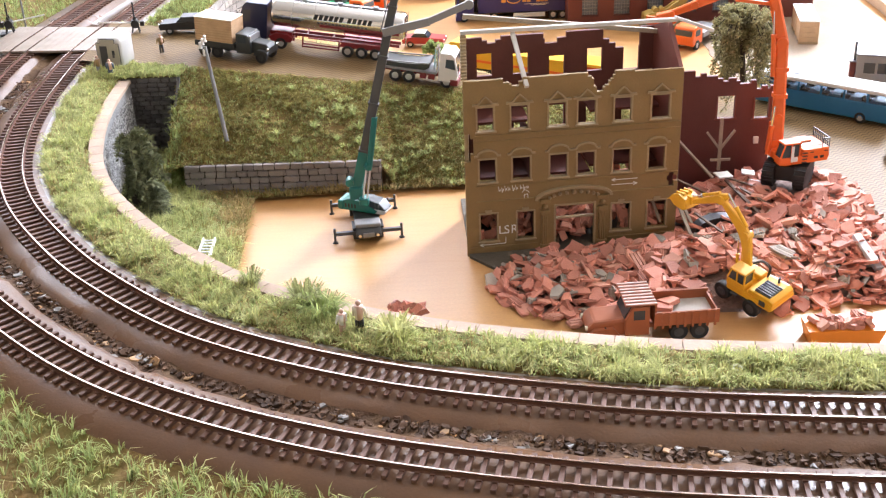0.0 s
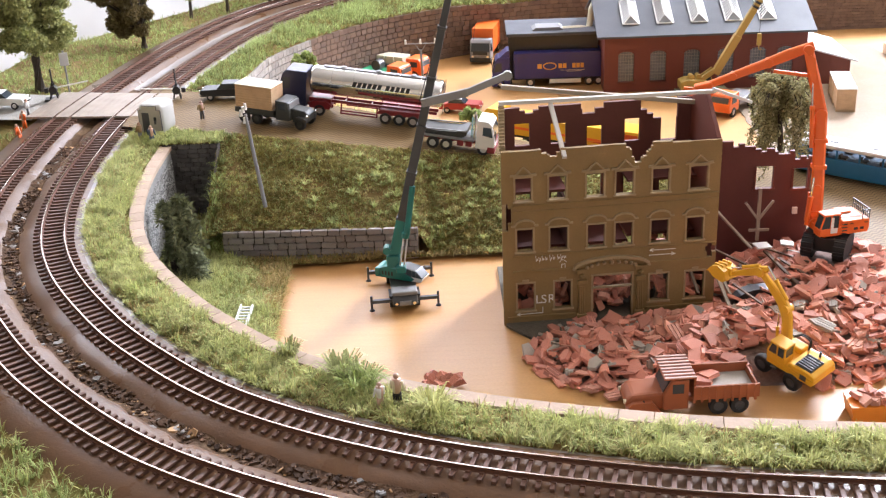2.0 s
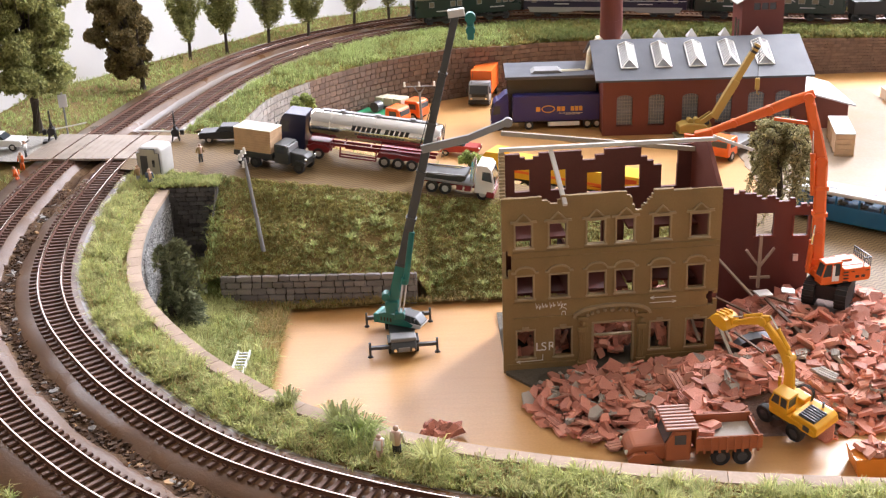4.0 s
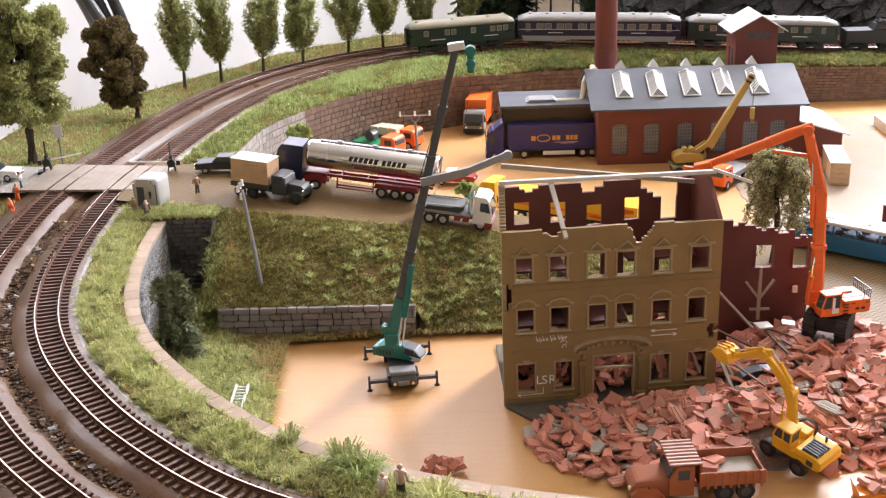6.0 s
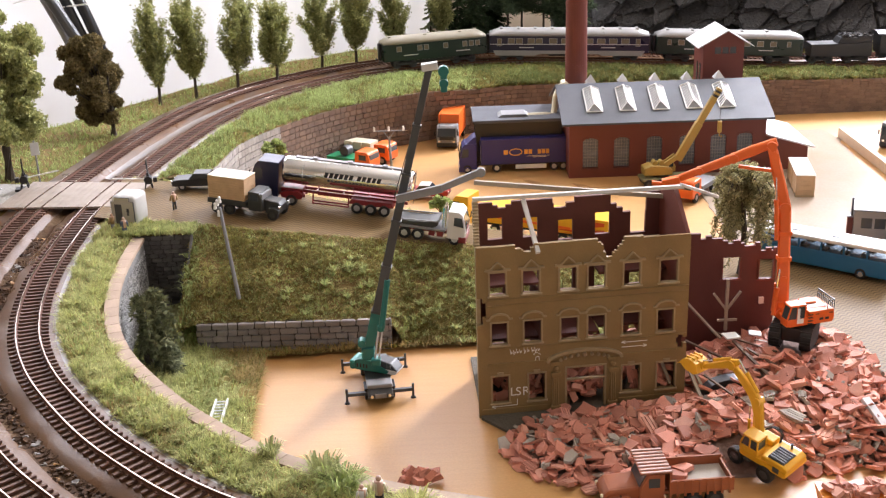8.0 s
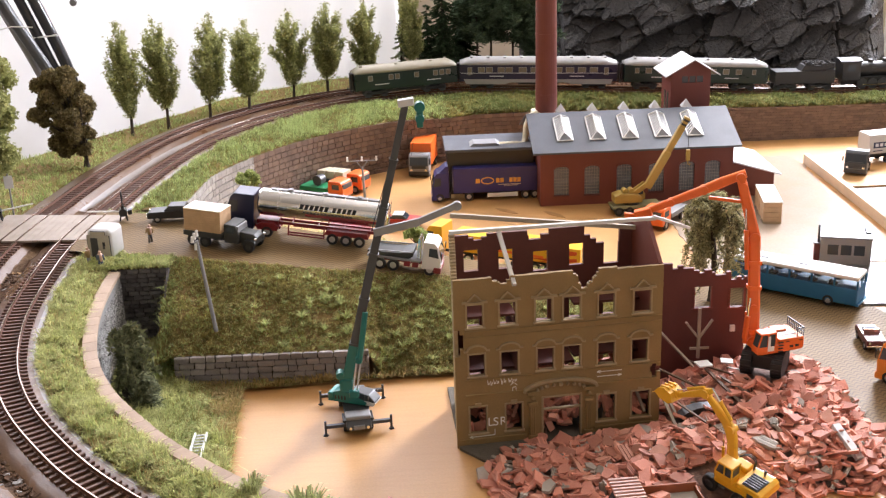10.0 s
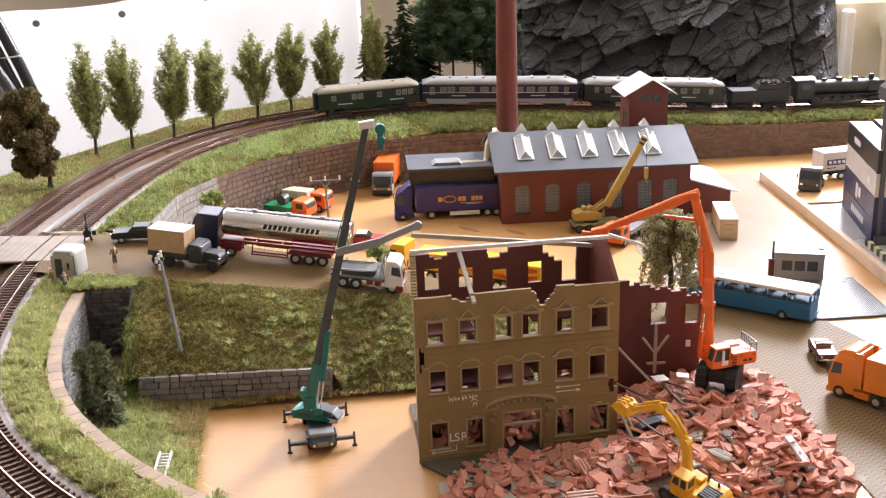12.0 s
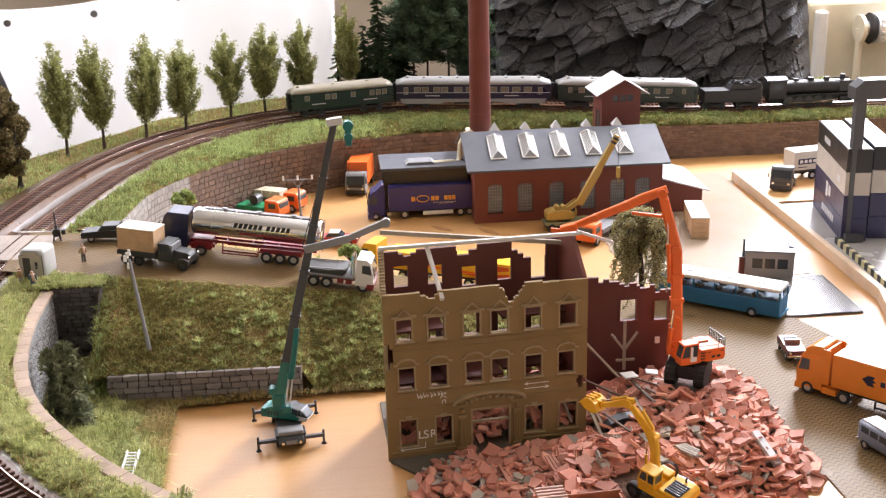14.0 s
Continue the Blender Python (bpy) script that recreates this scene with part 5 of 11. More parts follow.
bm = bmesh.new()
holes = [(x, x + 0.0195, 0.0130, 0.0515) for x in FWIN]
cell_wall(bm, [0, FW] + [v for h in holes for v in h[:2]], [0, 0.0130, 0.0515, FH], lambda x, z: not any(a < x < b and c < z < d for a, b, c, d in holes), 0, 0.004)
part("front_wall", bm, BRICKRED, factory)
bm = bmesh.new()
for x0, x1 in ((0.0, 0.004), (FW - 0.004, FW)):
    a = [bm.verts.new((x0, y, z)) for y, z in ((0.0042, 0), (FD, 0), (FD, FH), (FD / 2, RZ - 0.003), (0.0042, FH))]
    b = [bm.verts.new((x1, y, z)) for y, z in ((0.0042, 0), (FD, 0), (FD, FH), (FD / 2, RZ - 0.003), (0.0042, FH))]
    bm.faces.new(a)
    bm.faces.new(b[::-1])
    for i in range(5):
        bm.faces.new((a[i], a[(i + 1) % 5], b[(i + 1) % 5], b[i]))
box(bm, 0.0042, FW - 0.0042, FD - 0.004, FD, 0, FH)
box(bm, 0.0042, FW - 0.0042, 0.06, 0.064, 0, FH)
part("gable_shell", bm, BRICKRED, factory)
for k, x in enumerate(FWIN):
    win = thing("window", "", "", Matrix())
    win.parent = factory
    win.matrix_basis = pose(x, 0, 0)
    for key in list(win.keys()):
        del win[key]
    bm = bmesh.new()
    box(bm, 0.0003, 0.0192, 0.0024, 0.0028, 0.0132, 0.0513)
    part("pane", bm, PANEG, win)
    bm = bmesh.new()
    for i in range(1, 6):
        box(bm, 0.0195 * i / 6 - 0.0002, 0.0195 * i / 6 + 0.0002, 0.0016, 0.0023, 0.0132, 0.0513)
    for i in range(1, 9):
        box(bm, 0.0003, 0.0192, 0.0016, 0.00225, 0.0132 + 0.0381 * i / 9 - 0.0002, 0.0132 + 0.0381 * i / 9 + 0.0002)
    part("glazing_grid", bm, GREYP, win)
    bm = bmesh.new()
    box(bm, -0.001, 0.0205, -0.0012, 0.001, 0.0113, 0.0130, 0.0003)
    part("sill", bm, DARKRED, win)
    bm = bmesh.new()
    line = [(0.00975 - 0.0107 * math.cos(t), 0.0470 + 0.0052 * math.sin(t)) for t in steps(0.0, math.pi, 10)]
    moulding(bm, line, -0.0004, 0.0012, 0.0016)
    for sgn, corner in ((-1, 0.0), (1, 0.0195)):
        pts = [(corner, 0.0517), (corner, 0.0470), (corner - sgn * 0.0024, 0.0497), (corner - sgn * 0.0070, 0.0517)]
        extrude(bm, pts if sgn > 0 else pts[::-1], 0.0004, 0.003)
    part("arch", bm, BRICKRED, win)
roof = None
for s in (0, 1):
    bm = bmesh.new()
    y0, y1 = (-0.009, FD / 2) if s == 0 else (FD + 0.009, FD / 2)
    z0 = FH - 0.0005
    prof = [(y0, z0 - 0.0015), (y1, RZ - 0.002), (y1, RZ), (y0, z0 + 0.001)]
    a = [bm.verts.new((-0.010, y, z)) for y, z in prof]
    b = [bm.verts.new((FW + 0.008, y, z)) for y, z in prof]
    bm.faces.new(a)
    bm.faces.new(b[::-1])
    for i in range(4):
        bm.faces.new((a[i], a[(i + 1) % 4], b[(i + 1) % 4], b[i]))
    p = part("roof", bm, SLATE, factory)
    roof = roof or p
SKYPANE = mat("grey_skylight_pane", (0.22, 0.23, 0.24), 0.22, vary=0.2, size=0.002, big=0.01, bump=0.05)
for k in range(5):
    x = 0.0335 + 0.0415 * k
    sky_l = part("skylight", bmesh.new(), WHITEP, factory, "white-framed gabled skylight")
    bm = bmesh.new()
    w, y0, y1 = 0.0098, 0.013, 0.058
    zr = lambda y: FH + 0.0014 + (RZ - FH) * (y + 0.009) / (FD / 2 + 0.009)
    foot = lambda side, y: Vector((x + side * w, y, zr(y)))
    crest = lambda y: Vector((x, y, zr(y) + 0.0054))
    yf, yb = y0 + 0.0090, y1 - 0.002
    for s in (-1, 1):
        beam(bm, foot(s, y0), foot(s, y1), 0.0013)
        beam(bm, foot(s, y0), crest(yf), 0.0011)
        beam(bm, foot(s, y1), crest(yb), 0.0015)
        for j in range(1, 9):
            f = j / 9
            bar = bmesh.new()
            beam(bar, foot(s, y0 + (y1 - y0) * f), crest(yf + (yb - yf) * f), 0.0007)
            part("glazing_bar", bar, WHITEP, sky_l)
    for y in (y0, y1):
        beam(bm, foot(-1, y), foot(1, y), 0.0013)
    beam(bm, crest(yf), crest(yb), 0.0018)
    bm.to_mesh(sky_l.data)
    bm.free()
    bm = bmesh.new()
    low = Vector((0, 0, 0.0005))
    base = [bm.verts.new(foot(sd, y) - low) for sd, y in ((-1, y0), (1, y0), (1, y1), (-1, y1))]
    top = [bm.verts.new(crest(y) - low) for y in (yf, yb)]
    for f in ((0, 1, 4), (1, 2, 5, 4), (2, 3, 5), (3, 0, 4, 5), (3, 2, 1, 0)):
        bm.faces.new([(base + top)[i] for i in f])
    part("pane", bm, SKYPANE, sky_l)
    # small vent behind the ridge
    bm = bmesh.new()
    bmesh.ops.create_cone(bm, cap_ends=True, segments=4, radius1=0.0095, radius2=0.0004, depth=0.010, matrix=Matrix.Translation((x + 0.004, FD / 2 + 0.012, RZ + 0.0035)) @ Matrix.Rotation(radians(45), 4, "Z"))
    part("roof_vent", bm, WHITEROOF, factory)
# chimney
bm = bmesh.new()
rod(bm, (0, 0, 0), (0, 0, 0.46), 0.0150, 0.0125, 28)
for z in (0.12, 0.2, 0.3, 0.4):
    r = 0.0150 - 0.0025 * z / 0.46
    rod(bm, (0, 0, z), (0, 0, z + 0.002), r + 0.0004, r + 0.0004, 28)
part("chimney", bm, BRICKRED, factory, "tall tapered red-brown chimney", smooth=False, at=pose(0.022, 0.112, 0.0))
bm = bmesh.new()
box(bm, 0.003, 0.041, 0.093, 0.131, 0.070, 0.098, 0.002)
part("chimney_base", bm, CREAM, factory)
bm = bmesh.new()
tube(bm, [(0.008, 0.100, 0.098), (-0.002, 0.094, 0.096), (-0.008, 0.085, 0.085), (-0.010, 0.080, 0.070), (-0.013, 0.075, 0.063), (-0.022, 0.072, 0.0645), (-0.050, 0.070, 0.0645)], 0.0042, 10)
part("cream_pipe", bm, CREAM, factory)
# stair tower
TW, TD = 0.054, 0.048
tow = pose(0.1915, 0.121, 0.0, 0, 0, 1.5)
bm = bmesh.new()
holes = [(0.015, 0.0235, 0.126, 0.135), (0.0252, 0.0337, 0.126, 0.135), (0.0354, 0.0439, 0.126, 0.135)]
cell_wall(bm, [0, TW] + [v for h in holes for v in h[:2]], [0.06, 0.126, 0.135, 0.1415], lambda x, z: not any(a < x < b and c < z < d for a, b, c, d in holes), 0, 0.003)
box(bm, 0, 0.003, 0.0032, TD, 0.06, 0.1415)
box(bm, TW - 0.003, TW, 0.0032, TD, 0.06, 0.1415)
box(bm, 0.0032, TW - 0.0032, TD - 0.003, TD, 0.06, 0.1415)
pts = [(0.0, 0.1415), (TW, 0.1415), (TW / 2 + 0.002, 0.1575)]
extrude(bm, pts, 0.0, 0.003)
extrude(bm, pts, TD - 0.003, TD)
part("stair_tower", bm, BRICKRED, factory, at=tow)
bm = bmesh.new()
for a, b, c, d in holes:
    box(bm, a, b, 0.0015, 0.002, c, d)
part("pane", bm, GLASS, factory, at=tow)
for k in range(2):
    bm = bmesh.new()
    box(bm, -0.0006, 0.0002, 0.012 + 0.014 * k, 0.018 + 0.014 * k, 0.082, 0.112)
    part("narrow_window", bm, GLASS, factory, at=tow)
for s in (-1, 1):
    bm = bmesh.new()
    prof = [(TW / 2 + 0.002, 0.1575), (TW / 2 + 0.002, 0.1590), (TW / 2 + s * (TW / 2 + 0.010), 0.1375), (TW / 2 + s * (TW / 2 + 0.010), 0.1362)]
    extrude(bm, prof, -0.011, TD + 0.010)
    part("tower_roof", bm, WHITEROOF, factory, at=tow)
# lean-to
bm = bmesh.new()
prof = [(0, 0), (0.055, 0), (0.055, 0.030), (0, 0.0455)]
extrude(bm, [(x + FW + 0.0005, z) for x, z in prof], 0.004, 0.105)
part("lean_to", bm, BRICKRED, factory)
bm = bmesh.new()
extrude(bm, [(FW + 0.0005, 0.0475), (FW + 0.062, 0.0290), (FW + 0.062, 0.0310), (FW + 0.0005, 0.0495)], -0.004, 0.112)
part("lean_to_roof", bm, WHITEROOF, factory)
# loading canopy
bm = bmesh.new()
box(bm, -0.118, -0.002, 0.046, 0.125, 0.0625, 0.0665, 0.0006)
part("canopy_roof", bm, SLATE, factory)
bm = bmesh.new()
box(bm, -0.115, -0.003, 0.080, 0.084, 0.0, 0.0622)
part("canopy_back", bm, BLACKP, factory)
bm = bmesh.new()
box(bm, -0.115, -0.003, 0.050, 0.052, 0.040, 0.0622)
part("canopy_fascia", bm, BLACKP, factory)
for x in (-0.113, -0.060, -0.008):
    bm = bmesh.new()
    beam(bm, (x, 0.0535, 0), (x, 0.0535, 0.0620), 0.0028)
    part("canopy_post", bm, BLACKP, factory)
bm = bmesh.new()
extrude(bm, [(-0.085, 0.0667), (-0.045, 0.0667), (-0.050, 0.0700), (-0.080, 0.0700)], 0.060, 0.085)
part("roof_hatch", bm, GREYP, factory)


# ---- vehicles and machines ----
def paint(name, col, rough=0.35, **kw):
    return mat(name, col, rough, vary=0.06, size=0.004, big=0.02, bump=kw.pop("bump", 0.01), dirty=kw.pop("dirty", 0.18), **kw)


NAVY = paint("navy_blue_paint", (0.013, 0.017, 0.055))
VIOLET = paint("violet_blue_paint", (0.030, 0.026, 0.16))
RED = paint("dark_red_paint", (0.22, 0.018, 0.022))
ORANGE = paint("bright_orange_paint", (0.85, 0.155, 0.020))
ORANGE2 = paint("amber_orange_paint", (0.78, 0.25, 0.025))
REDSTRIPE = paint("orange_red_stripe", (0.62, 0.07, 0.012))
YELLOW = paint("yellow_paint", (0.82, 0.43, 0.02))
TEAL = paint("teal_green_paint", (0.010, 0.165, 0.150))
GREENP = paint("bright_green_paint", (0.02, 0.26, 0.11))
OLIVEY = paint("olive_yellow_paint", (0.40, 0.27, 0.06), 0.5)
OLIVEG = paint("grey_olive_paint", (0.24, 0.23, 0.12), 0.5)
BUSBLUE = paint("bus_blue_paint", (0.02, 0.165, 0.36))
RUST = paint("red_brown_paint", (0.36, 0.105, 0.038), 0.5)
RUSTPALE = paint("pale_worn_rib_paint", (0.62, 0.42, 0.36), 0.5)
COACHG = paint("dark_green_coach_paint", (0.006, 0.024, 0.018), 0.3)
COACHB = paint("dark_blue_coach_paint", (0.013, 0.012, 0.036), 0.3)
ROOFGREY = paint("pale_grey_roof_paint", (0.30, 0.30, 0.295), 0.3)
ROOFBEIGE = paint("beige_grey_roof_paint", (0.30, 0.275, 0.21), 0.35)
SILVER = mat("polished_tank", (0.78, 0.78, 0.78), 0.14, 1.0, vary=0.03, size=0.01, big=0.03, bump=0, dirty=0.1)
LOCO = paint("matt_black_paint", (0.018, 0.018, 0.019), 0.45)
CRATE = mat("pale_crate_wood", (0.60, 0.39, 0.22), 0.6, vary=0.15, size=0.001, big=0.01, bump=0.1)
# coach panes coloured warm to look lit from inside; they give no light
LAMPY = mat("warm_window_glass", (0.20, 0.17, 0.12), 0.12, vary=0.25, size=0.004, big=0.01, bump=0)
TRUCKG = paint("dark_olive_grey_paint", (0.038, 0.040, 0.038), 0.5)


def facing(p, f):
    """A pose at p whose x axis points along f, kept upright."""
    x = Vector(f).normalized()
    y = Vector((0, 0, 1)).cross(x).normalized()
    z = x.cross(y)
    m = Matrix((x, y, z)).transposed().to_4x4()
    m.translation = p
    return m


WHEELS = {}


def wheel(parent, x, y, r=0.0058, w=0.0036, hub=None):
    hub = hub or HUBM
    key = (round(r, 5), round(w, 5), hub.name)
    if key not in WHEELS:
        bm = bmesh.new()
        prof = [(0.55 * r, -w / 2), (0.92 * r, -w / 2), (r, -w / 2 + 0.15 * w), (r, w / 2 - 0.15 * w), (0.92 * r, w / 2), (0.55 * r, w / 2)]
        k = 20
        loft_rings = [[Vector((q * math.cos(2 * math.pi * i / k), u, q * math.sin(2 * math.pi * i / k))) for q, u in prof] for i in range(k)]
        loft(bm, loft_rings + [loft_rings[0]], caps=False)
        bmesh.ops.remove_doubles(bm, verts=bm.verts, dist=1e-6)
        tyre = link_mesh("wheel", bm, RUBBER)
        bm = bmesh.new()
        rod(bm, (0, -w * 0.42, 0), (0, w * 0.42, 0), 0.57 * r, seg=16)
        rod(bm, (0, -w * 0.5, 0), (0, w * 0.5, 0), 0.25 * r, 0.25 * r, seg=8)
        rod(bm, (0, -w * 0.46, 0), (0, w * 0.46, 0), 0.4 * r, 0.4 * r, seg=6)
        WHEELS[key] = (tyre, link_mesh("rim", bm, hub))
    a, b = WHEELS[key]
    t = new("wheel", a)
    t.parent, t.matrix_basis = parent, pose(x, y, r)
    q = new("rim", b)
    q.parent = t
    return t


def axle(parent, x, half, r=0.0058, w=0.0036, hub=None):
    for s in (-1, 1):
        wheel(parent, x, s * half, r, w, hub)


def block(parent, name, m, x0, x1, y0, y1, z0, z1, bevel=0.0005, label=""):
    bm = bmesh.new()
    box(bm, x0, x1, y0, y1, z0, z1, bevel)
    return part(name, bm, m, parent, label)


def prism(parent, name, m, pts, half, bevel=0.0, label=""):
    bm = bmesh.new()
    extrude(bm, pts, -half, half)
    if bevel:
        bmesh.ops.bevel(bm, geom=list(bm.edges), offset=bevel, segments=2, affect="EDGES", profile=0.6)
    return part(name, bm, m, parent, label)


def forward_cab(v, x1, m, half=0.0142, z0=0.006, h=0.034, length=0.022, spoiler=False, lower=None):
    """A cab over the engine; its front is at x1."""
    x0 = x1 - length
    cab = prism(v, "cab", m, [(x0, z0), (x1, z0), (x1 + 0.0004, z0 + 0.4 * h), (x1 - 0.0035, z0 + 0.88 * h), (x1 - 0.007, z0 + h), (x0, z0 + h)], half, 0.0009)
    a, b = Vector((x1 + 0.0004, 0, z0 + 0.42 * h)), Vector((x1 - 0.0034, 0, z0 + 0.85 * h))
    d = (b - a).normalized()
    n = Vector((d.z, 0, -d.x)) * 0.0004
    bm = bmesh.new()
    ring = [[a + n + Vector((0, -half * 0.9, 0)), a + n + Vector((0, half * 0.9, 0)), b + n + Vector((0, half * 0.86, 0)), b + n + Vector((0, -half * 0.86, 0))]]
    ring.append([q - n * 3 for q in ring[0]])
    loft(bm, ring)
    part("windscreen", bm, GLASS, cab)
    for s in (-1, 1):
        bm = bmesh.new()
        y0, y1 = sorted((s * (half - 0.0003), s * (half + 0.00025)))
        extrude(bm, [(x1 - 0.0115, z0 + 0.5 * h), (x1 - 0.0018, z0 + 0.46 * h), (x1 - 0.0042, z0 + 0.8 * h), (x1 - 0.0115, z0 + 0.8 * h)], y0, y1)
        part("side_window", bm, GLASS, cab)
        bm = bmesh.new()
        box(bm, x1 - 0.0002, x1 + 0.0009, s * half * 0.72 - 0.0017, s * half * 0.72 + 0.0017, z0 + 0.0035, z0 + 0.0062, 0.0003)
        part("headlight", bm, CHROME, cab)
        bm = bmesh.new()
        rod(bm, (x1 - 0.001, s * half, z0 + 0.75 * h), (x1 + 0.001, s * (half + 0.002), z0 + 0.72 * h), 0.0002, seg=5)
        box(bm, x1 + 0.0002, x1 + 0.0012, s * (half + 0.002) - 0.0008, s * (half + 0.002) + 0.0008, z0 + 0.5 * h, z0 + 0.73 * h, 0.0002)
        part("mirror", bm, BLACKP, cab)
    block(cab, "grille", lower or DARKGREY, x1 - 0.0002, x1 + 0.0006, -half * 0.7, half * 0.7, z0 + 0.007, z0 + 0.0125, 0.0002)
    block(cab, "bumper", lower or m, x1 - 0.006, x1 + 0.0012, -half - 0.0002, half + 0.0002, z0 - 0.003, z0 + 0.0030, 0.0006)
    if spoiler:
        prism(cab, "roof_spoiler", m, [(x0 + 0.0005, z0 + h - 0.001), (x1 - 0.008, z0 + h - 0.001), (x0 + 0.004, z0 + h + 0.008), (x0 + 0.0005, z0 + h + 0.0085)], half * 0.92, 0.0008)
    return cab


def chassis(v, x0, x1, m, z=0.0075):
    bm = bmesh.new()
    for s in (-1, 1):
        box(bm, x0, x1, s * 0.0052 - 0.0008, s * 0.0052 + 0.0008, z, z + 0.0028)
    for k in range(4):
        x = x0 + (x1 - x0) * (k + 0.5) / 4
        box(bm, x - 0.0006, x + 0.0006, -0.0046, 0.0046, z + 0.0004, z + 0.0024)
    return part("chassis", bm, m, v)


def bars(parent, material, rows, label=""):
    """Lettering that is not spelled out: plain bars on a side, each (x0, x1, y, z0, z1)."""
    for x0, x1, y, z0, z1 in rows:
        bm = bmesh.new()
        box(bm, x0, x1, y - 0.00015, y + 0.00015, z0, z1)
        part("lettering_bar", bm, material, parent, label)


def slant_bars(parent, material, rows):
    """Bars that lean like italic capitals; the way of reading runs towards -x."""
    for x0, x1, y, z0, z1 in rows:
        bm = bmesh.new()
        lean = 0.28 * (z1 - z0)
        extrude(bm, [(x0, z0), (x1, z0), (x1 - lean, z1), (x0 - lean, z1)], y - 0.00015, y + 0.00015)
        part("lettering_bar", bm, material, parent)


# tank lorry
z_of = lambda x: road_z(x) + 0.0010
f = Vector((-0.095, 0.0135, z_of(-0.165) - z_of(-0.07)))
tanker = thing("tank_lorry", "navy tractor with a polished silver tank trailer on red running gear", "lorry", facing((-0.112, 1.3190, z_of(-0.112)), f))
forward_cab(tanker, 0.092, NAVY, h=0.036, z0=0.007, length=0.028)
chassis(tanker, 0.038, 0.090, RED)
axle(tanker, 0.083, 0.0125)
axle(tanker, 0.050, 0.0120)
prism(tanker, "rear_wing", RED, [(0.040, 0.0075), (0.060, 0.0075), (0.062, 0.0115), (0.056, 0.0150), (0.044, 0.0150), (0.0385, 0.0115)], 0.0136, 0.0005)
block(tanker, "fifth_wheel", RED, 0.040, 0.062, -0.009, 0.009, 0.0125, 0.0165)
bm = bmesh.new()
rings = []
for x, k in ((0.0615, 0.80), (0.0605, 0.93), (0.058, 1.0), (-0.066, 1.0), (-0.0690, 0.94), (-0.0702, 0.80)):
    rings.append([Vector((x, 0.0143 * k * math.cos(t), 0.0335 + 0.0138 * k * math.sin(t))) for t in [2 * math.pi * i / 28 for i in range(28)]])
loft(bm, rings)
tank = part("tank", bm, SILVER, tanker, smooth=True)
for x in (0.040, 0.018, -0.004, -0.026, -0.048):
    bm = bmesh.new()
    rod(bm, (x - 0.0006, 0, 0.0335), (x + 0.0006, 0, 0.0335), 0.01455, seg=28)
    part("tank_band", bm, SILVER, tank)
block(tank, "walkway", GREYP, -0.060, 0.050, -0.003, 0.003, 0.0472, 0.0480, 0.0)
for x in (0.030, -0.005, -0.040):
    bm = bmesh.new()
    rod(bm, (x, 0, 0.0475), (x, 0, 0.0492), 0.0028, seg=12)
    part("hatch", bm, GREYP, tank)
block(tank, "red_side_stripe", RED, -0.066, 0.012, 0.0132, 0.01415, 0.0270, 0.0292, 0.0002)
slant_bars(tank, BLACKP, [(x, x + 0.0034, 0.01435, 0.0340, 0.0392) for x in [0.015 - 0.0050 * k - (0.003 if k > 5 else 0) for k in range(11)]])
bars(tank, DARKGREY, [(x, x + 0.0024, 0.01425, 0.0302, 0.0318) for x in [0.012 - 0.0036 * k for k in range(14)]])
chassis(tanker, -0.066, 0.040, RED, 0.013)
for x in (-0.0165, -0.0303, -0.0441):
    axle(tanker, x, 0.0125)
prism(tanker, "mudguard", RED, [(-0.053, 0.0095), (-0.008, 0.0095), (-0.010, 0.0145), (-0.051, 0.0145)], 0.0138, 0.0005)
for s in (-1, 1):
    bm = bmesh.new()
    for a, b in (((0.028, s * 0.0136, 0.016), (0.028, s * 0.0136, 0.0050)), ((-0.008, s * 0.0136, 0.016), (-0.008, s * 0.0136, 0.0055)), ((0.028, s * 0.0136, 0.0085), (-0.008, s * 0.0136, 0.0085)), ((0.028, s * 0.0136, 0.0058), (-0.008, s * 0.0136, 0.0058))):
        beam(bm, a, b, 0.0013)
    part("side_guard", bm, RED, tanker)
bm = bmesh.new()
for y in (-0.006, -0.002):
    beam(bm, (-0.0705, y, 0.012), (-0.0712, y, 0.047), 0.0005)
for k in range(9):
    beam(bm, (-0.0708, -0.006, 0.015 + 0.0035 * k), (-0.0708, -0.002, 0.015 + 0.0035 * k), 0.0004)
part("ladder", bm, CHROME, tanker)

# bonneted lorry with crate
f = Vector((0.0605, -0.0220, z_of(-0.175) - z_of(-0.237)))
crate_lorry = thing("flatbed_lorry", "dark grey bonneted flatbed lorry carrying a pale wooden crate", "lorry", facing((-0.2006, 1.2869, z_of(-0.2006)), f) @ Matrix.Scale(0.91, 4))
chassis(crate_lorry, -0.042, 0.040, TRUCKG)
prism(crate_lorry, "bonnet", TRUCKG, [(0.020, 0.008), (0.040, 0.008), (0.041, 0.016), (0.037, 0.0195), (0.020, 0.021)], 0.0080, 0.0012)
for s in (-1, 1):
    bm = bmesh.new()
    extrude(bm, [(0.024, 0.008), (0.040, 0.008), (0.0405, 0.0115), (0.037, 0.0135), (0.029, 0.0135)], s * 0.0080 if s > 0 else -0.0132, 0.0132 if s > 0 else -0.0080)
    part("mudguard", bm, TRUCKG, crate_lorry)
    bm = bmesh.new()
    rod(bm, (0.0400, s * 0.0105, 0.0150), (0.0418, s * 0.0105, 0.0150), 0.0016, seg=12)
    part("headlight", bm, CHROME, crate_lorry)
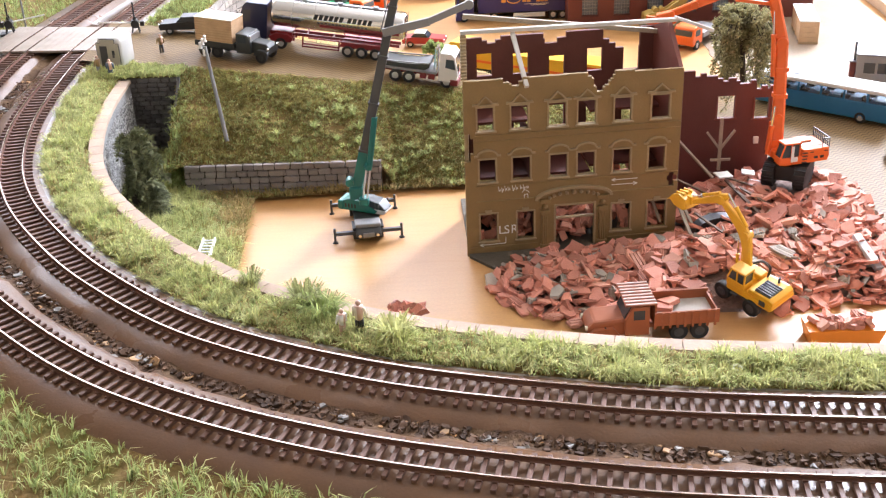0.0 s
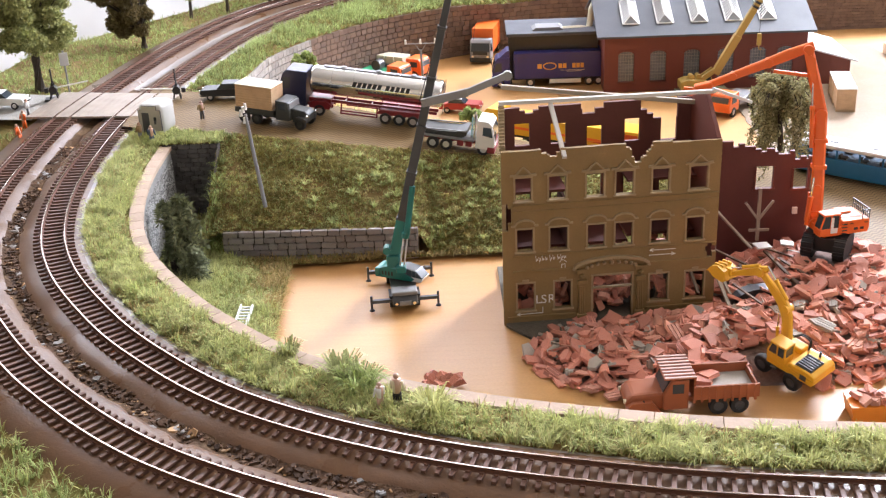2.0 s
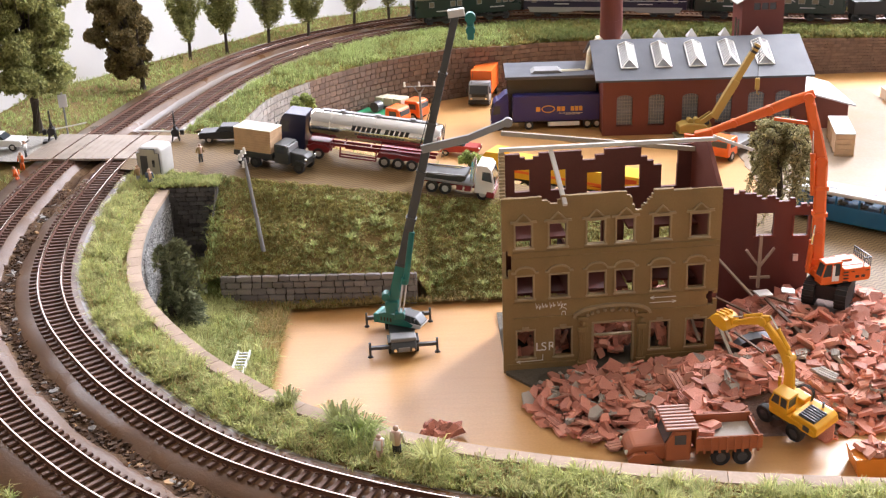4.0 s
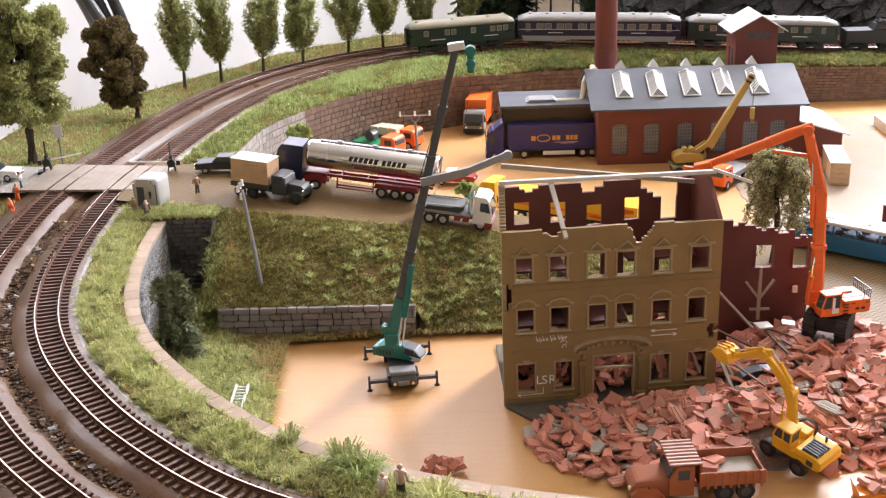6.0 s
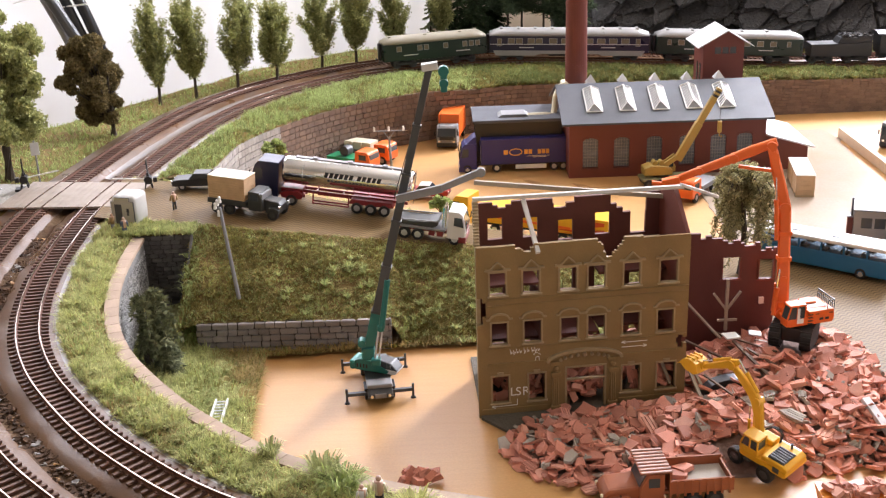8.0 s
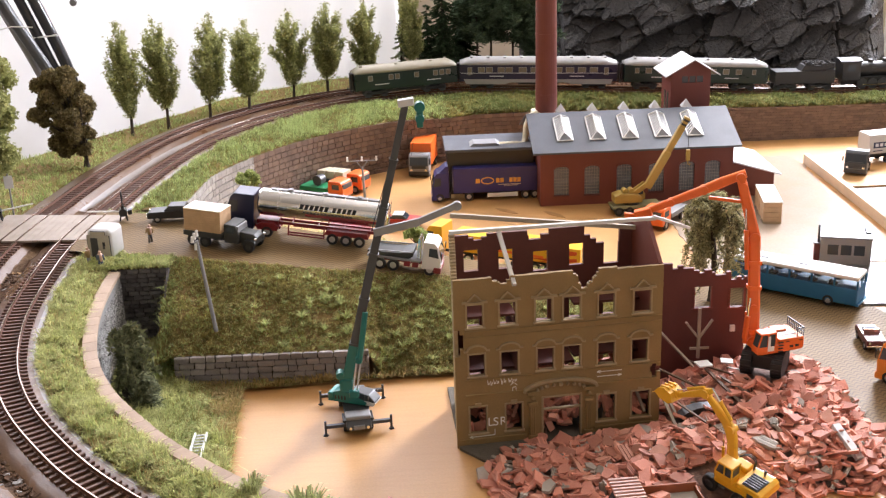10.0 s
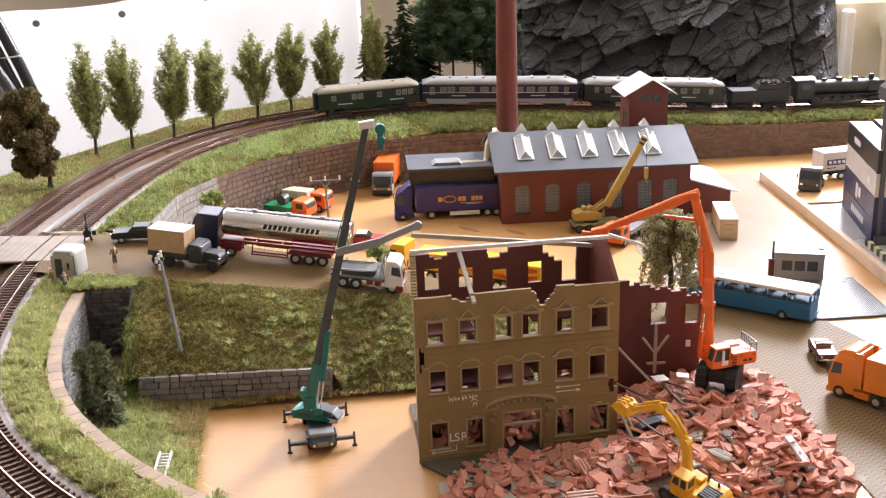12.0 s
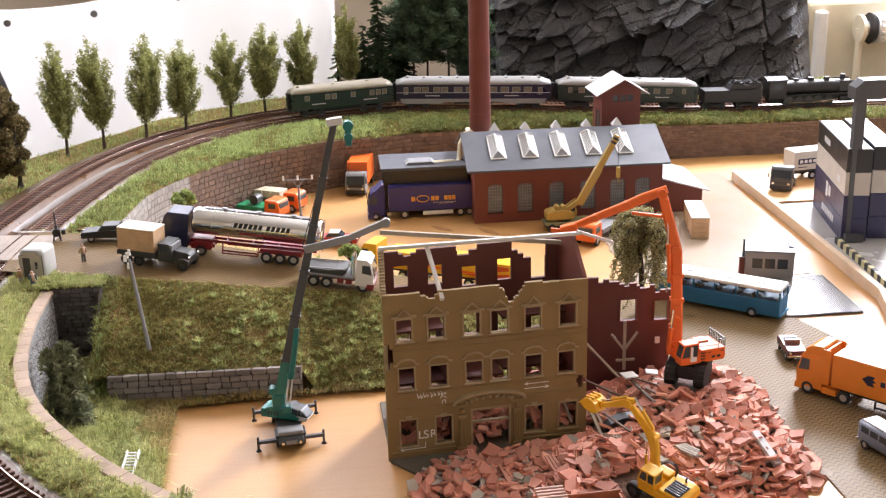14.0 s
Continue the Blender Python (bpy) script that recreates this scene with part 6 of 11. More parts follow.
cab = prism(crate_lorry, "cab", TRUCKG, [(0.005, 0.008), (0.0215, 0.008), (0.0215, 0.019), (0.018, 0.0285), (0.005, 0.0290)], 0.0128, 0.0010)
block(cab, "windscreen", GREYP, 0.0178, 0.0210, -0.011, 0.011, 0.0205, 0.0270, 0.0004)
for s in (-1, 1):
    block(cab, "side_window", GLASS, 0.008, 0.0165, s * 0.0129 - 0.0002, s * 0.0129 + 0.0002, 0.0195, 0.0262, 0.0)
bed = block(crate_lorry, "load_bed", TRUCKG, -0.043, 0.003, -0.0138, 0.0138, 0.0115, 0.0170)
axle(crate_lorry, 0.033, 0.0112, 0.0062, 0.004, TRUCKG)
axle(crate_lorry, -0.018, 0.0112, 0.0062, 0.004, TRUCKG)
axle(crate_lorry, -0.033, 0.0112, 0.0062, 0.004, TRUCKG)
crate = thing("wooden_crate", "large pale wooden crate standing on the flatbed lorry", "crate", facing((-0.2006, 1.2869, z_of(-0.2006)), f) @ Matrix.Scale(0.91, 4) @ pose(-0.0205, 0, 0.0171))
for z in range(9):
    block(crate, "plank", CRATE, -0.0215, 0.0215, -0.0130, 0.0130, 0.0001 + 0.00266 * z, 0.0026 + 0.00266 * z, 0.0002)
block(crate, "lid", CREAM, -0.0218, 0.0218, -0.0133, 0.0133, 0.0241, 0.0250, 0.0002)


def saloon(name, label, at, m, half=0.0098, length=0.052, roofm=None, open_top=False):
    v = thing(name, label, "car", at)
    L = length / 2
    body = prism(v, "body", m, [(-L, 0.0045), (L, 0.0045), (L + 0.0006, 0.0085), (L - 0.001, 0.0112), (L - 0.016, 0.0120), (-L + 0.013, 0.0122), (-L + 0.0006, 0.0112), (-L - 0.0004, 0.008)], half, 0.0009)
    if not open_top:
        prism(body, "cabin", GLASS, [(-L + 0.0100, 0.0119), (L - 0.0170, 0.0119), (L - 0.0225, 0.0168), (-L + 0.0150, 0.0168)], half * 0.86, 0.0006)
        block(body, "roof", roofm or m, -L + 0.0145, L - 0.0222, -half * 0.84, half * 0.84, 0.0166, 0.0174, 0.0005)
    else:
        block(body, "seat", RUBBER, -L + 0.012, L - 0.018, -half * 0.7, half * 0.7, 0.0118, 0.0140, 0.0008)
        block(body, "windscreen", CHROME, L - 0.0180, L - 0.0172, -half * 0.85, half * 0.85, 0.0120, 0.0160, 0.0002)
    for s in (-1, 1):
        block(body, "bumper", CHROME, s * L - 0.0008, s * L + 0.0012, -half, half, 0.0055, 0.0072, 0.0003)
        for y in (-1, 1):
            bm = bmesh.new()
            rod(bm, (s * L, y * half * 0.72, 0.0092), (s * (L + 0.0009), y * half * 0.72, 0.0092), 0.0012, seg=10)
            part("headlight" if s > 0 else "tail_light", bm, CHROME if s > 0 else RED, body)
    axle(v, L * 0.62, half * 0.88, 0.0040, 0.0024)
    axle(v, -L * 0.6, half * 0.88, 0.0040, 0.0024)
    return v


saloon("black_car", "black saloon car waiting at the level crossing", facing((-0.262, 1.366, z_of(-0.262)), (-1, 0.04, 0)), BLACKP, length=0.054)
saloon("open_car", "dark red open car on the lower road", facing((0.3935, 1.1440, 0.0014), (-0.12, -0.99, 0)), paint("maroon_paint", (0.09, 0.012, 0.016)), length=0.040, open_top=True, half=0.0085)

# camper van
van = thing("camper_van", "grey-blue rounded split-window van on the lower road", "van", facing((0.3935, 0.949, 0.0014), (-0.30, 0.95, 0)))
VANG = paint("grey_blue_paint", (0.16, 0.19, 0.25), 0.3)
bm = bmesh.new()
box(bm, -0.0245, 0.0245, -0.0098, 0.0098, 0.0035, 0.0225, 0.0040)
body = part("body", bm, VANG, van, smooth=True)
# pale panel imitates the whitish gloss on the grey-blue roof
block(body, "roof", WHITEROOF, -0.021, 0.021, -0.0072, 0.0072, 0.0219, 0.0231, 0.0008)
for s in (-1, 1):
    for k in range(4):
        block(body, "side_window", GLASS, -0.0185 + 0.0098 * k, -0.0105 + 0.0098 * k, s * 0.0098 - 0.0002, s * 0.0098 + 0.0002, 0.0140, 0.0190, 0.0)
block(body, "windscreen", GLASS, 0.0243, 0.0249, -0.0070, 0.0070, 0.0138, 0.0186, 0.0002)
block(body, "bumper", CHROME, 0.0240, 0.0258, -0.0095, 0.0095, 0.0045, 0.0060, 0.0004)
axle(van, 0.0145, 0.0085, 0.0040, 0.0024)
axle(van, -0.0145, 0.0085, 0.0040, 0.0024)

# skip lorry
f = Vector((0.0484, -0.0090, z_of(-0.0002) - z_of(-0.0486)))
skip = thing("skip_lorry", "white three-axle lorry with a low dark grey skip body", "lorry", facing((-0.0216, 1.2522, z_of(-0.0216)), f))
chassis(skip, -0.038, 0.028, RED)
forward_cab(skip, 0.031, WHITEP, h=0.0270, length=0.0175, lower=RED)
bm = bmesh.new()
extrude(bm, [(-0.0400, 0.0165), (-0.036, 0.0140), (0.000, 0.0140), (0.004, 0.0165), (0.0045, 0.0215), (0.0035, 0.0215), (-0.006, 0.0188), (-0.024, 0.0178), (-0.0395, 0.0182)], -0.0124, 0.0124)
part("tipper_body", bm, TRUCKG, skip)
for s in (-1, 1):
    bm = bmesh.new()
    beam(bm, (-0.0395, s * 0.0125, 0.0184), (0.004, s * 0.0125, 0.0205), 0.0011)
    part("body_rim", bm, GREYP, skip)
block(skip, "platform", GREYP, -0.040, 0.012, -0.0138, 0.0138, 0.0115, 0.0136)
bm = bmesh.new()
for s in (-1, 1):
    beam(bm, (0.0085, s * 0.008, 0.012), (0.0085, s * 0.008, 0.034), 0.0016)
beam(bm, (0.0085, -0.008, 0.033), (0.0085, 0.008, 0.033), 0.0014)
part("lift_frame", bm, CHROME, skip)
bm = bmesh.new()
rod(bm, (0.0115, -0.010, 0.013), (0.0115, -0.010, 0.038), 0.0012, seg=10)
part("exhaust", bm, CHROME, skip)
for x in (-0.027, -0.0141, 0.0214):
    axle(skip, x, 0.0122)
for x in (-0.001, 0.007):
    block(skip, "side_panel", RED, x - 0.003, x + 0.003, -0.0130, 0.0130, 0.006, 0.0115)

# yellow box lorry behind the ruin
ylorry = thing("yellow_lorry", "yellow articulated lorry with red and orange stripes", "lorry", facing((0.088, 1.401, 0.0), (-0.87, 0.49, 0)))
forward_cab(ylorry, 0.094, YELLOW, h=0.033)
chassis(ylorry, -0.085, 0.090, BLACKP)
bx = block(ylorry, "box_body", YELLOW, -0.092, 0.060, -0.0146, 0.0146, 0.0130, 0.0330)
for s in (-1, 1):
    y = s * 0.0148
    for pts, m in (([(0.056, 0.0200), (-0.050, 0.0178), (-0.050, 0.0205), (0.056, 0.0228)], ORANGE), ([(-0.030, 0.0170), (-0.066, 0.0150), (-0.088, 0.0188), (-0.088, 0.0225), (-0.064, 0.0190)], REDSTRIPE),
                   ([(-0.052, 0.0240), (-0.066, 0.0225), (-0.088, 0.0262), (-0.088, 0.0300), (-0.070, 0.0300)], REDSTRIPE), ([(-0.036, 0.0140), (-0.088, 0.0140), (-0.088, 0.0172), (-0.064, 0.0138)], ORANGE)):
        bm = bmesh.new()
        extrude(bm, pts, y - 0.0002, y + 0.0002)
        part("stripe", bm, m, bx)
for x in (0.084, 0.040, -0.040, -0.055):
    axle(ylorry, x, 0.0125)
for x in (0.012, -0.012):
    block(ylorry, "trailer_leg", BLACKP, x - 0.0012, x + 0.0012, -0.0125, 0.0125, 0.003, 0.0085, 0.0)

# violet-blue articulated lorry at the canopy
nlorry = thing("blue_articulated_lorry", "violet-blue articulated lorry with orange lettering bars under the canopy", "lorry", facing((0.0930, 1.6545, 0.0), (-1, 0.005, 0)))
forward_cab(nlorry, 0.0755, VIOLET, h=0.034, z0=0.005, spoiler=True, lower=VIOLET)
chassis(nlorry, -0.088, 0.070, BLACKP)
bx = block(nlorry, "box_body", VIOLET, -0.092, 0.048, -0.0146, 0.0146, 0.0110, 0.0440)
ORL = paint("orange_lettering", (0.75, 0.36, 0.06))
bars(bx, ORL, [(x, x + w, 0.0148, 0.0235, 0.0295) for x, w in ((0.0135, 0.0055), (-0.0120, 0.0045), (-0.0175, 0.0045), (-0.0290, 0.0042), (-0.0342, 0.0042), (-0.0394, 0.0042))])
bm = bmesh.new()
for k in range(20):
    t0, t1 = 2 * math.pi * k / 20, 2 * math.pi * (k + 1) / 20
    beam(bm, (0.0035 + 0.0080 * math.cos(t0), 0.0148, 0.0265 + 0.0042 * math.sin(t0)), (0.0035 + 0.0080 * math.cos(t1), 0.0148, 0.0265 + 0.0042 * math.sin(t1)), 0.0004, 0.0012)
part("oval_emblem", bm, ORL, bx)
bars(bx, CREAM, [(-0.040, -0.010, 0.0148, 0.0205, 0.0211), (-0.036, -0.018, 0.0148, 0.0190, 0.0196)])
block(nlorry, "pale_side_locker", WHITEP, -0.036, 0.004, 0.0125, 0.0144, 0.0040, 0.0095)
for x in (0.066, 0.028, -0.046, -0.058, -0.070):
    axle(nlorry, x, 0.0125)

# orange box lorry
olorry = thing("orange_box_lorry", "orange box lorry with a grey cab parked by the yard wall", "lorry", facing((0.0135, 1.8085, 0.0), (-0.20, -1, 0)))
forward_cab(olorry, 0.050, GREYP, h=0.026, length=0.020, lower=BLACKP)
chassis(olorry, -0.045, 0.045, BLACKP)
block(olorry, "box_body", ORANGE, -0.048, 0.028, -0.0146, 0.0146, 0.0120, 0.0440)
bm = bmesh.new()
rod(bm, (0.047, -0.010, 0.031), (0.040, -0.008, 0.052), 0.0003, seg=5)
part("aerial", bm, BLACKP, olorry)
axle(olorry, 0.040, 0.0122)
axle(olorry, -0.020, 0.0122)


def little_lorry(name, label, at, bedm):
    v = thing(name, label, "lorry", at)
    chassis(v, -0.034, 0.030, BLACKP)
    prism(v, "cab", ORANGE, [(0.010, 0.006), (0.034, 0.006), (0.035, 0.0150), (0.0325, 0.0255), (0.029, 0.0275), (0.012, 0.0275)], 0.0128, 0.0016)
    for s in (-1, 1):
        block(v, "side_window", GLASS, 0.018, 0.029, s * 0.0129 - 0.0002, s * 0.0129 + 0.0002, 0.0165, 0.0235, 0.0)
    block(v, "windscreen", GLASS, 0.0322, 0.0345, -0.0105, 0.0105, 0.0165, 0.0235, 0.0003)
    block(v, "load_bed", bedm, -0.034, 0.009, -0.0130, 0.0130, 0.0105, 0.0165)
    axle(v, 0.024, 0.0115)
    axle(v, -0.022, 0.0115)
    return v


ll = little_lorry("green_flatbed_lorry", "small orange lorry with a bright green flat bed and cable drum", facing((-0.1220, 1.6860, 0), (0.85, -0.53, 0)), GREENP)
bm = bmesh.new()
rod(bm, (-0.010, -0.006, 0.0235), (-0.010, 0.006, 0.0235), 0.0068, seg=18)
part("cable_drum", bm, DARKGREY, ll)
ll = little_lorry("orange_crate_lorry", "small orange lorry loaded with cream crates", facing((-0.0990, 1.7180, 0), (0.87, -0.49, 0)), DARKGREY)
for k in range(3):
    block(ll, "crate", CREAM, -0.037 + 0.0145 * k, -0.024 + 0.0145 * k, -0.0105, 0.0105, 0.0166, 0.0270, 0.0006)

little_lorry("orange_flatbed_lorry", "small orange lorry with a grey flat bed behind the ruin", facing((0.2930, 1.5150, 0), (-0.62, -0.78, 0)), GREYP)
saloon("red_car", "red car with a pale roof parked behind the tank lorry", facing((-0.0240, 1.5480, 0.0004), (0.98, -0.2, 0)), paint("bright_red_paint", (0.42, 0.03, 0.025)), length=0.050, roofm=WHITEROOF)

# blue bus
bus = thing("blue_bus", "blue single-decker bus with a white roof on the lower road", "bus", facing((0.3665, 1.2735, 0.0012), (0.783, -0.622, 0)))
bm = bmesh.new()
box(bm, -0.068, 0.068, -0.0144, 0.0144, 0.0040, 0.0215, 0.0014)
body = part("lower_body", bm, BUSBLUE, bus)
bm = bmesh.new()
box(bm, -0.0672, 0.0672, -0.0137, 0.0137, 0.0212, 0.0300)
part("window_band", bm, CLEAR, bus)
for sgn in (-1, 1):
    for k in range(6):
        x = -0.060 + 0.0200 * k
        bm = bmesh.new()
        box(bm, x, x + 0.0060, sgn * 0.0085 - 0.0036, sgn * 0.0085 + 0.0036, 0.0212, 0.0232, 0.0005)
        box(bm, x - 0.0014, x + 0.0004, sgn * 0.0085 - 0.0036, sgn * 0.0085 + 0.0036, 0.0214, 0.0256, 0.0005)
        part("seat", bm, DARKGREY, bus)
for s in (-1, 1):
    for k in range(7):
        x = -0.0675 + 0.0225 * k
        block(bus, "window_pillar", BUSBLUE, x - 0.0009, x + 0.0009, s * 0.0139 - 0.0004, s * 0.0139 + 0.0004, 0.0210, 0.0302, 0.0)
for x in (-0.0674, 0.0674):
    for y in (-0.0128, 0.0, 0.0128):
        block(bus, "end_pillar", BUSBLUE, x - 0.0005, x + 0.0005, y - 0.0008, y + 0.0008, 0.0210, 0.0302, 0.0)
bm = bmesh.new()
box(bm, -0.0680, 0.0680, -0.0144, 0.0144, 0.0300, 0.0342, 0.0016)
roofp = part("roof", bm, WHITEP, bus)
for x in (-0.03, 0.01, 0.045):
    block(roofp, "roof_hatch", GREYP, x - 0.004, x + 0.004, -0.004, 0.004, 0.0341, 0.0349, 0.0003)
block(bus, "bumper", BUSBLUE, 0.0665, 0.0695, -0.0142, 0.0142, 0.0038, 0.0065, 0.0005)
axle(bus, 0.040, 0.0128, 0.0056)
axle(bus, -0.040, 0.0128, 0.0056)

# orange container lorry
hl = thing("orange_container_lorry", "amber-orange articulated lorry with a dark emblem on the lower road", "lorry", facing((0.4220, 1.0280, 0.0014), (-0.640, 0.768, 0)))
hcab = forward_cab(hl, 0.0670, ORANGE2, h=0.0330, z0=0.006, length=0.024)
prism(hcab, "roof_fairing", ORANGE2, [(0.0440, 0.0385), (0.0615, 0.0385), (0.0590, 0.0428), (0.0540, 0.0455), (0.0460, 0.0462), (0.0440, 0.0455)], 0.0134, 0.0012)
for sgn in (-1, 1):
    block(hl, "side_fairing", ORANGE2, 0.0370, 0.0440, sgn * 0.0136 - 0.0006, sgn * 0.0136 + 0.0006, 0.0130, 0.0450, 0.0004)
block(hl, "cab_fairing", ORANGE2, 0.0405, 0.0428, -0.0140, 0.0140, 0.0120, 0.0440, 0.0006)
chassis(hl, -0.090, 0.062, BLACKP)
block(hl, "side_skirt", ORANGE2, 0.0300, 0.0430, -0.0140, 0.0140, 0.0045, 0.0100)
bx = block(hl, "container", ORANGE2, -0.096, 0.0350, -0.0142, 0.0142, 0.0130, 0.0425)
block(bx, "roof_panel", WHITEROOF, -0.094, 0.0335, -0.0132, 0.0132, 0.0423, 0.0430, 0.0002)
bm = bmesh.new()
extrude(bm, [(0.0080, 0.0290), (0.0030, 0.0330), (-0.0030, 0.0330), (-0.0010, 0.0300), (-0.0040, 0.0285), (-0.0010, 0.0270), (-0.0030, 0.0240), (0.0030, 0.0240)], 0.0142, 0.0145)
part("emblem", bm, NAVY, bx)
bars(bx, NAVY, [(-0.012 - 0.0056 * k, -0.0080 - 0.0056 * k, 0.0144, 0.0262, 0.0308) for k in range(8)])
for x in (0.0560, 0.0230, -0.056, -0.070):
    axle(hl, x, 0.0125)
bm = bmesh.new()
for a, b in (((-0.005, 0.0135, 0.0120), (-0.005, 0.0135, 0.0040)), ((-0.040, 0.0135, 0.0120), (-0.040, 0.0135, 0.0040)), ((-0.005, 0.0135, 0.0060), (-0.040, 0.0135, 0.0060))):
    beam(bm, a, b, 0.0014)
part("side_guard", bm, BLACKP, hl)

# dump lorry before the rubble
dump = thing("dump_lorry", "red-brown bonneted dump lorry with a ribbed cab shield, loaded with bricks", "lorry", facing((0.1215, 0.8755, 0), (-1, -0.06, 0)))
chassis(dump, -0.036, 0.036, RUST)
prism(dump, "bonnet", RUST, [(0.014, 0.005), (0.040, 0.005), (0.0415, 0.0120), (0.037, 0.0165), (0.014, 0.0180)], 0.0105, 0.0022)
for s in (-1, 1):
    bm = bmesh.new()
    lo, hi = sorted((s * 0.0100, s * 0.0140))
    extrude(bm, [(0.018, 0.0050), (0.040, 0.0050), (0.0410, 0.0085), (0.037, 0.0120), (0.024, 0.0125)], lo, hi)
    part("mudguard", bm, RUST, dump)
    bm = bmesh.new()
    rod(bm, (0.0395, s * 0.0085, 0.0115), (0.0420, s * 0.0085, 0.0115), 0.0015, seg=10)
    part("headlight", bm, CREAM, dump)
cab = prism(dump, "cab", RUST, [(0.000, 0.006), (0.0165, 0.006), (0.0165, 0.0175), (0.0115, 0.0275), (0.000, 0.0275)], 0.0135, 0.0010)
for s in (-1, 1):
    block(cab, "side_window", GLASS, 0.0035, 0.0110, s * 0.0136 - 0.0002, s * 0.0136 + 0.0002, 0.0180, 0.0248, 0.0)
prism(cab, "windscreen", GLASS, [(0.0163, 0.0182), (0.0170, 0.0182), (0.0125, 0.0268), (0.0118, 0.0268)], 0.0110)
shield = thing("cab_shield", "", "")
shield.parent = dump
bm = bmesh.new()
box(bm, -0.004, 0.017, -0.0152, 0.0152, 0.0293, 0.0303)
shield_m = part("shield_plate", bm, RUST, shield)
for k in range(8):
    block(shield, "rib", RUSTPALE, -0.0038, 0.0168, -0.0148 + 0.0041 * k, -0.0128 + 0.0041 * k, 0.0303, 0.0312, 0.0003)
bm = bmesh.new()
box(bm, -0.046, -0.003, -0.0150, 0.0150, 0.0130, 0.0142)
for y0, y1 in ((-0.0150, -0.0138), (0.0138, 0.0150)):
    box(bm, -0.046, -0.003, y0, y1, 0.0142, 0.0228)
box(bm, -0.0042, -0.003, -0.0138, 0.0138, 0.0142, 0.0290)
box(bm, -0.046, -0.0448, -0.0138, 0.0138, 0.0142, 0.0205)
tub = part("dump_body", bm, RUST, dump)
for s in (-1, 1):
    for k in range(9):
        block(tub, "rib", RUST, -0.0440 + 0.0050 * k, -0.0425 + 0.0050 * k, s * 0.0150 - 0.0006, s * 0.0150 + 0.0006, 0.0112, 0.0225, 0.0)
block(dump, "sand_load", GREYBIT, -0.0445, -0.0045, -0.0135, 0.0135, 0.0143, 0.0165, 0.0005)
for x, y, r in ((-0.012, 0.002, 20), (-0.018, -0.006, 70)):
    ob = new("brick_slab", SHARDS[2])
    ob.parent = dump
    ob.matrix_basis = pose(x, y, 0.0190, 8, -10, r) @ Matrix.Diagonal((0.018, 0.018, 0.003, 1))
axle(dump, 0.029, 0.0115, 0.0062, 0.004, RUST)
axle(dump, -0.020, 0.0115, 0.0062, 0.004, DARKGREY)
axle(dump, -0.034, 0.0115, 0.0062, 0.004, DARKGREY)

# skip full of bricks
sk = thing("brick_skip", "orange-brown steel skip heaped with broken bricks", "skip", pose(0.246, 0.856, 0, 0, 0, -2))
bm = bmesh.new()
extrude(bm, [(-0.020, 0.0), (0.022, 0.0), (0.027, 0.013), (-0.023, 0.013)], -0.011, 0.011)
part("skip_body", bm, ORANGE2, sk)
rng = random.Random(8)
for k in range(26):
    ob = new("rubble_piece", SHARDS[rng.randrange(18)])
    ob.parent = sk
    s = rng.uniform(0.008, 0.014)
    ob.matrix_basis = Matrix.Translation((rng.uniform(-0.017, 0.021), rng.uniform(-0.007, 0.007), 0.0135 + rng.uniform(0, 0.003))) @ Euler((rng.gauss(0, 0.3), rng.gauss(0, 0.3), rng.uniform(0, 6))).to_matrix().to_4x4() @ Matrix.Diagonal((s, s, 0.0028, 1))

# teal mobile crane
tc = thing("mobile_crane", "teal mobile crane on outriggers with a long dark telescopic boom", "crane", facing((-0.0735, 1.0590, 0), (0.12, -1, 0)))
block(tc, "chassis", DARKGREY, -0.034, 0.030, -0.0095, 0.0095, 0.0055, 0.0125, 0.0012)
block(tc, "deck", DARKGREY, -0.030, 0.018, -0.0102, 0.0102, 0.0125, 0.0138, 0.0006)
block(tc, "carrier_cab", GREYP, 0.0180, 0.0300, -0.0102, 0.0102, 0.0122, 0.0158, 0.0012)
for k in range(3):
    block(tc, "deck_locker", GREYP if k == 1 else DARKGREY, -0.0280 + 0.0140 * k, -0.0175 + 0.0140 * k, 0.0065, 0.0108, 0.0120, 0.0150, 0.0005)
for sgn in (-1, 1):
    bm = bmesh.new()
    rod(bm, (0.0338, sgn * 0.0070, 0.0080), (0.0352, sgn * 0.0070, 0.0080), 0.0013, seg=12)
    part("headlight", bm, CHROME, tc)
    block(tc, "mudguard", BLACKP, 0.0150, 0.0290, sgn * 0.0108 - 0.0016, sgn * 0.0108 + 0.0016, 0.0112, 0.0126, 0.0004)
block(tc, "radiator_grille", GREYP, 0.0336, 0.0346, -0.0045, 0.0045, 0.0062, 0.0098, 0.0003)
prism(tc, "front_hood", DARKGREY, [(0.020, 0.0055), (0.034, 0.0055), (0.034, 0.0090), (0.030, 0.0120), (0.020, 0.0135)], 0.0100, 0.0012)
for x in (0.022, -0.022):
    axle(tc, x, 0.0098, 0.0060, 0.0042, DARKGREY)
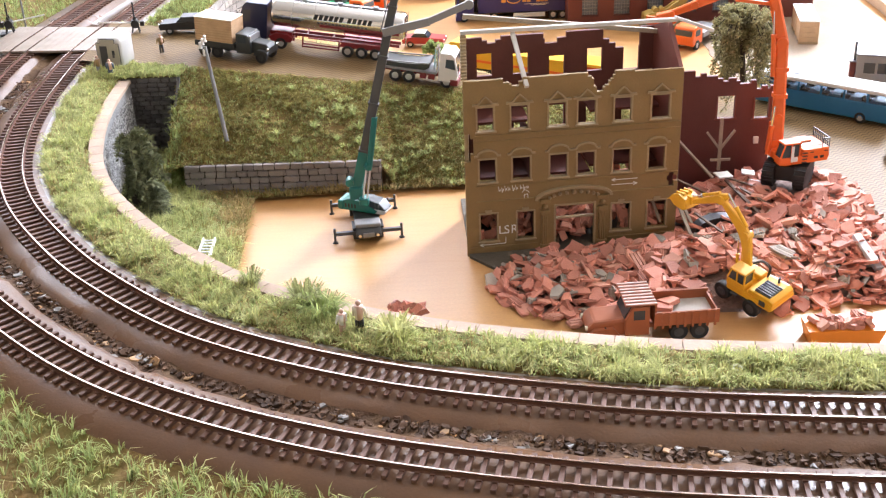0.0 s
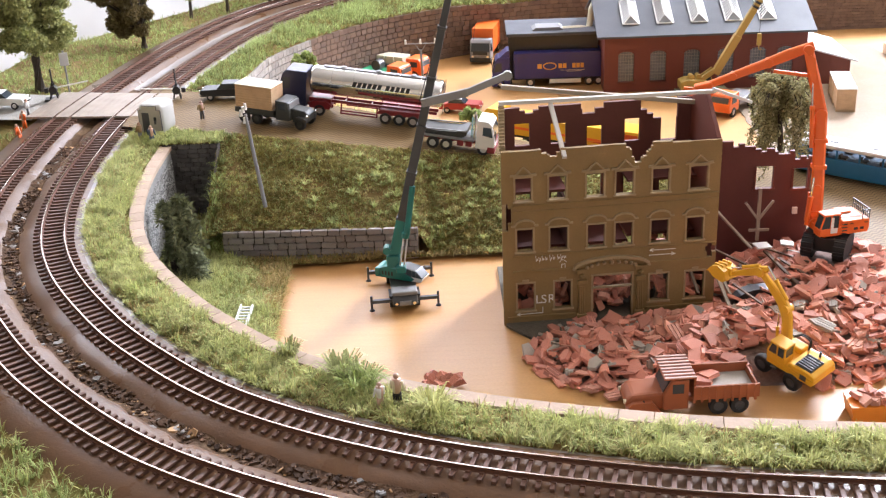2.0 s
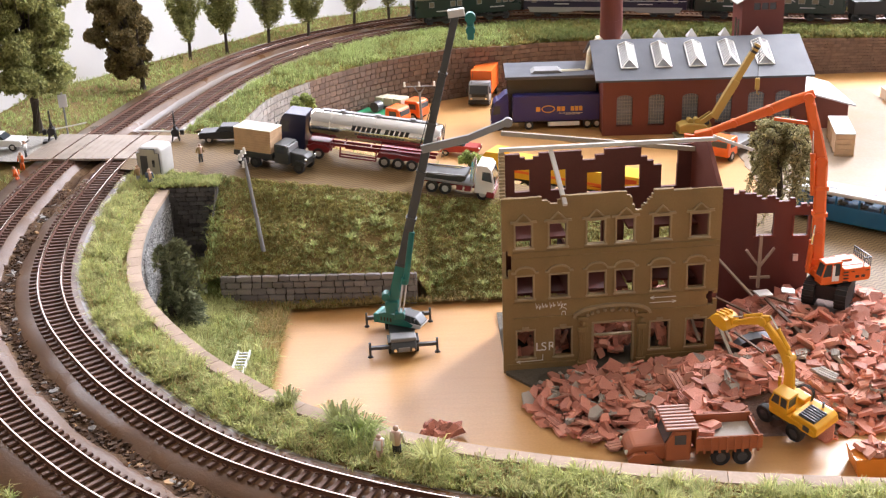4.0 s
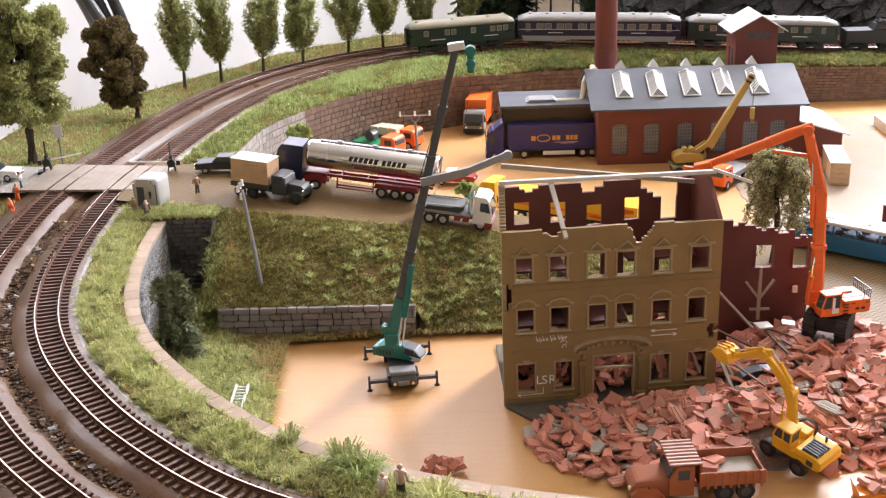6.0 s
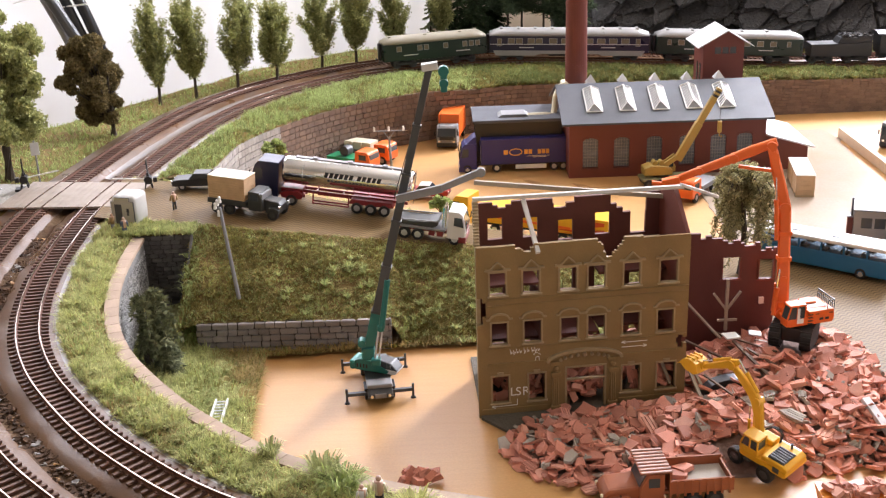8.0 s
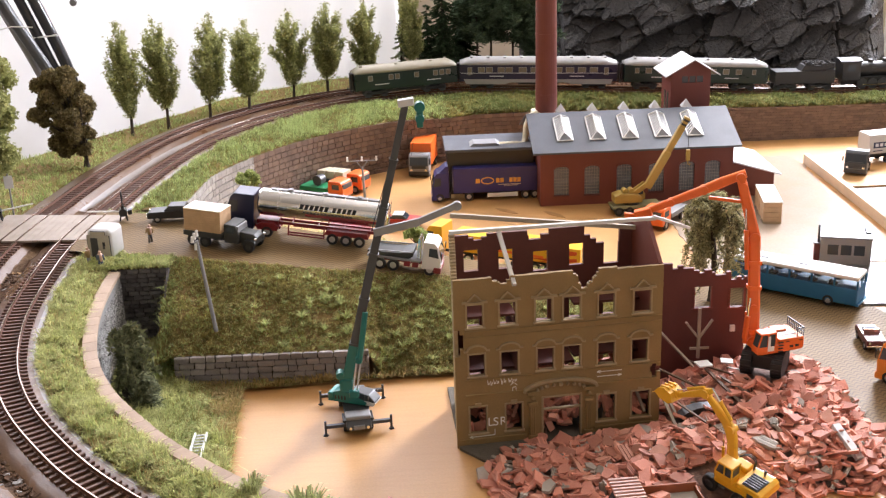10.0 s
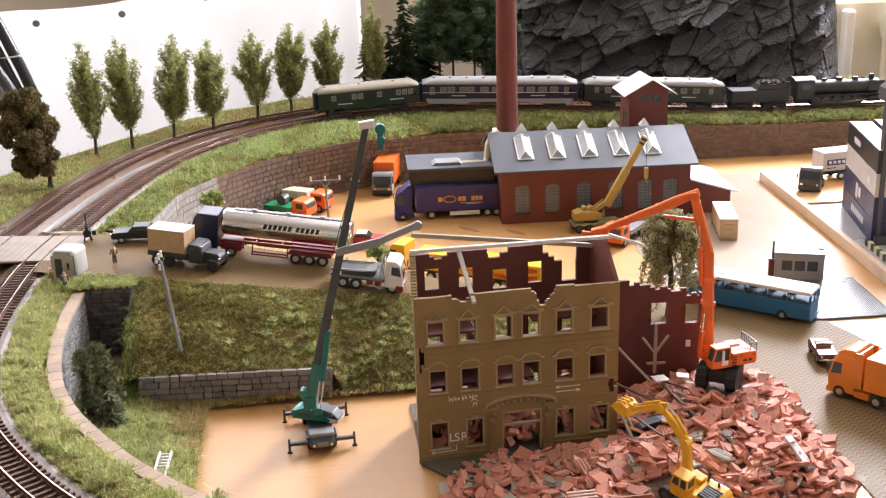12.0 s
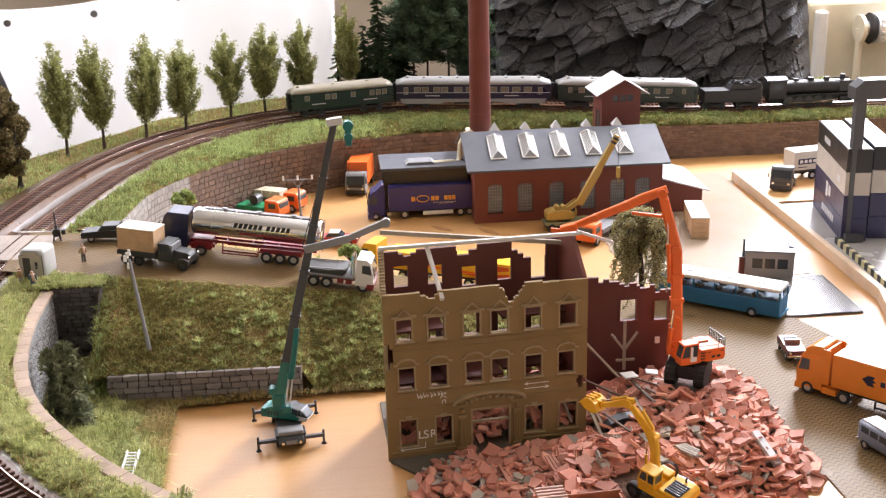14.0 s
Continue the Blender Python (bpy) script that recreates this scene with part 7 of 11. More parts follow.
for x in (0.0265, -0.0290):
    for s in (-1, 1):
        bm = bmesh.new()
        beam(bm, (x, s * 0.0080, 0.0078), (x, s * 0.0265, 0.0078), 0.0030, 0.0026)
        leg = part("outrigger", bm, DARKGREY, tc)
        bm = bmesh.new()
        rod(bm, (x, s * 0.0265, 0.0010), (x, s * 0.0265, 0.0125), 0.0010, seg=10)
        part("jack", bm, DARKGREY, leg)
        bm = bmesh.new()
        rod(bm, (x, s * 0.0265, 0.0), (x, s * 0.0265, 0.0013), 0.0024, 0.0016, seg=12)
        part("foot_pad", bm, BLACKP, leg)
# the upper works are swung to the right
up = thing("upper_works", "", "")
up.parent = tc
up.matrix_basis = facing((-0.0735, 1.0590, 0), (0.12, -1, 0)).inverted() @ pose(-0.0735, 1.0600, 0.0150, 0, 0, -24) @ Matrix.Scale(0.87, 4)
prism(up, "turntable_body", TEAL, [(-0.019, 0.0), (0.014, 0.0), (0.017, 0.003), (0.010, 0.0060), (0.000, 0.0105), (-0.012, 0.0120), (-0.019, 0.0095)], 0.0082, 0.0010)
prism(up, "crane_cab", DARKGREY, [(-0.001, 0.0005), (0.0225, 0.0005), (0.0245, 0.0040), (0.0180, 0.0108), (0.0050, 0.0130), (-0.001, 0.0120)], 0.0070, 0.0010)
prism(up, "cab_skirt", WHITEROOF, [(0.0010, 0.0000), (0.0226, 0.0000), (0.0250, 0.0034), (0.0090, 0.0052), (0.0010, 0.0034)], 0.0076, 0.0004)
prism(up, "cab_glass", GLASS, [(0.0035, 0.0042), (0.0226, 0.0046), (0.0175, 0.0104), (0.0052, 0.0122)], 0.0073, 0.0004)
for x in (0.0080, 0.0140):
    block(up, "cab_pillar", DARKGREY, x, x + 0.0007, -0.0075, 0.0075, 0.0040, 0.0112, 0.0002)
for k in range(4):
    block(up, "vent_slat", BLACKP, -0.0165 + 0.0032 * k, -0.0148 + 0.0032 * k, -0.0084, 0.0084, 0.0030, 0.0070, 0.0002)
for s in (-1, 1):
    block(up, "mirror", BLACKP, 0.0185, 0.0195, s * 0.0098 - 0.0012, s * 0.0098 + 0.0012, 0.0070, 0.0100, 0.0003)
block(up, "counterweight", TEAL, -0.0235, -0.0180, -0.0095, 0.0095, 0.0005, 0.0095, 0.0012)
base_w = Vector((-0.0800, 1.0560, 0.0290))
tip_w = Vector((-0.0210, 1.0520, 0.2640))
inv = tc.matrix_basis.inverted()
axis = tip_w - base_w
for k, (t0, t1, w, m, nm) in enumerate(((0.0, 0.165, 0.0074, TEAL, "boom_foot"), (0.145, 0.33, 0.0064, DARKGREY, "boom_section"), (0.31, 0.49, 0.0060, DARKGREY, "boom_section"), (0.47, 0.65, 0.0056, DARKGREY, "boom_section"), (0.63, 0.81, 0.0051, DARKGREY, "boom_section"), (0.79, 1.0, 0.0046, DARKGREY, "boom_section"))):
    bm = bmesh.new()
    beam(bm, base_w + axis * t0, base_w + axis * t1, w, w * 1.15, 0.0006)
    if k:
        beam(bm, base_w + axis * (t0 + 0.016), base_w + axis * (t0 + 0.024), w + 0.0018, w * 1.15 + 0.0016, 0.0004)
    part(nm, bm, m, tc, at=inv)
bm = bmesh.new()
rod(bm, (-0.0670, 1.0490, 0.0560), (-0.0605, 1.0520, 0.0960), 0.0024, seg=10)
rod(bm, (-0.0682, 1.0488, 0.0540), (-0.0676, 1.0488, 0.0580), 0.0030, seg=10)
lift = part("lift_cylinder", bm, TEAL, tc, at=inv)
bm = bmesh.new()
for dx in (-0.0016, 0.0016):
    rod(bm, (-0.0725 + dx, 1.0480, 0.0270), (-0.0675 + dx, 1.0490, 0.0570), 0.0007, seg=8)
part("piston_rod", bm, WHITEROOF, lift)
bm = bmesh.new()
box(bm, -0.0770, -0.0690, 1.0450, 1.0530, 0.0240, 0.0300, 0.0012)
part("lift_foot", bm, TEAL, tc, at=inv)
bm = bmesh.new()
box(bm, -0.0845, -0.0735, 1.050, 1.061, 0.0270, 0.0380, 0.0015)
part("boom_bracket", bm, TEAL, tc, at=inv)
bm = bmesh.new()
rod(bm, (-0.0835, 1.0475, 0.0430), (-0.0835, 1.0555, 0.0430), 0.0032, seg=14)
part("winch", bm, TEAL, tc, at=inv)
bm = bmesh.new()
beam(bm, tip_w + Vector((-0.006, 0, -0.001)), tip_w + Vector((0.006, 0, 0.0005)), 0.0065, 0.0055, 0.0006)
part("boom_head", bm, WHITEROOF, tc, at=inv)
bm = bmesh.new()
box(bm, -0.0135, -0.0085, 1.050, 1.054, 0.2440, 0.2625, 0.0010)
rod(bm, (-0.0110, 1.0488, 0.2600), (-0.0110, 1.0552, 0.2600), 0.0040, seg=14)
rod(bm, (-0.0110, 1.0488, 0.2510), (-0.0110, 1.0552, 0.2510), 0.0034, seg=14)
part("hook_block", bm, TEAL, tc, at=inv)
bm = bmesh.new()
rod(bm, (-0.0205, 1.0570, 0.2600), (-0.0520, 1.0570, 0.1620), 0.00035, seg=5)
part("hoist_rope", bm, BLACKP, tc, at=inv)
bm = bmesh.new()
j0, j1, j2 = Vector((-0.0500, 1.0465, 0.1640)), Vector((-0.0150, 1.0440, 0.1720)), Vector((0.0135, 1.0440, 0.1835))
beam(bm, j0, j1, 0.0030, 0.0062, 0.0004)
beam(bm, j1 - (j1 - j0) * 0.05, j2, 0.0028, 0.0052, 0.0004)
rod(bm, j2 + Vector((0.001, -0.002, 0)), j2 + Vector((0.001, 0.002, 0)), 0.0036, seg=12)
part("side_jib", bm, GREYP, tc, at=inv)

# yellow excavator
def box_beam(bm, pts, sizes, side):
    """A bent box beam through pts; sizes are (width, height) at each, side is its level cross direction."""
    side = Vector(side).normalized()
    rings = []
    for i, p in enumerate(pts):
        d = (pts[min(i + 1, len(pts) - 1)] - pts[max(i - 1, 0)]).normalized()
        top = side.cross(d).normalized()
        w, h = sizes[i]
        c = 0.22 * min(w, h)
        rings.append([p + side * u + top * v for u, v in ((-w / 2, -h / 2 + c), (-w / 2 + c, -h / 2), (w / 2 - c, -h / 2), (w / 2, -h / 2 + c), (w / 2, h / 2 - c), (w / 2 - c, h / 2), (-w / 2 + c, h / 2), (-w / 2, h / 2 - c))])
    loft(bm, rings)


def ram(parent, a, b, r, m, at):
    """A hydraulic ram: barrel and bright rod."""
    bm = bmesh.new()
    rod(bm, a, a.lerp(b, 0.58), r, seg=10)
    rod(bm, a.lerp(b, 0.55), a.lerp(b, 0.60), r * 1.2, seg=10)
    barrel = part("cylinder", bm, m, parent, at=at)
    bm = bmesh.new()
    rod(bm, a.lerp(b, 0.58), b, r * 0.5, seg=8)
    part("piston_rod", bm, CHROME, barrel)


def open_cab(parent, x0, x1, y0, y1, z0, z1, m, slope):
    """A digger's cab: sill, corner posts and roof round dark panes; its front leans back by slope."""
    sill = z0 + 0.36 * (z1 - z0)
    bm = bmesh.new()
    box(bm, x0, x1, y0, y1, z0, sill, 0.0005)
    cab = part("cab", bm, m, parent)
    bm = bmesh.new()
    ring = []
    for y in (y0 + 0.0005, y1 - 0.0005):
        ring.append([(x0 + 0.0005, y, sill), (x1 - 0.0005, y, sill), (x1 - slope - 0.0005, y, z1 - 0.0004), (x0 + 0.0005, y, z1 - 0.0004)])
    loft(bm, ring)
    part("cab_glass", bm, GLASS, cab)
    for y in (y0 + 0.0004, y1 - 0.0004):
        for a, b in (((x0 + 0.0005, sill), (x0 + 0.0005, z1)), ((x1 - 0.0004, sill), (x1 - slope - 0.0004, z1)), ((x0 + 0.45 * (x1 - x0), sill), (x0 + 0.45 * (x1 - x0), z1))):
            bm = bmesh.new()
            beam(bm, (a[0], y, a[1]), (b[0], y, b[1]), 0.0010)
            part("cab_post", bm, m, cab)
    bm = bmesh.new()
    box(bm, x0 - 0.0003, x1 - slope + 0.0008, y0 - 0.0003, y1 + 0.0003, z1 - 0.0006, z1 + 0.0010, 0.0005)
    part("cab_roof", bm, m, cab)
    return cab


ye_h = Vector((-0.60, 0.80, 0))
ye = thing("yellow_excavator", "yellow wheeled excavator with a raised arm and bucket at the rubble", "excavator", facing((0.1985, 0.9070, 0.0050), ye_h) @ pose(0, 0, 0, -9, -9, 0))
for x in (0.0125, -0.0125):
    axle(ye, x, 0.0108, 0.0066, 0.0052, DARKGREY)
block(ye, "undercarriage", DARKGREY, -0.015, 0.015, -0.0075, 0.0075, 0.0050, 0.0098, 0.0008)
bm = bmesh.new()
rod(bm, (0, 0, 0.0096), (0, 0, 0.0112), 0.0080, seg=20)
part("slewing_ring", bm, BLACKP, ye)
upx = thing("upper_works", "", "")
upx.parent = ye
upx.matrix_basis = pose(-0.0010, 0, 0.0112, 0, 0, 2)
prism(upx, "body", YELLOW, [(-0.0255, 0.0004), (0.0110, 0.0), (0.0110, 0.0050), (-0.0050, 0.0054), (-0.0270, 0.0050), (-0.0275, 0.0025)], 0.0122, 0.0010)
prism(upx, "engine_cover", YELLOW, [(-0.0272, 0.0048), (-0.0060, 0.0052), (-0.0064, 0.0092), (-0.0235, 0.0098), (-0.0268, 0.0082)], 0.0116, 0.0012)
block(upx, "engine_grille", DARKGREY, -0.0232, -0.0105, -0.0045, 0.0098, 0.0094, 0.0104, 0.0003)
for k in range(6):
    block(upx, "grille_rib", DARKGREY, -0.0228, -0.0109, -0.0036 + 0.0023 * k, -0.0024 + 0.0023 * k, 0.0103, 0.0113, 0.0002)
block(upx, "tool_box", YELLOW, -0.0050, 0.0085, -0.0120, -0.0040, 0.0050, 0.0098, 0.0008)
block(upx, "service_hatch", DARKGREY, -0.0215, -0.0165, 0.0118, 0.0124, 0.0022, 0.0062, 0.0002)
block(upx, "step", DARKGREY, 0.0010, 0.0060, 0.0120, 0.0140, -0.0010, 0.0004, 0.0002)
open_cab(upx, -0.0035, 0.0112, 0.0022, 0.0122, 0.0050, 0.0188, YELLOW, 0.0028)
bm = bmesh.new()
for y0 in (0.0, -0.0014):
    tube(bm, [tuple(q) for q in spline([(-0.008, -0.007 + y0, 0.0095), (-0.008, -0.008 + y0, 0.017), (-0.002, -0.007 + y0, 0.0195), (0.0035, -0.004 + y0, 0.016)], 0.0015)], 0.0005, 6)
part("hose", bm, BLACKP, upx)
bm = bmesh.new()
rod(bm, (-0.0170, -0.0080, 0.0095), (-0.0170, -0.0080, 0.0140), 0.0009, seg=8)
part("exhaust", bm, DARKGREY, upx)
inv = ye.matrix_basis.inverted()
cross = Vector((0.80, 0.60, 0))
p0, p1, p2, p3 = Vector((0.1985, 0.9128, 0.0215)), Vector((0.1962, 0.9178, 0.0490)), Vector((0.1825, 0.9325, 0.0697)), Vector((0.1655, 0.9515, 0.0600))
bm = bmesh.new()
arc = spline([tuple(q) for q in (p0, p0.lerp(p1, 0.5) - ye_h * 0.0012, p1, p1.lerp(p2, 0.5) + Vector((0, 0, 0.0008)), p2)], 0.0022)
tall = [(0, 0.0056), (0.25, 0.0068), (0.48, 0.0092), (0.62, 0.0074), (1, 0.0046)]
box_beam(bm, arc, [(0.0046 - 0.0010 * i / len(arc), lerp_at(i / len(arc), tall)) for i in range(len(arc))], cross)
for q, r, w in ((p0, 0.0034, 0.0030), (p1 - ye_h * 0.002, 0.0030, 0.0034), (p2, 0.0032, 0.0030)):
    rod(bm, q - cross * w, q + cross * w, r, seg=14)
part("boom", bm, YELLOW, ye, at=inv)
bm = bmesh.new()
d = (p3 - p2).normalized()
box_beam(bm, [p2 - d * 0.0055 + Vector((0, 0, 0.0022)), p2 + Vector((0, 0, 0.0010)), p2.lerp(p3, 0.30) + Vector((0, 0, 0.0004)), p3], [(0.0030, 0.0030), (0.0034, 0.0066), (0.0032, 0.0052), (0.0028, 0.0030)], cross)
part("stick", bm, YELLOW, ye, at=inv)
for sgn in (-1, 1):
    ram(ye, p0 + ye_h * 0.0065 + cross * sgn * 0.0030 - Vector((0, 0, 0.0020)), p1 + ye_h * 0.0030 + cross * sgn * 0.0030 - Vector((0, 0, 0.004)), 0.0011, YELLOW, inv)
ram(ye, p1 - ye_h * 0.001 + Vector((0, 0, 0.0062)), p2 - d * 0.0050 + Vector((0, 0, 0.0040)), 0.0014, YELLOW, inv)
ram(ye, p2 + d * 0.002 + Vector((0, 0, 0.0052)), p3 - d * 0.001 + Vector((0, 0, 0.0042)), 0.0012, YELLOW, inv)
# bucket: a curved shell between two cheeks, with teeth
bk = facing(p3 + Vector((0, 0, -0.0004)), ye_h)
out = [(0.0000, 0.0036), (0.0060, 0.0062), (0.0112, 0.0048), (0.0148, 0.0010)]
inn = [(0.0138, 0.0002), (0.0104, 0.0034), (0.0060, 0.0046), (0.0018, 0.0022)]
bm = bmesh.new()
extrude(bm, out + inn + [(-0.0008, -0.0034), (-0.0018, -0.0030)], -0.0064, 0.0064)
for y in (-0.0068, 0.0062):
    extrude(bm, out + [(0.0100, -0.0030), (0.0020, -0.0048), (-0.0018, -0.0030)], y, y + 0.0006)
for k in range(3):
    box(bm, 0.0030, 0.0105, -0.0045 + 0.0040 * k, -0.0035 + 0.0040 * k, 0.0050, 0.0068, 0.0)
bucket = part("bucket", bm, YELLOW, ye, at=inv @ bk)
for k in range(5):
    bm = bmesh.new()
    y = -0.0056 + 0.0028 * k
    extrude(bm, [(0.0140, 0.0012), (0.0146, -0.0002), (0.0178, -0.0014)], y - 0.0006, y + 0.0006)
    part("tooth", bm, YELLOW, bucket)
bm = bmesh.new()
box(bm, -0.0022, 0.0030, -0.0022, 0.0022, -0.0010, 0.0050, 0.0005)
part("bucket_link", bm, YELLOW, bucket)

# orange long-reach excavator
oe = thing("orange_excavator", "orange long-reach demolition excavator on crawler tracks, arm raised", "excavator", facing((0.2640, 1.0490, 0.0280), (-0.93, 0.37, 0)))
under = thing("undercarriage", "", "")
under.parent = oe
under.matrix_basis = pose(0, 0, 0, 0, 0, 82)
for sgn in (-1, 1):
    bm = bmesh.new()
    oval = [(0.0095 * math.cos(t) + (0.0085 if math.cos(t) >= 0 else -0.0085), 0.0095 + 0.0095 * math.sin(t)) for t in steps(0.001, 2 * math.pi - 0.05, 27)]
    extrude(bm, oval, sgn * 0.0122 - 0.0042, sgn * 0.0122 + 0.0042)
    track = part("crawler_track", bm, RUBBER, under)
    for k in range(0, 28, 2):
        a, b = Vector((oval[k][0], sgn * 0.0122 - 0.0045, oval[k][1])), Vector((oval[k][0], sgn * 0.0122 + 0.0045, oval[k][1]))
        bm = bmesh.new()
        beam(bm, a, b, 0.0011, 0.0011)
        part("track_plate", bm, BLACKP, track)
block(under, "track_frame", BLACKP, -0.012, 0.012, -0.0080, 0.0080, 0.0060, 0.0180, 0.0008)
bm = bmesh.new()
rod(bm, (0, 0, 0.0178), (0, 0, 0.0204), 0.0090, seg=20)
part("slewing_ring", bm, BLACKP, oe)
uo = thing("upper_works", "", "")
uo.parent = oe
uo.matrix_basis = pose(0.0, 0, 0.0202, 0, 0, 34)
prism(uo, "body", ORANGE, [(-0.0255, 0.0008), (0.0120, 0.0), (0.0120, 0.0058), (-0.0040, 0.0062), (-0.0040, 0.0118), (-0.0262, 0.0118), (-0.0268, 0.0040)], 0.0128, 0.0008)
block(uo, "deck", WHITEROOF, -0.0235, -0.0060, -0.0112, 0.0060, 0.0117, 0.0123, 0.0003)
block(uo, "engine_hood", ORANGE, -0.0180, -0.0070, -0.0100, 0.0000, 0.0122, 0.0140, 0.0006)
block(uo, "catwalk", ORANGE, -0.0050, 0.0110, -0.0125, -0.0060, 0.0056, 0.0088, 0.0006)
open_cab(uo, -0.0015, 0.0150, 0.0030, 0.0132, 0.0008, 0.0178, ORANGE, 0.0030)
bm = bmesh.new()
extrude(bm, [(0.0005, 0.0030), (0.0062, 0.0030), (0.0062, 0.0160), (0.0040, 0.0160), (0.0040, 0.0070), (0.0005, 0.0070)], 0.0132, 0.0136)
part("door_stripe", bm, WHITEP, uo)
for k in range(4):
    block(uo, "ladder_rung", BLACKP, -0.0075, -0.0035, 0.0128, 0.0140, 0.0012 + 0.0026 * k, 0.0018 + 0.0026 * k, 0.0)
for k in range(2):
    block(uo, "side_vent", BLACKP, -0.0170 - 0.0050 * k, -0.0138 - 0.0050 * k, 0.0127, 0.0131, 0.0036, 0.0056, 0.0)
for x in (-0.0250, -0.0130):
    block(uo, "hand_hold", BLACKP, x, x + 0.0030, 0.0126, 0.0132, 0.0088, 0.0094, 0.0)
bm = bmesh.new()
rail_line = [(-0.0262, y) for y in steps(0.0122, -0.0122, 9)]
for x, y in rail_line:
    beam(bm, (x, y, 0.0116), (x, y, 0.0192), 0.0005)
beam(bm, (-0.0262, 0.0124, 0.0192), (-0.0262, -0.0124, 0.0192), 0.0007)
beam(bm, (-0.0262, 0.0124, 0.0154), (-0.0262, -0.0124, 0.0154), 0.0005)
beam(bm, (-0.0262, 0.0122, 0.0192), (-0.0205, 0.0122, 0.0192), 0.0007)
beam(bm, (-0.0205, 0.0122, 0.0116), (-0.0205, 0.0122, 0.0192), 0.0005)
part("guard_rail", bm, BLACKP, uo)
inv = oe.matrix_basis.inverted()
q0, q1, q2 = Vector((0.2555, 1.056, 0.0520)), Vector((0.2555, 1.068, 0.1380)), Vector((0.2430, 1.073, 0.1870))
ocross = Vector((0.25, 0.97, 0))
bm = bmesh.new()
box_beam(bm, [q0, q0.lerp(q1, 0.35), q1, q1.lerp(q2, 0.55), q2], [(0.0074, 0.0088), (0.0072, 0.0098), (0.0068, 0.0092), (0.0064, 0.0086), (0.0060, 0.0070)], ocross)
for q, r in ((q0, 0.0050), (q0.lerp(q1, 0.33), 0.0030), (q1, 0.0042), (q2, 0.0040)):
    rod(bm, q - ocross * 0.0046, q + ocross * 0.0046, r, seg=14)
for t in (0.1, 0.52, 0.76):
    c = q0.lerp(q1, t)
    beam(bm, c - Vector((0, 0, 0.0016)), c + Vector((0, 0, 0.0016)), 0.0084, 0.0104)
part("boom", bm, ORANGE, oe, at=inv)
q3, q4 = Vector((0.2150, 1.078, 0.1765)), Vector((0.1700, 1.090, 0.1560))
bm = bmesh.new()
box_beam(bm, [q2 + Vector((0.004, 0, 0.003)), q2.lerp(q3, 0.5) + Vector((0, 0, 0.001)), q3, q3.lerp(q4, 0.5), q4], [(0.0058, 0.0062), (0.0058, 0.0080), (0.0054, 0.0072), (0.0050, 0.0062), (0.0046, 0.0050)], ocross)
for q, r in ((q3, 0.0036), (q3.lerp(q4, 0.55), 0.0030)):
    rod(bm, q - ocross * 0.0036, q + ocross * 0.0036, r, seg=12)
part("stick", bm, ORANGE, oe, at=inv)
# knuckle plates and the link under them
bm = bmesh.new()
kn = [q2 + Vector((-0.004, 0, 0.000)), q2 + Vector((0.006, 0, -0.006)), Vector((0.2500, 1.071, 0.1620)), Vector((0.2460, 1.0715, 0.1660))]
for sgn in (-1, 1):
    a = [bm.verts.new(q + ocross * sgn * 0.0036) for q in kn]
    b = [bm.verts.new(q + ocross * sgn * 0.0044) for q in kn]
    bm.faces.new(a)
    bm.faces.new(b[::-1])
    for i in range(4):
        bm.faces.new((a[i], a[(i + 1) % 4], b[(i + 1) % 4], b[i]))
part("knuckle_plate", bm, ORANGE, oe, at=inv)
bm = bmesh.new()
beam(bm, Vector((0.2485, 1.071, 0.1665)), Vector((0.2190, 1.077, 0.1700)), 0.0032, 0.0026, 0.0005)
part("tie_rod", bm, ORANGE, oe, at=inv)
ram(oe, Vector((0.2490, 1.063, 0.1120)), Vector((0.2470, 1.069, 0.1660)), 0.0018, ORANGE, inv)
for sgn in (-1, 1):
    ram(oe, Vector((0.2480, 1.0560, 0.0520)) + ocross * sgn * 0.0046, Vector((0.2520, 1.0600, 0.0900)) + ocross * sgn * 0.0046, 0.0017, ORANGE, inv)
bm = bmesh.new()
box(bm, -0.008, 0.006, -0.004, 0.004, -0.007, 0.003, 0.0010)
beam(bm, (-0.008, 0, -0.006), (-0.016, 0, -0.001), 0.003)
beam(bm, (-0.008, 0, -0.001), (-0.016, 0, 0.002), 0.003)
part("demolition_shear", bm, ORANGE, oe, at=inv @ facing(q4, (0.95, -0.2, 0.25)))

# olive-yellow crane before the factory
yc = thing("yellow_crane", "olive-yellow wheeled crane with a striped telescopic boom before the factory", "crane", facing((0.2650, 1.5620, 0), (1, 0.06, 0)))
block(yc, "carrier_deck", OLIVEG, -0.030, 0.032, -0.0125, 0.0125, 0.0085, 0.0120, 0.0008)
block(yc, "carrier_frame", BLACKP, -0.028, 0.030, -0.008, 0.008, 0.0050, 0.0085, 0.0005)
for x in (-0.022, -0.009, 0.016, 0.026):
    axle(yc, x, 0.0110, 0.0056, 0.0040, DARKGREY)
bm = bmesh.new()
rod(bm, (-0.004, 0, 0.0120), (-0.004, 0, 0.0150), 0.0100, seg=20)
part("slewing_ring", bm, BLACKP, yc)
prism(yc, "house_body", OLIVEY, [(-0.0270, 0.0150), (0.0080, 0.0150), (0.0080, 0.0215), (0.0000, 0.0260), (-0.0190, 0.0275), (-0.0270, 0.0245)], 0.0100, 0.0016)
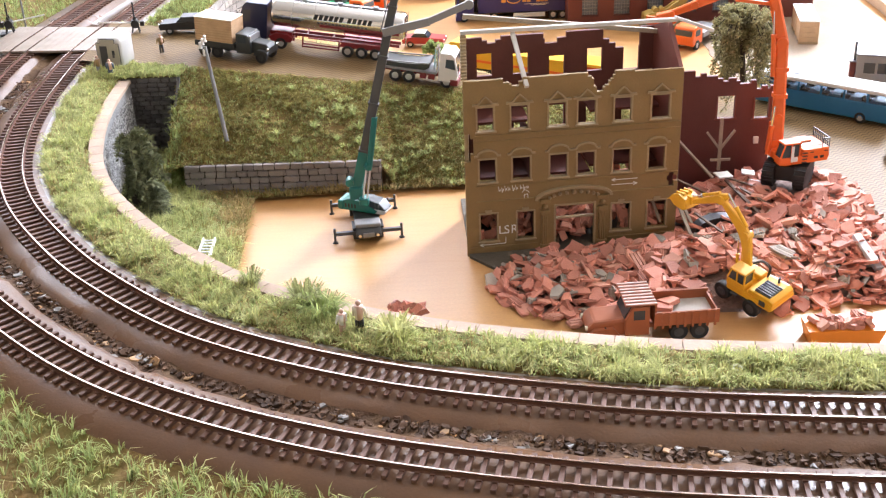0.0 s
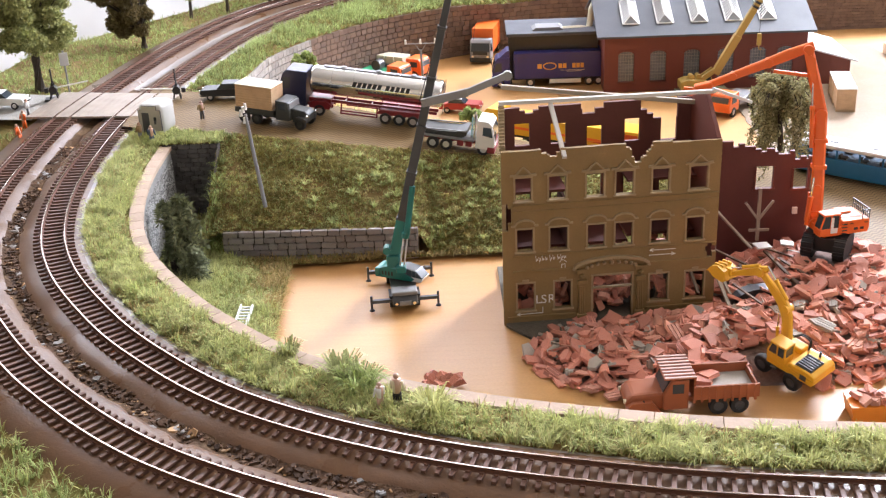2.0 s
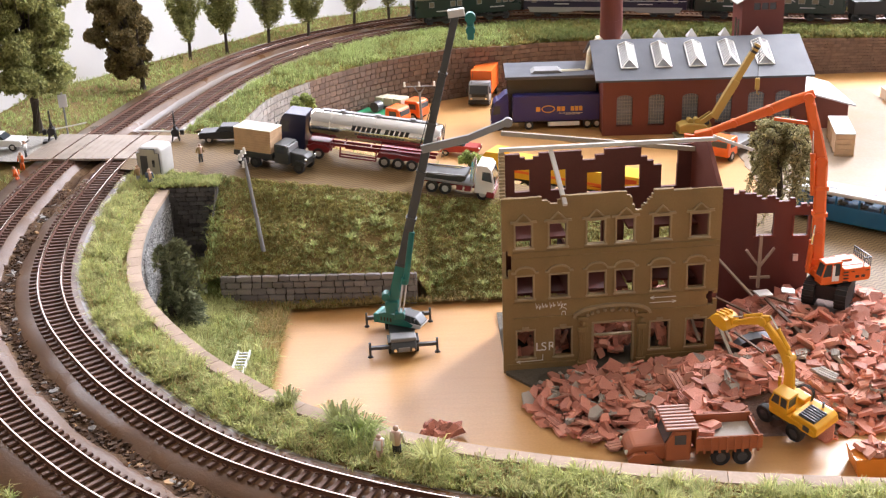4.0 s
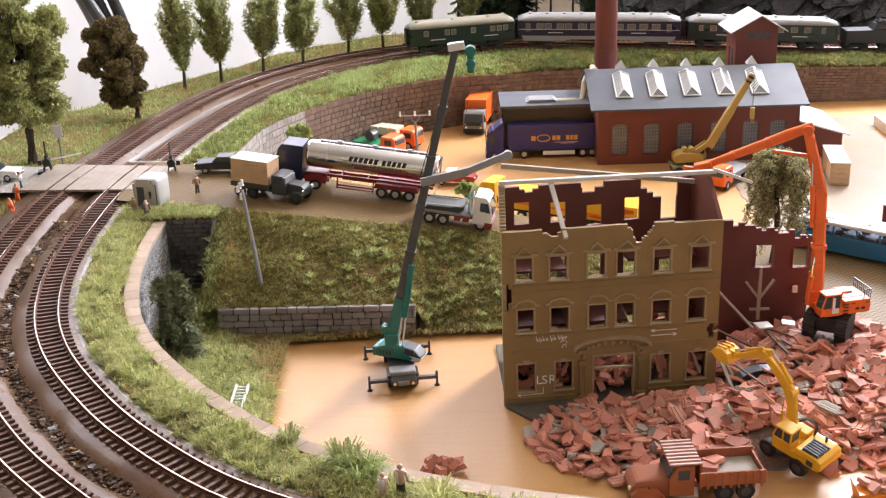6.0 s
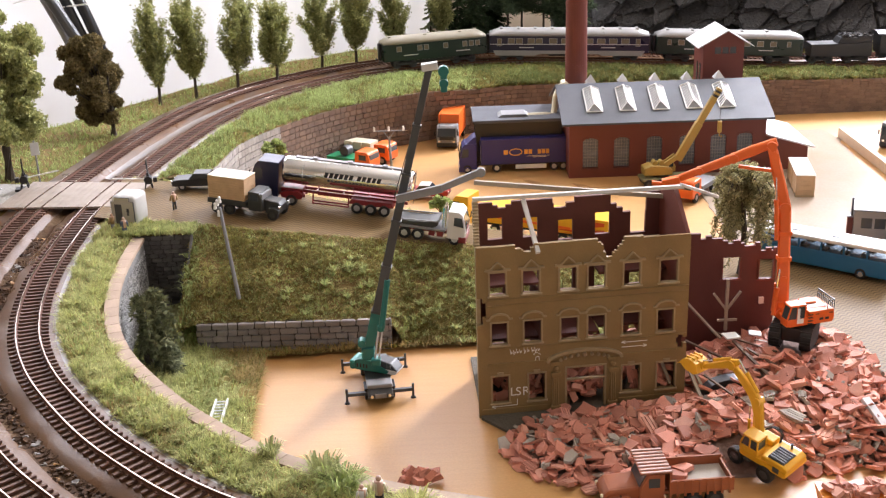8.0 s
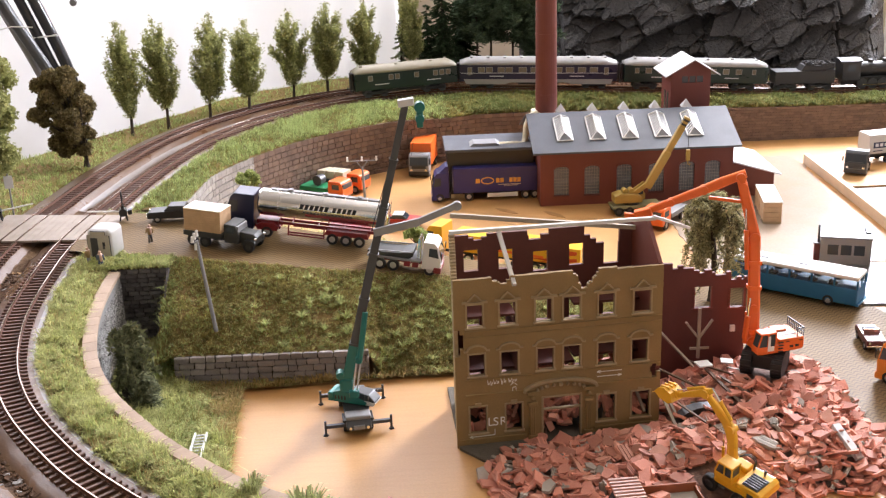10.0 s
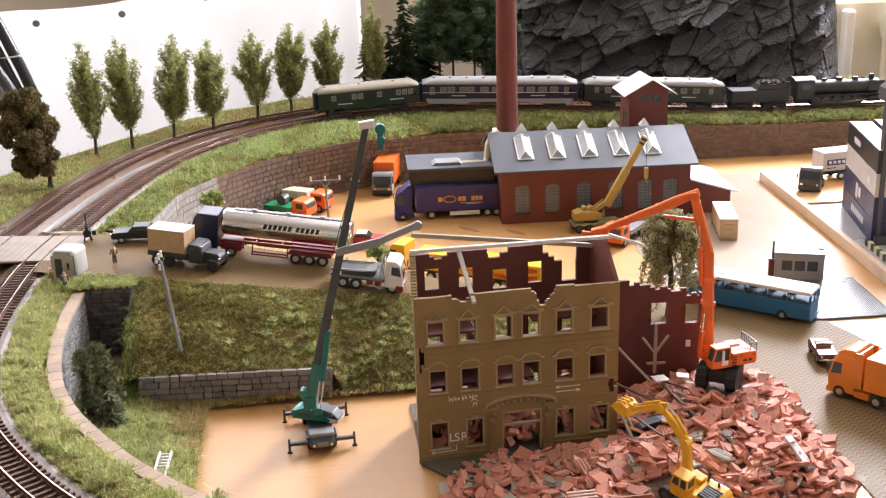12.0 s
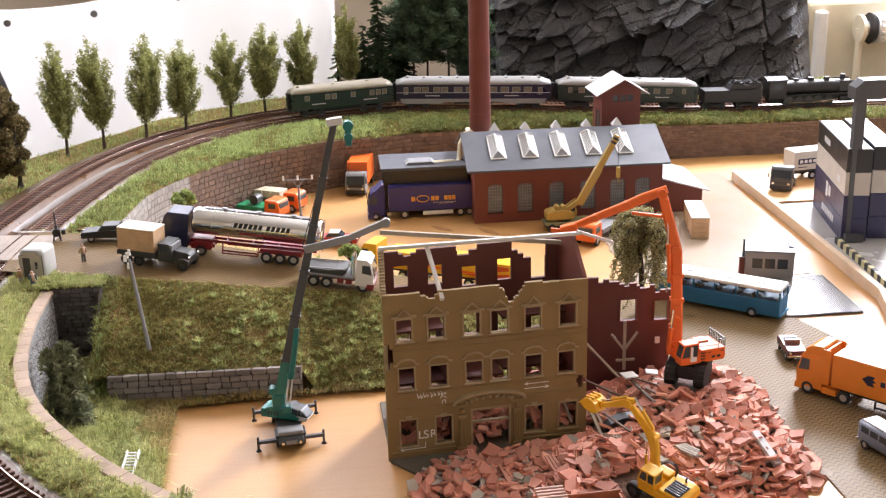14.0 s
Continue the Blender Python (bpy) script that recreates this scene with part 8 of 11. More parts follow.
prism(yc, "crane_cab", OLIVEY, [(0.0020, 0.0150), (0.0150, 0.0150), (0.0150, 0.0215), (0.0110, 0.0290), (0.0020, 0.0290)], 0.0040, 0.0010).matrix_basis = pose(0, 0.0070, 0)
block(yc, "cab_window", GLASS, 0.0040, 0.0120, 0.0028, 0.0112, 0.0215, 0.0270, 0.0004)
for x in (-0.013, -0.005):
    bm = bmesh.new()
    rod(bm, (x, -0.006, 0.0290), (x, 0.004, 0.0290), 0.0034, seg=14)
    part("winch_drum", bm, OLIVEY, yc)
bm = bmesh.new()
beam(bm, (-0.004, -0.0040, 0.0240), (0.014, -0.0040, 0.0360), 0.0040, 0.0060, 0.0006)
beam(bm, (-0.004, 0.0040, 0.0240), (0.014, 0.0040, 0.0360), 0.0030, 0.0060, 0.0006)
part("boom_foot", bm, OLIVEY, yc)
inv = yc.matrix_basis.inverted()
b0, b1 = Vector((0.2800, 1.5600, 0.0320)), Vector((0.3270, 1.5580, 0.1190))
for t0, t1, w in ((0.0, 0.52, 0.0090), (0.50, 0.86, 0.0074)):
    bm = bmesh.new()
    beam(bm, b0.lerp(b1, t0), b0.lerp(b1, t1), w, w, 0.0006)
    part("boom_section", bm, OLIVEY, yc, at=inv)
for k in range(5):
    bm = bmesh.new()
    beam(bm, b0.lerp(b1, 0.86 + 0.028 * k), b0.lerp(b1, 0.888 + 0.028 * k), 0.0066, 0.0066)
    part("stripe", bm, BLACKP if k % 2 else OLIVEY, yc, at=inv)
bm = bmesh.new()
rod(bm, (0.3290, 1.5570, 0.1190), (0.3290, 1.5570, 0.0790), 0.0003, seg=5)
part("hoist_rope", bm, BLACKP, yc, at=inv)
bm = bmesh.new()
box(bm, 0.3265, 0.3315, 1.5550, 1.5590, 0.0650, 0.0790, 0.0008)
tube(bm, [(0.329, 1.557, 0.065), (0.3292, 1.557, 0.061), (0.3312, 1.557, 0.059), (0.3322, 1.557, 0.061)], 0.0007, 6)
part("hook_block", bm, OLIVEY, yc, at=inv)


# ---- trains ----
def line_pose(s, d=0.0):
    """A pose on the inner line at s metres along it, x pointing back along the line."""
    k = max(1, min(len(LINE) - 2, int(s / 0.005)))
    t = s / 0.005 - k
    p = LINE[k].lerp(LINE[k + 1], t)
    f = LINE[k + 1] - LINE[k - 1]
    return facing((p.x, p.y, p.z), f)


def chord_pose(s0, s1):
    a, b = line_pose(s0).translation, line_pose(s1).translation
    return facing((a + b) / 2, b - a)




def s_at(x, y):
    return 0.005 * near_index(x, y)


def bogie(parent, x, m=None):
    bm = bmesh.new()
    for s in (-1, 1):
        box(bm, x - 0.0155, x + 0.0155, s * 0.0115 - 0.0010, s * 0.0115 + 0.0010, 0.0045, 0.0085, 0.0006)
    box(bm, x - 0.004, x + 0.004, -0.0115, 0.0115, 0.006, 0.0095)
    b = part("bogie", bm, m or BLACKP, parent)
    for dx in (-0.0125, 0.0125):
        for s in (-1, 1):
            bm = bmesh.new()
            rod(bm, (x + dx, s * 0.0072, 0.0055), (x + dx, s * 0.0096, 0.0055), 0.0056, seg=18)
            rod(bm, (x + dx, s * 0.0068, 0.0055), (x + dx, s * 0.0074, 0.0055), 0.0062, seg=18)
            part("wheel", bm, DARKGREY, b)


def coach(name, label, at, length, body_m, roof_m, windows, skirt=None, stripe=None, vents=7, luggage=False):
    c = thing(name, label, "railway coach", at, group="train")
    L, H = length / 2, 0.0158
    bm = bmesh.new()
    box(bm, -L, L, -H, H, 0.0120, 0.0375, 0.0008)
    body = part("body", bm, body_m, c)
    rings = []
    for k in range(15):
        u = -1 + 2 * k / 14
        e = max(0.0, (abs(u) - 0.90) / 0.10)
        w, h = 1 - 0.12 * e ** 2, 1 - 0.55 * e ** 2
        rings.append([Vector((u * L, -H * w * math.cos(t) * 1.03, 0.0372 + 0.0105 * h * math.sin(t))) for t in steps(0.0, math.pi, 12)])
    bm = bmesh.new()
    loft(bm, rings)
    roof_p = part("roof", bm, roof_m, c, smooth=True)
    for k in range(vents):
        x = -L * 0.85 + 1.7 * L * k / max(1, vents - 1)
        for s in ((-1, 1) if not luggage else (1 if k % 2 else -1,)):
            bm = bmesh.new()
            box(bm, x - 0.0022, x + 0.0022, s * 0.0062 - 0.0016, s * 0.0062 + 0.0016, 0.0455, 0.0482, 0.0005)
            part("roof_vent", bm, roof_m, roof_p)
    for s in (-1, 1):
        for x0, x1, z0, z1, lit in windows:
            bm = bmesh.new()
            y = s * H
            for a, b, cc, d in ((x0, x1, z0, z0 + 0.0006), (x0, x1, z1 - 0.0006, z1), (x0, x0 + 0.0006, z0, z1), (x1 - 0.0006, x1, z0, z1)):
                box(bm, a, b, y - 0.0003, y + 0.0003, cc, d)
            w = part("window", bm, ROOFGREY, body)
            bm = bmesh.new()
            box(bm, x0 + 0.0005, x1 - 0.0005, y - 0.0002, y + 0.0001 if s > 0 else y + 0.0002, z0 + 0.0005, z1 - 0.0005)
            part("pane", bm, LAMPY if lit else GLASS, w)
        if stripe:
            bm = bmesh.new()
            box(bm, -L + 0.001, L - 0.001, s * H - 0.0003, s * H + 0.0003, 0.0245, 0.0252)
            part("waist_stripe", bm, WHITEROOF, body)
        if skirt:
            bm = bmesh.new()
            extrude(bm, [(-L + 0.006, 0.0155), (-L + 0.010, 0.0078), (-L * 0.42, 0.0078), (-L * 0.36, 0.0105), (L * 0.36, 0.0105), (L * 0.42, 0.0078), (L - 0.010, 0.0078), (L - 0.006, 0.0155)], *sorted((s * H, s * (H + 0.0004))))
            part("skirt", bm, skirt, body)
        for x0, w in ((-L * 0.62, 0.022), (L * 0.40, 0.022)):
            bm = bmesh.new()
            box(bm, x0, x0 + w, s * H - 0.0002, s * H + 0.0003, 0.0195, 0.0208)
            part("lettering_bar", bm, WHITEROOF, body)
        for x in (-L, L):
            bm = bmesh.new()
            sx = 1 if x > 0 else -1
            rod(bm, (x, s * 0.0100, 0.0125), (x + sx * 0.0055, s * 0.0100, 0.0125), 0.0008, seg=8)
            rod(bm, (x + sx * 0.0052, s * 0.0100, 0.0125), (x + sx * 0.0062, s * 0.0100, 0.0125), 0.0024, seg=12)
            part("buffer", bm, BLACKP, c)
    for x in (-L, L):
        sx = 1 if x > 0 else -1
        bm = bmesh.new()
        box(bm, min(x, x + sx * 0.0045), max(x, x + sx * 0.0045), -0.0055, 0.0055, 0.0130, 0.0380, 0.0010)
        part("gangway_bellows", bm, BLACKP, c)
    bm = bmesh.new()
    box(bm, -0.030, 0.030, -0.010, 0.010, 0.0060, 0.0118, 0.0010)
    part("battery_box", bm, BLACKP, c)
    bogie(c, -L + 0.034)
    bogie(c, L - 0.034)
    return c


S0 = s_at(-0.088, 1.925)
win = lambda xs, w, z0=0.0258, z1=0.0338, lit=True: [(x, x + w, z0, z1, lit) for x in xs]
coach("luggage_van", "dark green luggage van with a beige roof", chord_pose(S0 + 0.006, S0 + 0.164), 0.160, COACHG, ROOFBEIGE,
      win([-0.060, -0.028, -0.018, 0.012, 0.042, 0.052, 0.062], 0.0075), vents=6, luggage=True)
S1 = S0 + 0.174
coach("sleeping_car", "dark blue coach with a silver roof, white line and grey skirt", chord_pose(S1 + 0.02, S1 + 0.220), 0.240, COACHB, ROOFGREY,
      win([-0.108], 0.007, 0.022, 0.0335) + win([-0.092, -0.080, -0.062, -0.050], 0.0105) + win([-0.030, -0.012, 0.006, 0.024, 0.042, 0.060, 0.078], 0.0125) + win([0.100], 0.007, 0.022, 0.0335), skirt=ROOFGREY, stripe=True, vents=9)
S2 = S1 + 0.250
coach("green_coach", "dark green passenger coach with a pale grey roof", chord_pose(S2 + 0.02, S2 + 0.200), 0.220, COACHG, ROOFGREY,
      win([-0.094], 0.006) + win([-0.078 + 0.0198 * k for k in range(8)], 0.0098) + win([0.086], 0.006), vents=6)
S3 = S2 + 0.232
tender = thing("tender", "black coal tender behind the steam engine", "tender", chord_pose(S3, S3 + 0.095), group="train")
prism(tender, "tank", LOCO, [(-0.046, 0.011), (0.046, 0.011), (0.046, 0.0330), (0.040, 0.0330), (0.030, 0.0300), (-0.046, 0.0300)], 0.0155, 0.0008)
prism(tender, "coal_bunker", LOCO, [(-0.006, 0.0302), (0.046, 0.0302), (0.046, 0.0385), (-0.001, 0.0385)], 0.0122, 0.0006)
bm = bmesh.new()
rng = random.Random(6)
for k in range(150):
    x, y = rng.uniform(0.002, 0.043), rng.uniform(-0.0105, 0.0105)
    s = rng.uniform(0.0012, 0.0024)
    box(bm, -s, s, -s, s, -s, s, 0, Matrix.Translation((x, y, 0.0390 + 0.0018 * math.cos(y * 120))) @ Euler((rng.random() * 3, rng.random() * 3, 0)).to_matrix().to_4x4())
tagged(part("coal", bm, BLACKP, tender), kind="stuff")
bogie(tender, -0.028)
bogie(tender, 0.026)
S4 = S3 + 0.101
loco = thing("steam_engine", "black steam engine with smoke deflectors at the head of the train", "locomotive", chord_pose(S4 + 0.01, S4 + 0.135), group="train")
bm = bmesh.new()
rod(bm, (-0.040, 0, 0.0290), (0.066, 0, 0.0290), 0.0118, seg=24)
rod(bm, (0.066, 0, 0.0290), (0.0695, 0, 0.0290), 0.0112, 0.0085, seg=24)
part("boiler", bm, LOCO, loco)
for x in (-0.020, 0.004, 0.030, 0.054):
    bm = bmesh.new()
    rod(bm, (x - 0.0006, 0, 0.0290), (x + 0.0006, 0, 0.0290), 0.0122, seg=24)
    part("boiler_band", bm, LOCO, loco)
cabp = prism(loco, "cab", LOCO, [(-0.068, 0.0140), (-0.040, 0.0140), (-0.040, 0.0430), (-0.068, 0.0430)], 0.0158, 0.0008)
rings = [[Vector((x, -0.0165 * math.cos(t), 0.0425 + 0.0050 * math.sin(t))) for t in steps(0.0, math.pi, 10)] for x in (-0.072, -0.038)]
bm = bmesh.new()
loft(bm, rings)
part("cab_roof", bm, LOCO, cabp)
for s in (-1, 1):
    block(cabp, "side_window", GLASS, -0.060, -0.048, s * 0.0159 - 0.0002, s * 0.0159 + 0.0002, 0.0290, 0.0385, 0.0)
for x, r, h in ((0.056, 0.0042, 0.0480), (0.030, 0.0052, 0.0445), (0.004, 0.0056, 0.0445), (-0.020, 0.0048, 0.0435)):
    bm = bmesh.new()
    rod(bm, (x, 0, 0.0380), (x, 0, h), r, r * 0.92, seg=16)
    part("funnel" if x > 0.05 else "dome", bm, LOCO, loco)
for s in (-1, 1):
    block(loco, "smoke_deflector", LOCO, 0.046, 0.072, s * 0.0150 - 0.0004, s * 0.0150 + 0.0004, 0.0240, 0.0400, 0.0)
    block(loco, "running_board", LOCO, -0.040, 0.074, s * 0.0135 - 0.0022, s * 0.0135 + 0.0022, 0.0190, 0.0200, 0.0)
    bm = bmesh.new()
    rod(bm, (0.048, s * 0.0130, 0.0110), (0.066, s * 0.0130, 0.0110), 0.0042, seg=14)
    part("cylinder", bm, LOCO, loco)
    for k in range(5):
        bm = bmesh.new()
        x = -0.034 + 0.0165 * k
        rod(bm, (x, s * 0.0074, 0.0080), (x, s * 0.0100, 0.0080), 0.0080, seg=20)
        part("driving_wheel", bm, DARKGREY, loco)
    bm = bmesh.new()
    beam(bm, (-0.034, s * 0.0112, 0.0065), (0.034, s * 0.0112, 0.0065), 0.0008, 0.0016)
    beam(bm, (0.002, s * 0.0122, 0.0065), (0.050, s * 0.0122, 0.0110), 0.0008, 0.0016)
    part("coupling_rod", bm, RAIL, loco)
    bm = bmesh.new()
    rod(bm, (0.0755, s * 0.0100, 0.0125), (0.0815, s * 0.0100, 0.0125), 0.0020, seg=10)
    part("buffer", bm, DARKGREY, loco)
block(loco, "frame", LOCO, -0.066, 0.072, -0.0060, 0.0060, 0.0060, 0.0190)
block(loco, "buffer_beam", LOCO, 0.0715, 0.0755, -0.0150, 0.0150, 0.0095, 0.0165)

# ---- trees, bushes and grass ----
LEAF_A = leafy(mat("poplar_leaf", (0.36, 0.37, 0.15), 0.7, vary=0.3, size=0.004, big=0.02, bump=0, dirt=(0.24, 0.26, 0.085), dirty=0.6, per=0.4, spec=0.2), 0.35)
LEAF_B = leafy(mat("olive_brown_leaf", (0.20, 0.155, 0.070), 0.75, vary=0.3, size=0.004, big=0.02, bump=0, dirt=(0.10, 0.085, 0.03), dirty=0.6, per=0.4, spec=0.2), 0.2)
LEAF_C = leafy(mat("broadleaf_green", (0.38, 0.39, 0.16), 0.7, vary=0.3, size=0.004, big=0.02, bump=0, dirt=(0.22, 0.25, 0.09), dirty=0.6, per=0.4, spec=0.2), 0.3)
LEAF_D = leafy(mat("dark_conifer", (0.045, 0.075, 0.035), 0.75, vary=0.3, size=0.004, big=0.02, bump=0, per=0.4, spec=0.15), 0.2)
LEAF_E = mat("grey_green_ivy", (0.17, 0.185, 0.095), 0.75, vary=0.3, size=0.003, big=0.02, bump=0, per=0.45, spec=0.2)
LEAF_F = leafy(mat("grey_olive_foliage", (0.36, 0.33, 0.165), 0.75, vary=0.35, size=0.003, big=0.02, bump=0, per=0.45, spec=0.2), 0.3)
BARK = mat("dark_bark", (0.06, 0.045, 0.032), 0.85, vary=0.3, size=0.003, bump=0.3)


def leaf_cloud(name, parent, material, centres, n, size, seed, squash=0.8):
    """Many small bent leaf clumps about the centres (place, radius)."""
    rng = random.Random(seed)
    verts, faces = [], []
    total = sum(r ** 2 for _, r in centres)
    for c, r in centres:
        for _ in range(max(3, int(n * r * r / total))):
            d = Vector((rng.gauss(0, 1), rng.gauss(0, 1), rng.gauss(0, 1))).normalized() * r * (rng.random() ** 0.33) * rng.uniform(0.75, 1.12)
            d.z *= squash if r > 0.006 else 1
            p = Vector(c) + d
            e = Euler((rng.uniform(0, 6.3), rng.uniform(0, 6.3), rng.uniform(0, 6.3))).to_matrix()
            s = size * rng.uniform(0.5, 1.4)
            k = len(verts)
            for q in ((-0.55, -0.45, 0), (0.5, -0.35, 0.12), (0.6, 0.45, -0.12), (-0.35, 0.5, 0.15)):
                verts.append(p + e @ (Vector(q) * s))
            faces += [(k, k + 1, k + 2), (k, k + 2, k + 3)]
    me = bpy.data.meshes.new(name)
    me.from_pydata(verts, [], faces)
    me.materials.append(material)
    ob = new(name, me)
    ob.parent = parent
    return ob


def wisps(name, parent, material, places, n, size, seed, droop=0.6, spread=0.003, slim=0.22):
    """Thin hanging leaf scraps, n in all, about the places (point, weight)."""
    rng = random.Random(seed)
    verts, faces = [], []
    for c in rng.choices([p for p, _ in places], [w for _, w in places], k=n):
        p = Vector(c) + Vector((rng.gauss(0, spread), rng.gauss(0, spread), rng.gauss(0, spread * 1.2)))
        a = rng.uniform(0, 6.3)
        d = Vector((math.cos(a), math.sin(a), rng.uniform(-droop * 2, 0.9))).normalized()
        side = d.cross(Vector((rng.gauss(0, 1), rng.gauss(0, 1), rng.gauss(0, 1)))).normalized()
        s = size * rng.uniform(0.5, 1.5)
        bend = Vector((0, 0, -s * rng.uniform(0, 0.4)))
        k = len(verts)
        verts += [p - side * s * slim, p + side * s * slim, p + d * s * 0.6 + side * s * slim * 1.1, p + d * s * 0.6 - side * s * slim * 1.1, p + d * s * 1.1 + bend]
        faces += [(k, k + 1, k + 2, k + 3), (k + 3, k + 2, k + 4)]
    me = bpy.data.meshes.new(name)
    me.from_pydata(verts, [], faces)
    me.materials.append(material)
    ob = new(name, me)
    ob.parent = parent
    return ob


def poplar(x, y, z, h, seed, lean=0.0, wide=0.0235, material=None, label="slender model poplar with olive-green foliage", bare=0.15):
    rng = random.Random(seed)
    t = thing("poplar", label, "tree", pose(x, y, z, 0, lean, rng.uniform(0, 360)), group="poplars behind the line")
    bm = bmesh.new()
    pts = [(0.002 * math.sin(k * 1.3 + seed), 0.002 * math.cos(k * 1.1 + seed), h * k / 6 * 0.92) for k in range(7)]
    pts[0] = (0, 0, -0.004)
    tube(bm, pts, 0.0024, 7, 0.0005)
    part("trunk", bm, BARK, t)
    bm = bmesh.new()
    places = []
    wide = wide * rng.uniform(0.9, 1.1)
    # steep limbs, each a feathered plume; some sides stay open
    for k in range(30):
        a = 2.4 * k + rng.uniform(-0.5, 0.5)
        z0 = h * (bare + (0.74 - bare) * ((k + rng.random()) / 30) ** 1.15)
        u = z0 / h
        reach = 1.06 * wide * (0.24 + 0.80 * math.sin(math.pi * min(1.0, 0.04 + u * 1.12)) ** 1.2) * rng.uniform(0.50, 1.25)
        rise = h * rng.uniform(0.16, 0.27) * (1.15 - 0.5 * u)
        tip = Vector((reach * math.cos(a), reach * math.sin(a), min(h * 1.01, z0 + rise)))
        root = Vector((0, 0, z0))
        elbow = Vector((tip.x * 0.8, tip.y * 0.8, z0 + rise * 0.42))
        limb = [root * (1 - q) ** 2 + elbow * 2 * q * (1 - q) + tip * q * q for q in steps(0, 1, 8)]
        tube(bm, limb[:7], 0.0007, 5, 0.0002)
        for j, p in enumerate(limb[1:]):
            places.append((p, 0.5 + 0.9 * math.sin(math.pi * (j + 1) / 8.5)))
    for j in range(14):
        places.append((Vector((0, 0, h * (0.30 + 0.70 * j / 13))), 1.2 if j > 3 else 0.5))
    tagged(part("branchwork", bm, BARK, t), kind="stuff")
    wisps("crown", t, material or LEAF_A, places, 15000, 0.0027, seed, 0.55, 0.0025 * wide / 0.0235)


for k, (x, y, top) in enumerate(((-0.3851, 1.7624, 0.2315), (-0.3434, 1.8039, 0.2299), (-0.2899, 1.8423, 0.2255), (-0.2387, 1.8836, 0.21), (-0.1782, 1.9542, 0.2098), (-0.1267, 1.9855, 0.2171), (-0.066, 2.0076, 0.2173))):
    poplar(x, y + 0.004, 0.078, top - 0.082, 31 + k, (-2, -3, -5, -1, 0, -4, 1)[k])


def broadleaf(name, label, x, y, z, h, width, material, seed, trunk=0.3, n=9000, leaf=0.0030, dense=26, low=0.32, mid=0.58, half=0.48, blob=(0.26, 0.42), shift=(0, 0)):
    rng = random.Random(seed)
    t = thing(name, label, "tree", pose(x, y, z))
    bm = bmesh.new()
    tube(bm, [(0, 0, -0.004), (0.001, 0, h * trunk * 0.6), (-0.001, 0.001, h * trunk), (0.002, 0, h * 0.75)], 0.0048 * h / 0.13, 9, 0.0012)
    part("trunk", bm, BARK, t)
    bm = bmesh.new()
    cs = []
    for k in range(dense):
        a = rng.uniform(0, 6.3)
        u = rng.uniform(low, 0.97)
        w = width * (1 - abs((u - mid) / half) ** 2.2) ** 0.5 if abs((u - mid) / half) < 1 else 0.004
        r = w * rng.uniform(0.15, 0.85)
        c = (shift[0] + r * math.cos(a), shift[1] + r * math.sin(a), h * u)
        cs.append((c, width * rng.uniform(*blob)))
        tube(bm, [(0, 0, h * trunk * rng.uniform(0.7, 1.2)), (c[0] * 0.5, c[1] * 0.5, (h * trunk + c[2]) / 2), c], 0.0012, 5, 0.0004)
    tagged(part("branchwork", bm, BARK, t), kind="stuff")
    leaf_cloud("crown", t, material, cs, n, leaf, seed, 0.85)
    return t


broadleaf("round_tree", "rounded brown-olive model tree behind the line", -0.4140, 1.622, 0.078, 0.118, 0.044, LEAF_B, 51, trunk=0.2, n=56000, leaf=0.0022, dense=80, low=0.15, mid=0.53, half=0.48, blob=(0.16, 0.28), shift=(-0.018, 0.004))
broadleaf("tall_tree", "tall broad green model tree beside the crossing", -0.484, 1.440, 0.078, 0.180, 0.060, LEAF_C, 52, trunk=0.3, n=60000, leaf=0.0024, dense=90, low=0.27, mid=0.60, half=0.46, blob=(0.15, 0.27))
broadleaf("tall_tree", "tall broad green model tree at the layout edge", -0.560, 1.36, 0.075, 0.18, 0.055, LEAF_C, 53, trunk=0.3, n=36000, leaf=0.0026, dense=60, low=0.30, blob=(0.16, 0.3))
willow = thing("hanging_tree", "loose grey-olive tree with hanging branches behind the ruin", "tree", pose(0.279, 1.262, 0.0))
bm = bmesh.new()
tube(bm, [(0, 0, 0), (0.002, 0, 0.045), (-0.002, 0.002, 0.090)], 0.0040, 8, 0.0018)
part("trunk", bm, BARK, willow)
bm = bmesh.new()
rng = random.Random(61)
places = []
for k in range(64):
    a, r = rng.uniform(0, 6.3), 0.034 * rng.random() ** 0.5
    if math.sin(2.2 * a + 0.4) > 0.62 and r > 0.012:
        continue
    top = 0.112 - 0.22 * r
    x, y = r * math.cos(a), r * math.sin(a)
    tube(bm, [(0, 0, 0.074), (x * 0.6, y * 0.6, top), (x, y, top - 0.012)], 0.0009, 5, 0.0004)
    fall = rng.uniform(0.026, 0.080)
    n, swing, ph = 12, rng.uniform(0.0015, 0.0045), rng.uniform(0, 6.3)
    line = [Vector((x + swing * math.sin(ph + 0.9 * j), y + swing * math.cos(1.3 * ph + 0.8 * j), top - 0.012 - fall * j / n)) for j in range(n + 1)]
    tube(bm, line, 0.0005, 4, 0.0002)
    for j, p in enumerate(line):
        places.append((p, (0.5 + 1.0 * abs(math.sin(j * 0.8 + ph))) * (1.25 - 0.6 * j / n)))
    for q in steps(0.2, 1, 4):
        places.append((Vector((x * 0.9 * q, y * 0.9 * q, 0.074 + (top - 0.074) * q ** 0.5)), 1.3))
tagged(part("branchwork", bm, BARK, willow), kind="stuff")
wisps("crown", willow, LEAF_F, places, 30000, 0.0021, 62, 0.5, 0.0015)


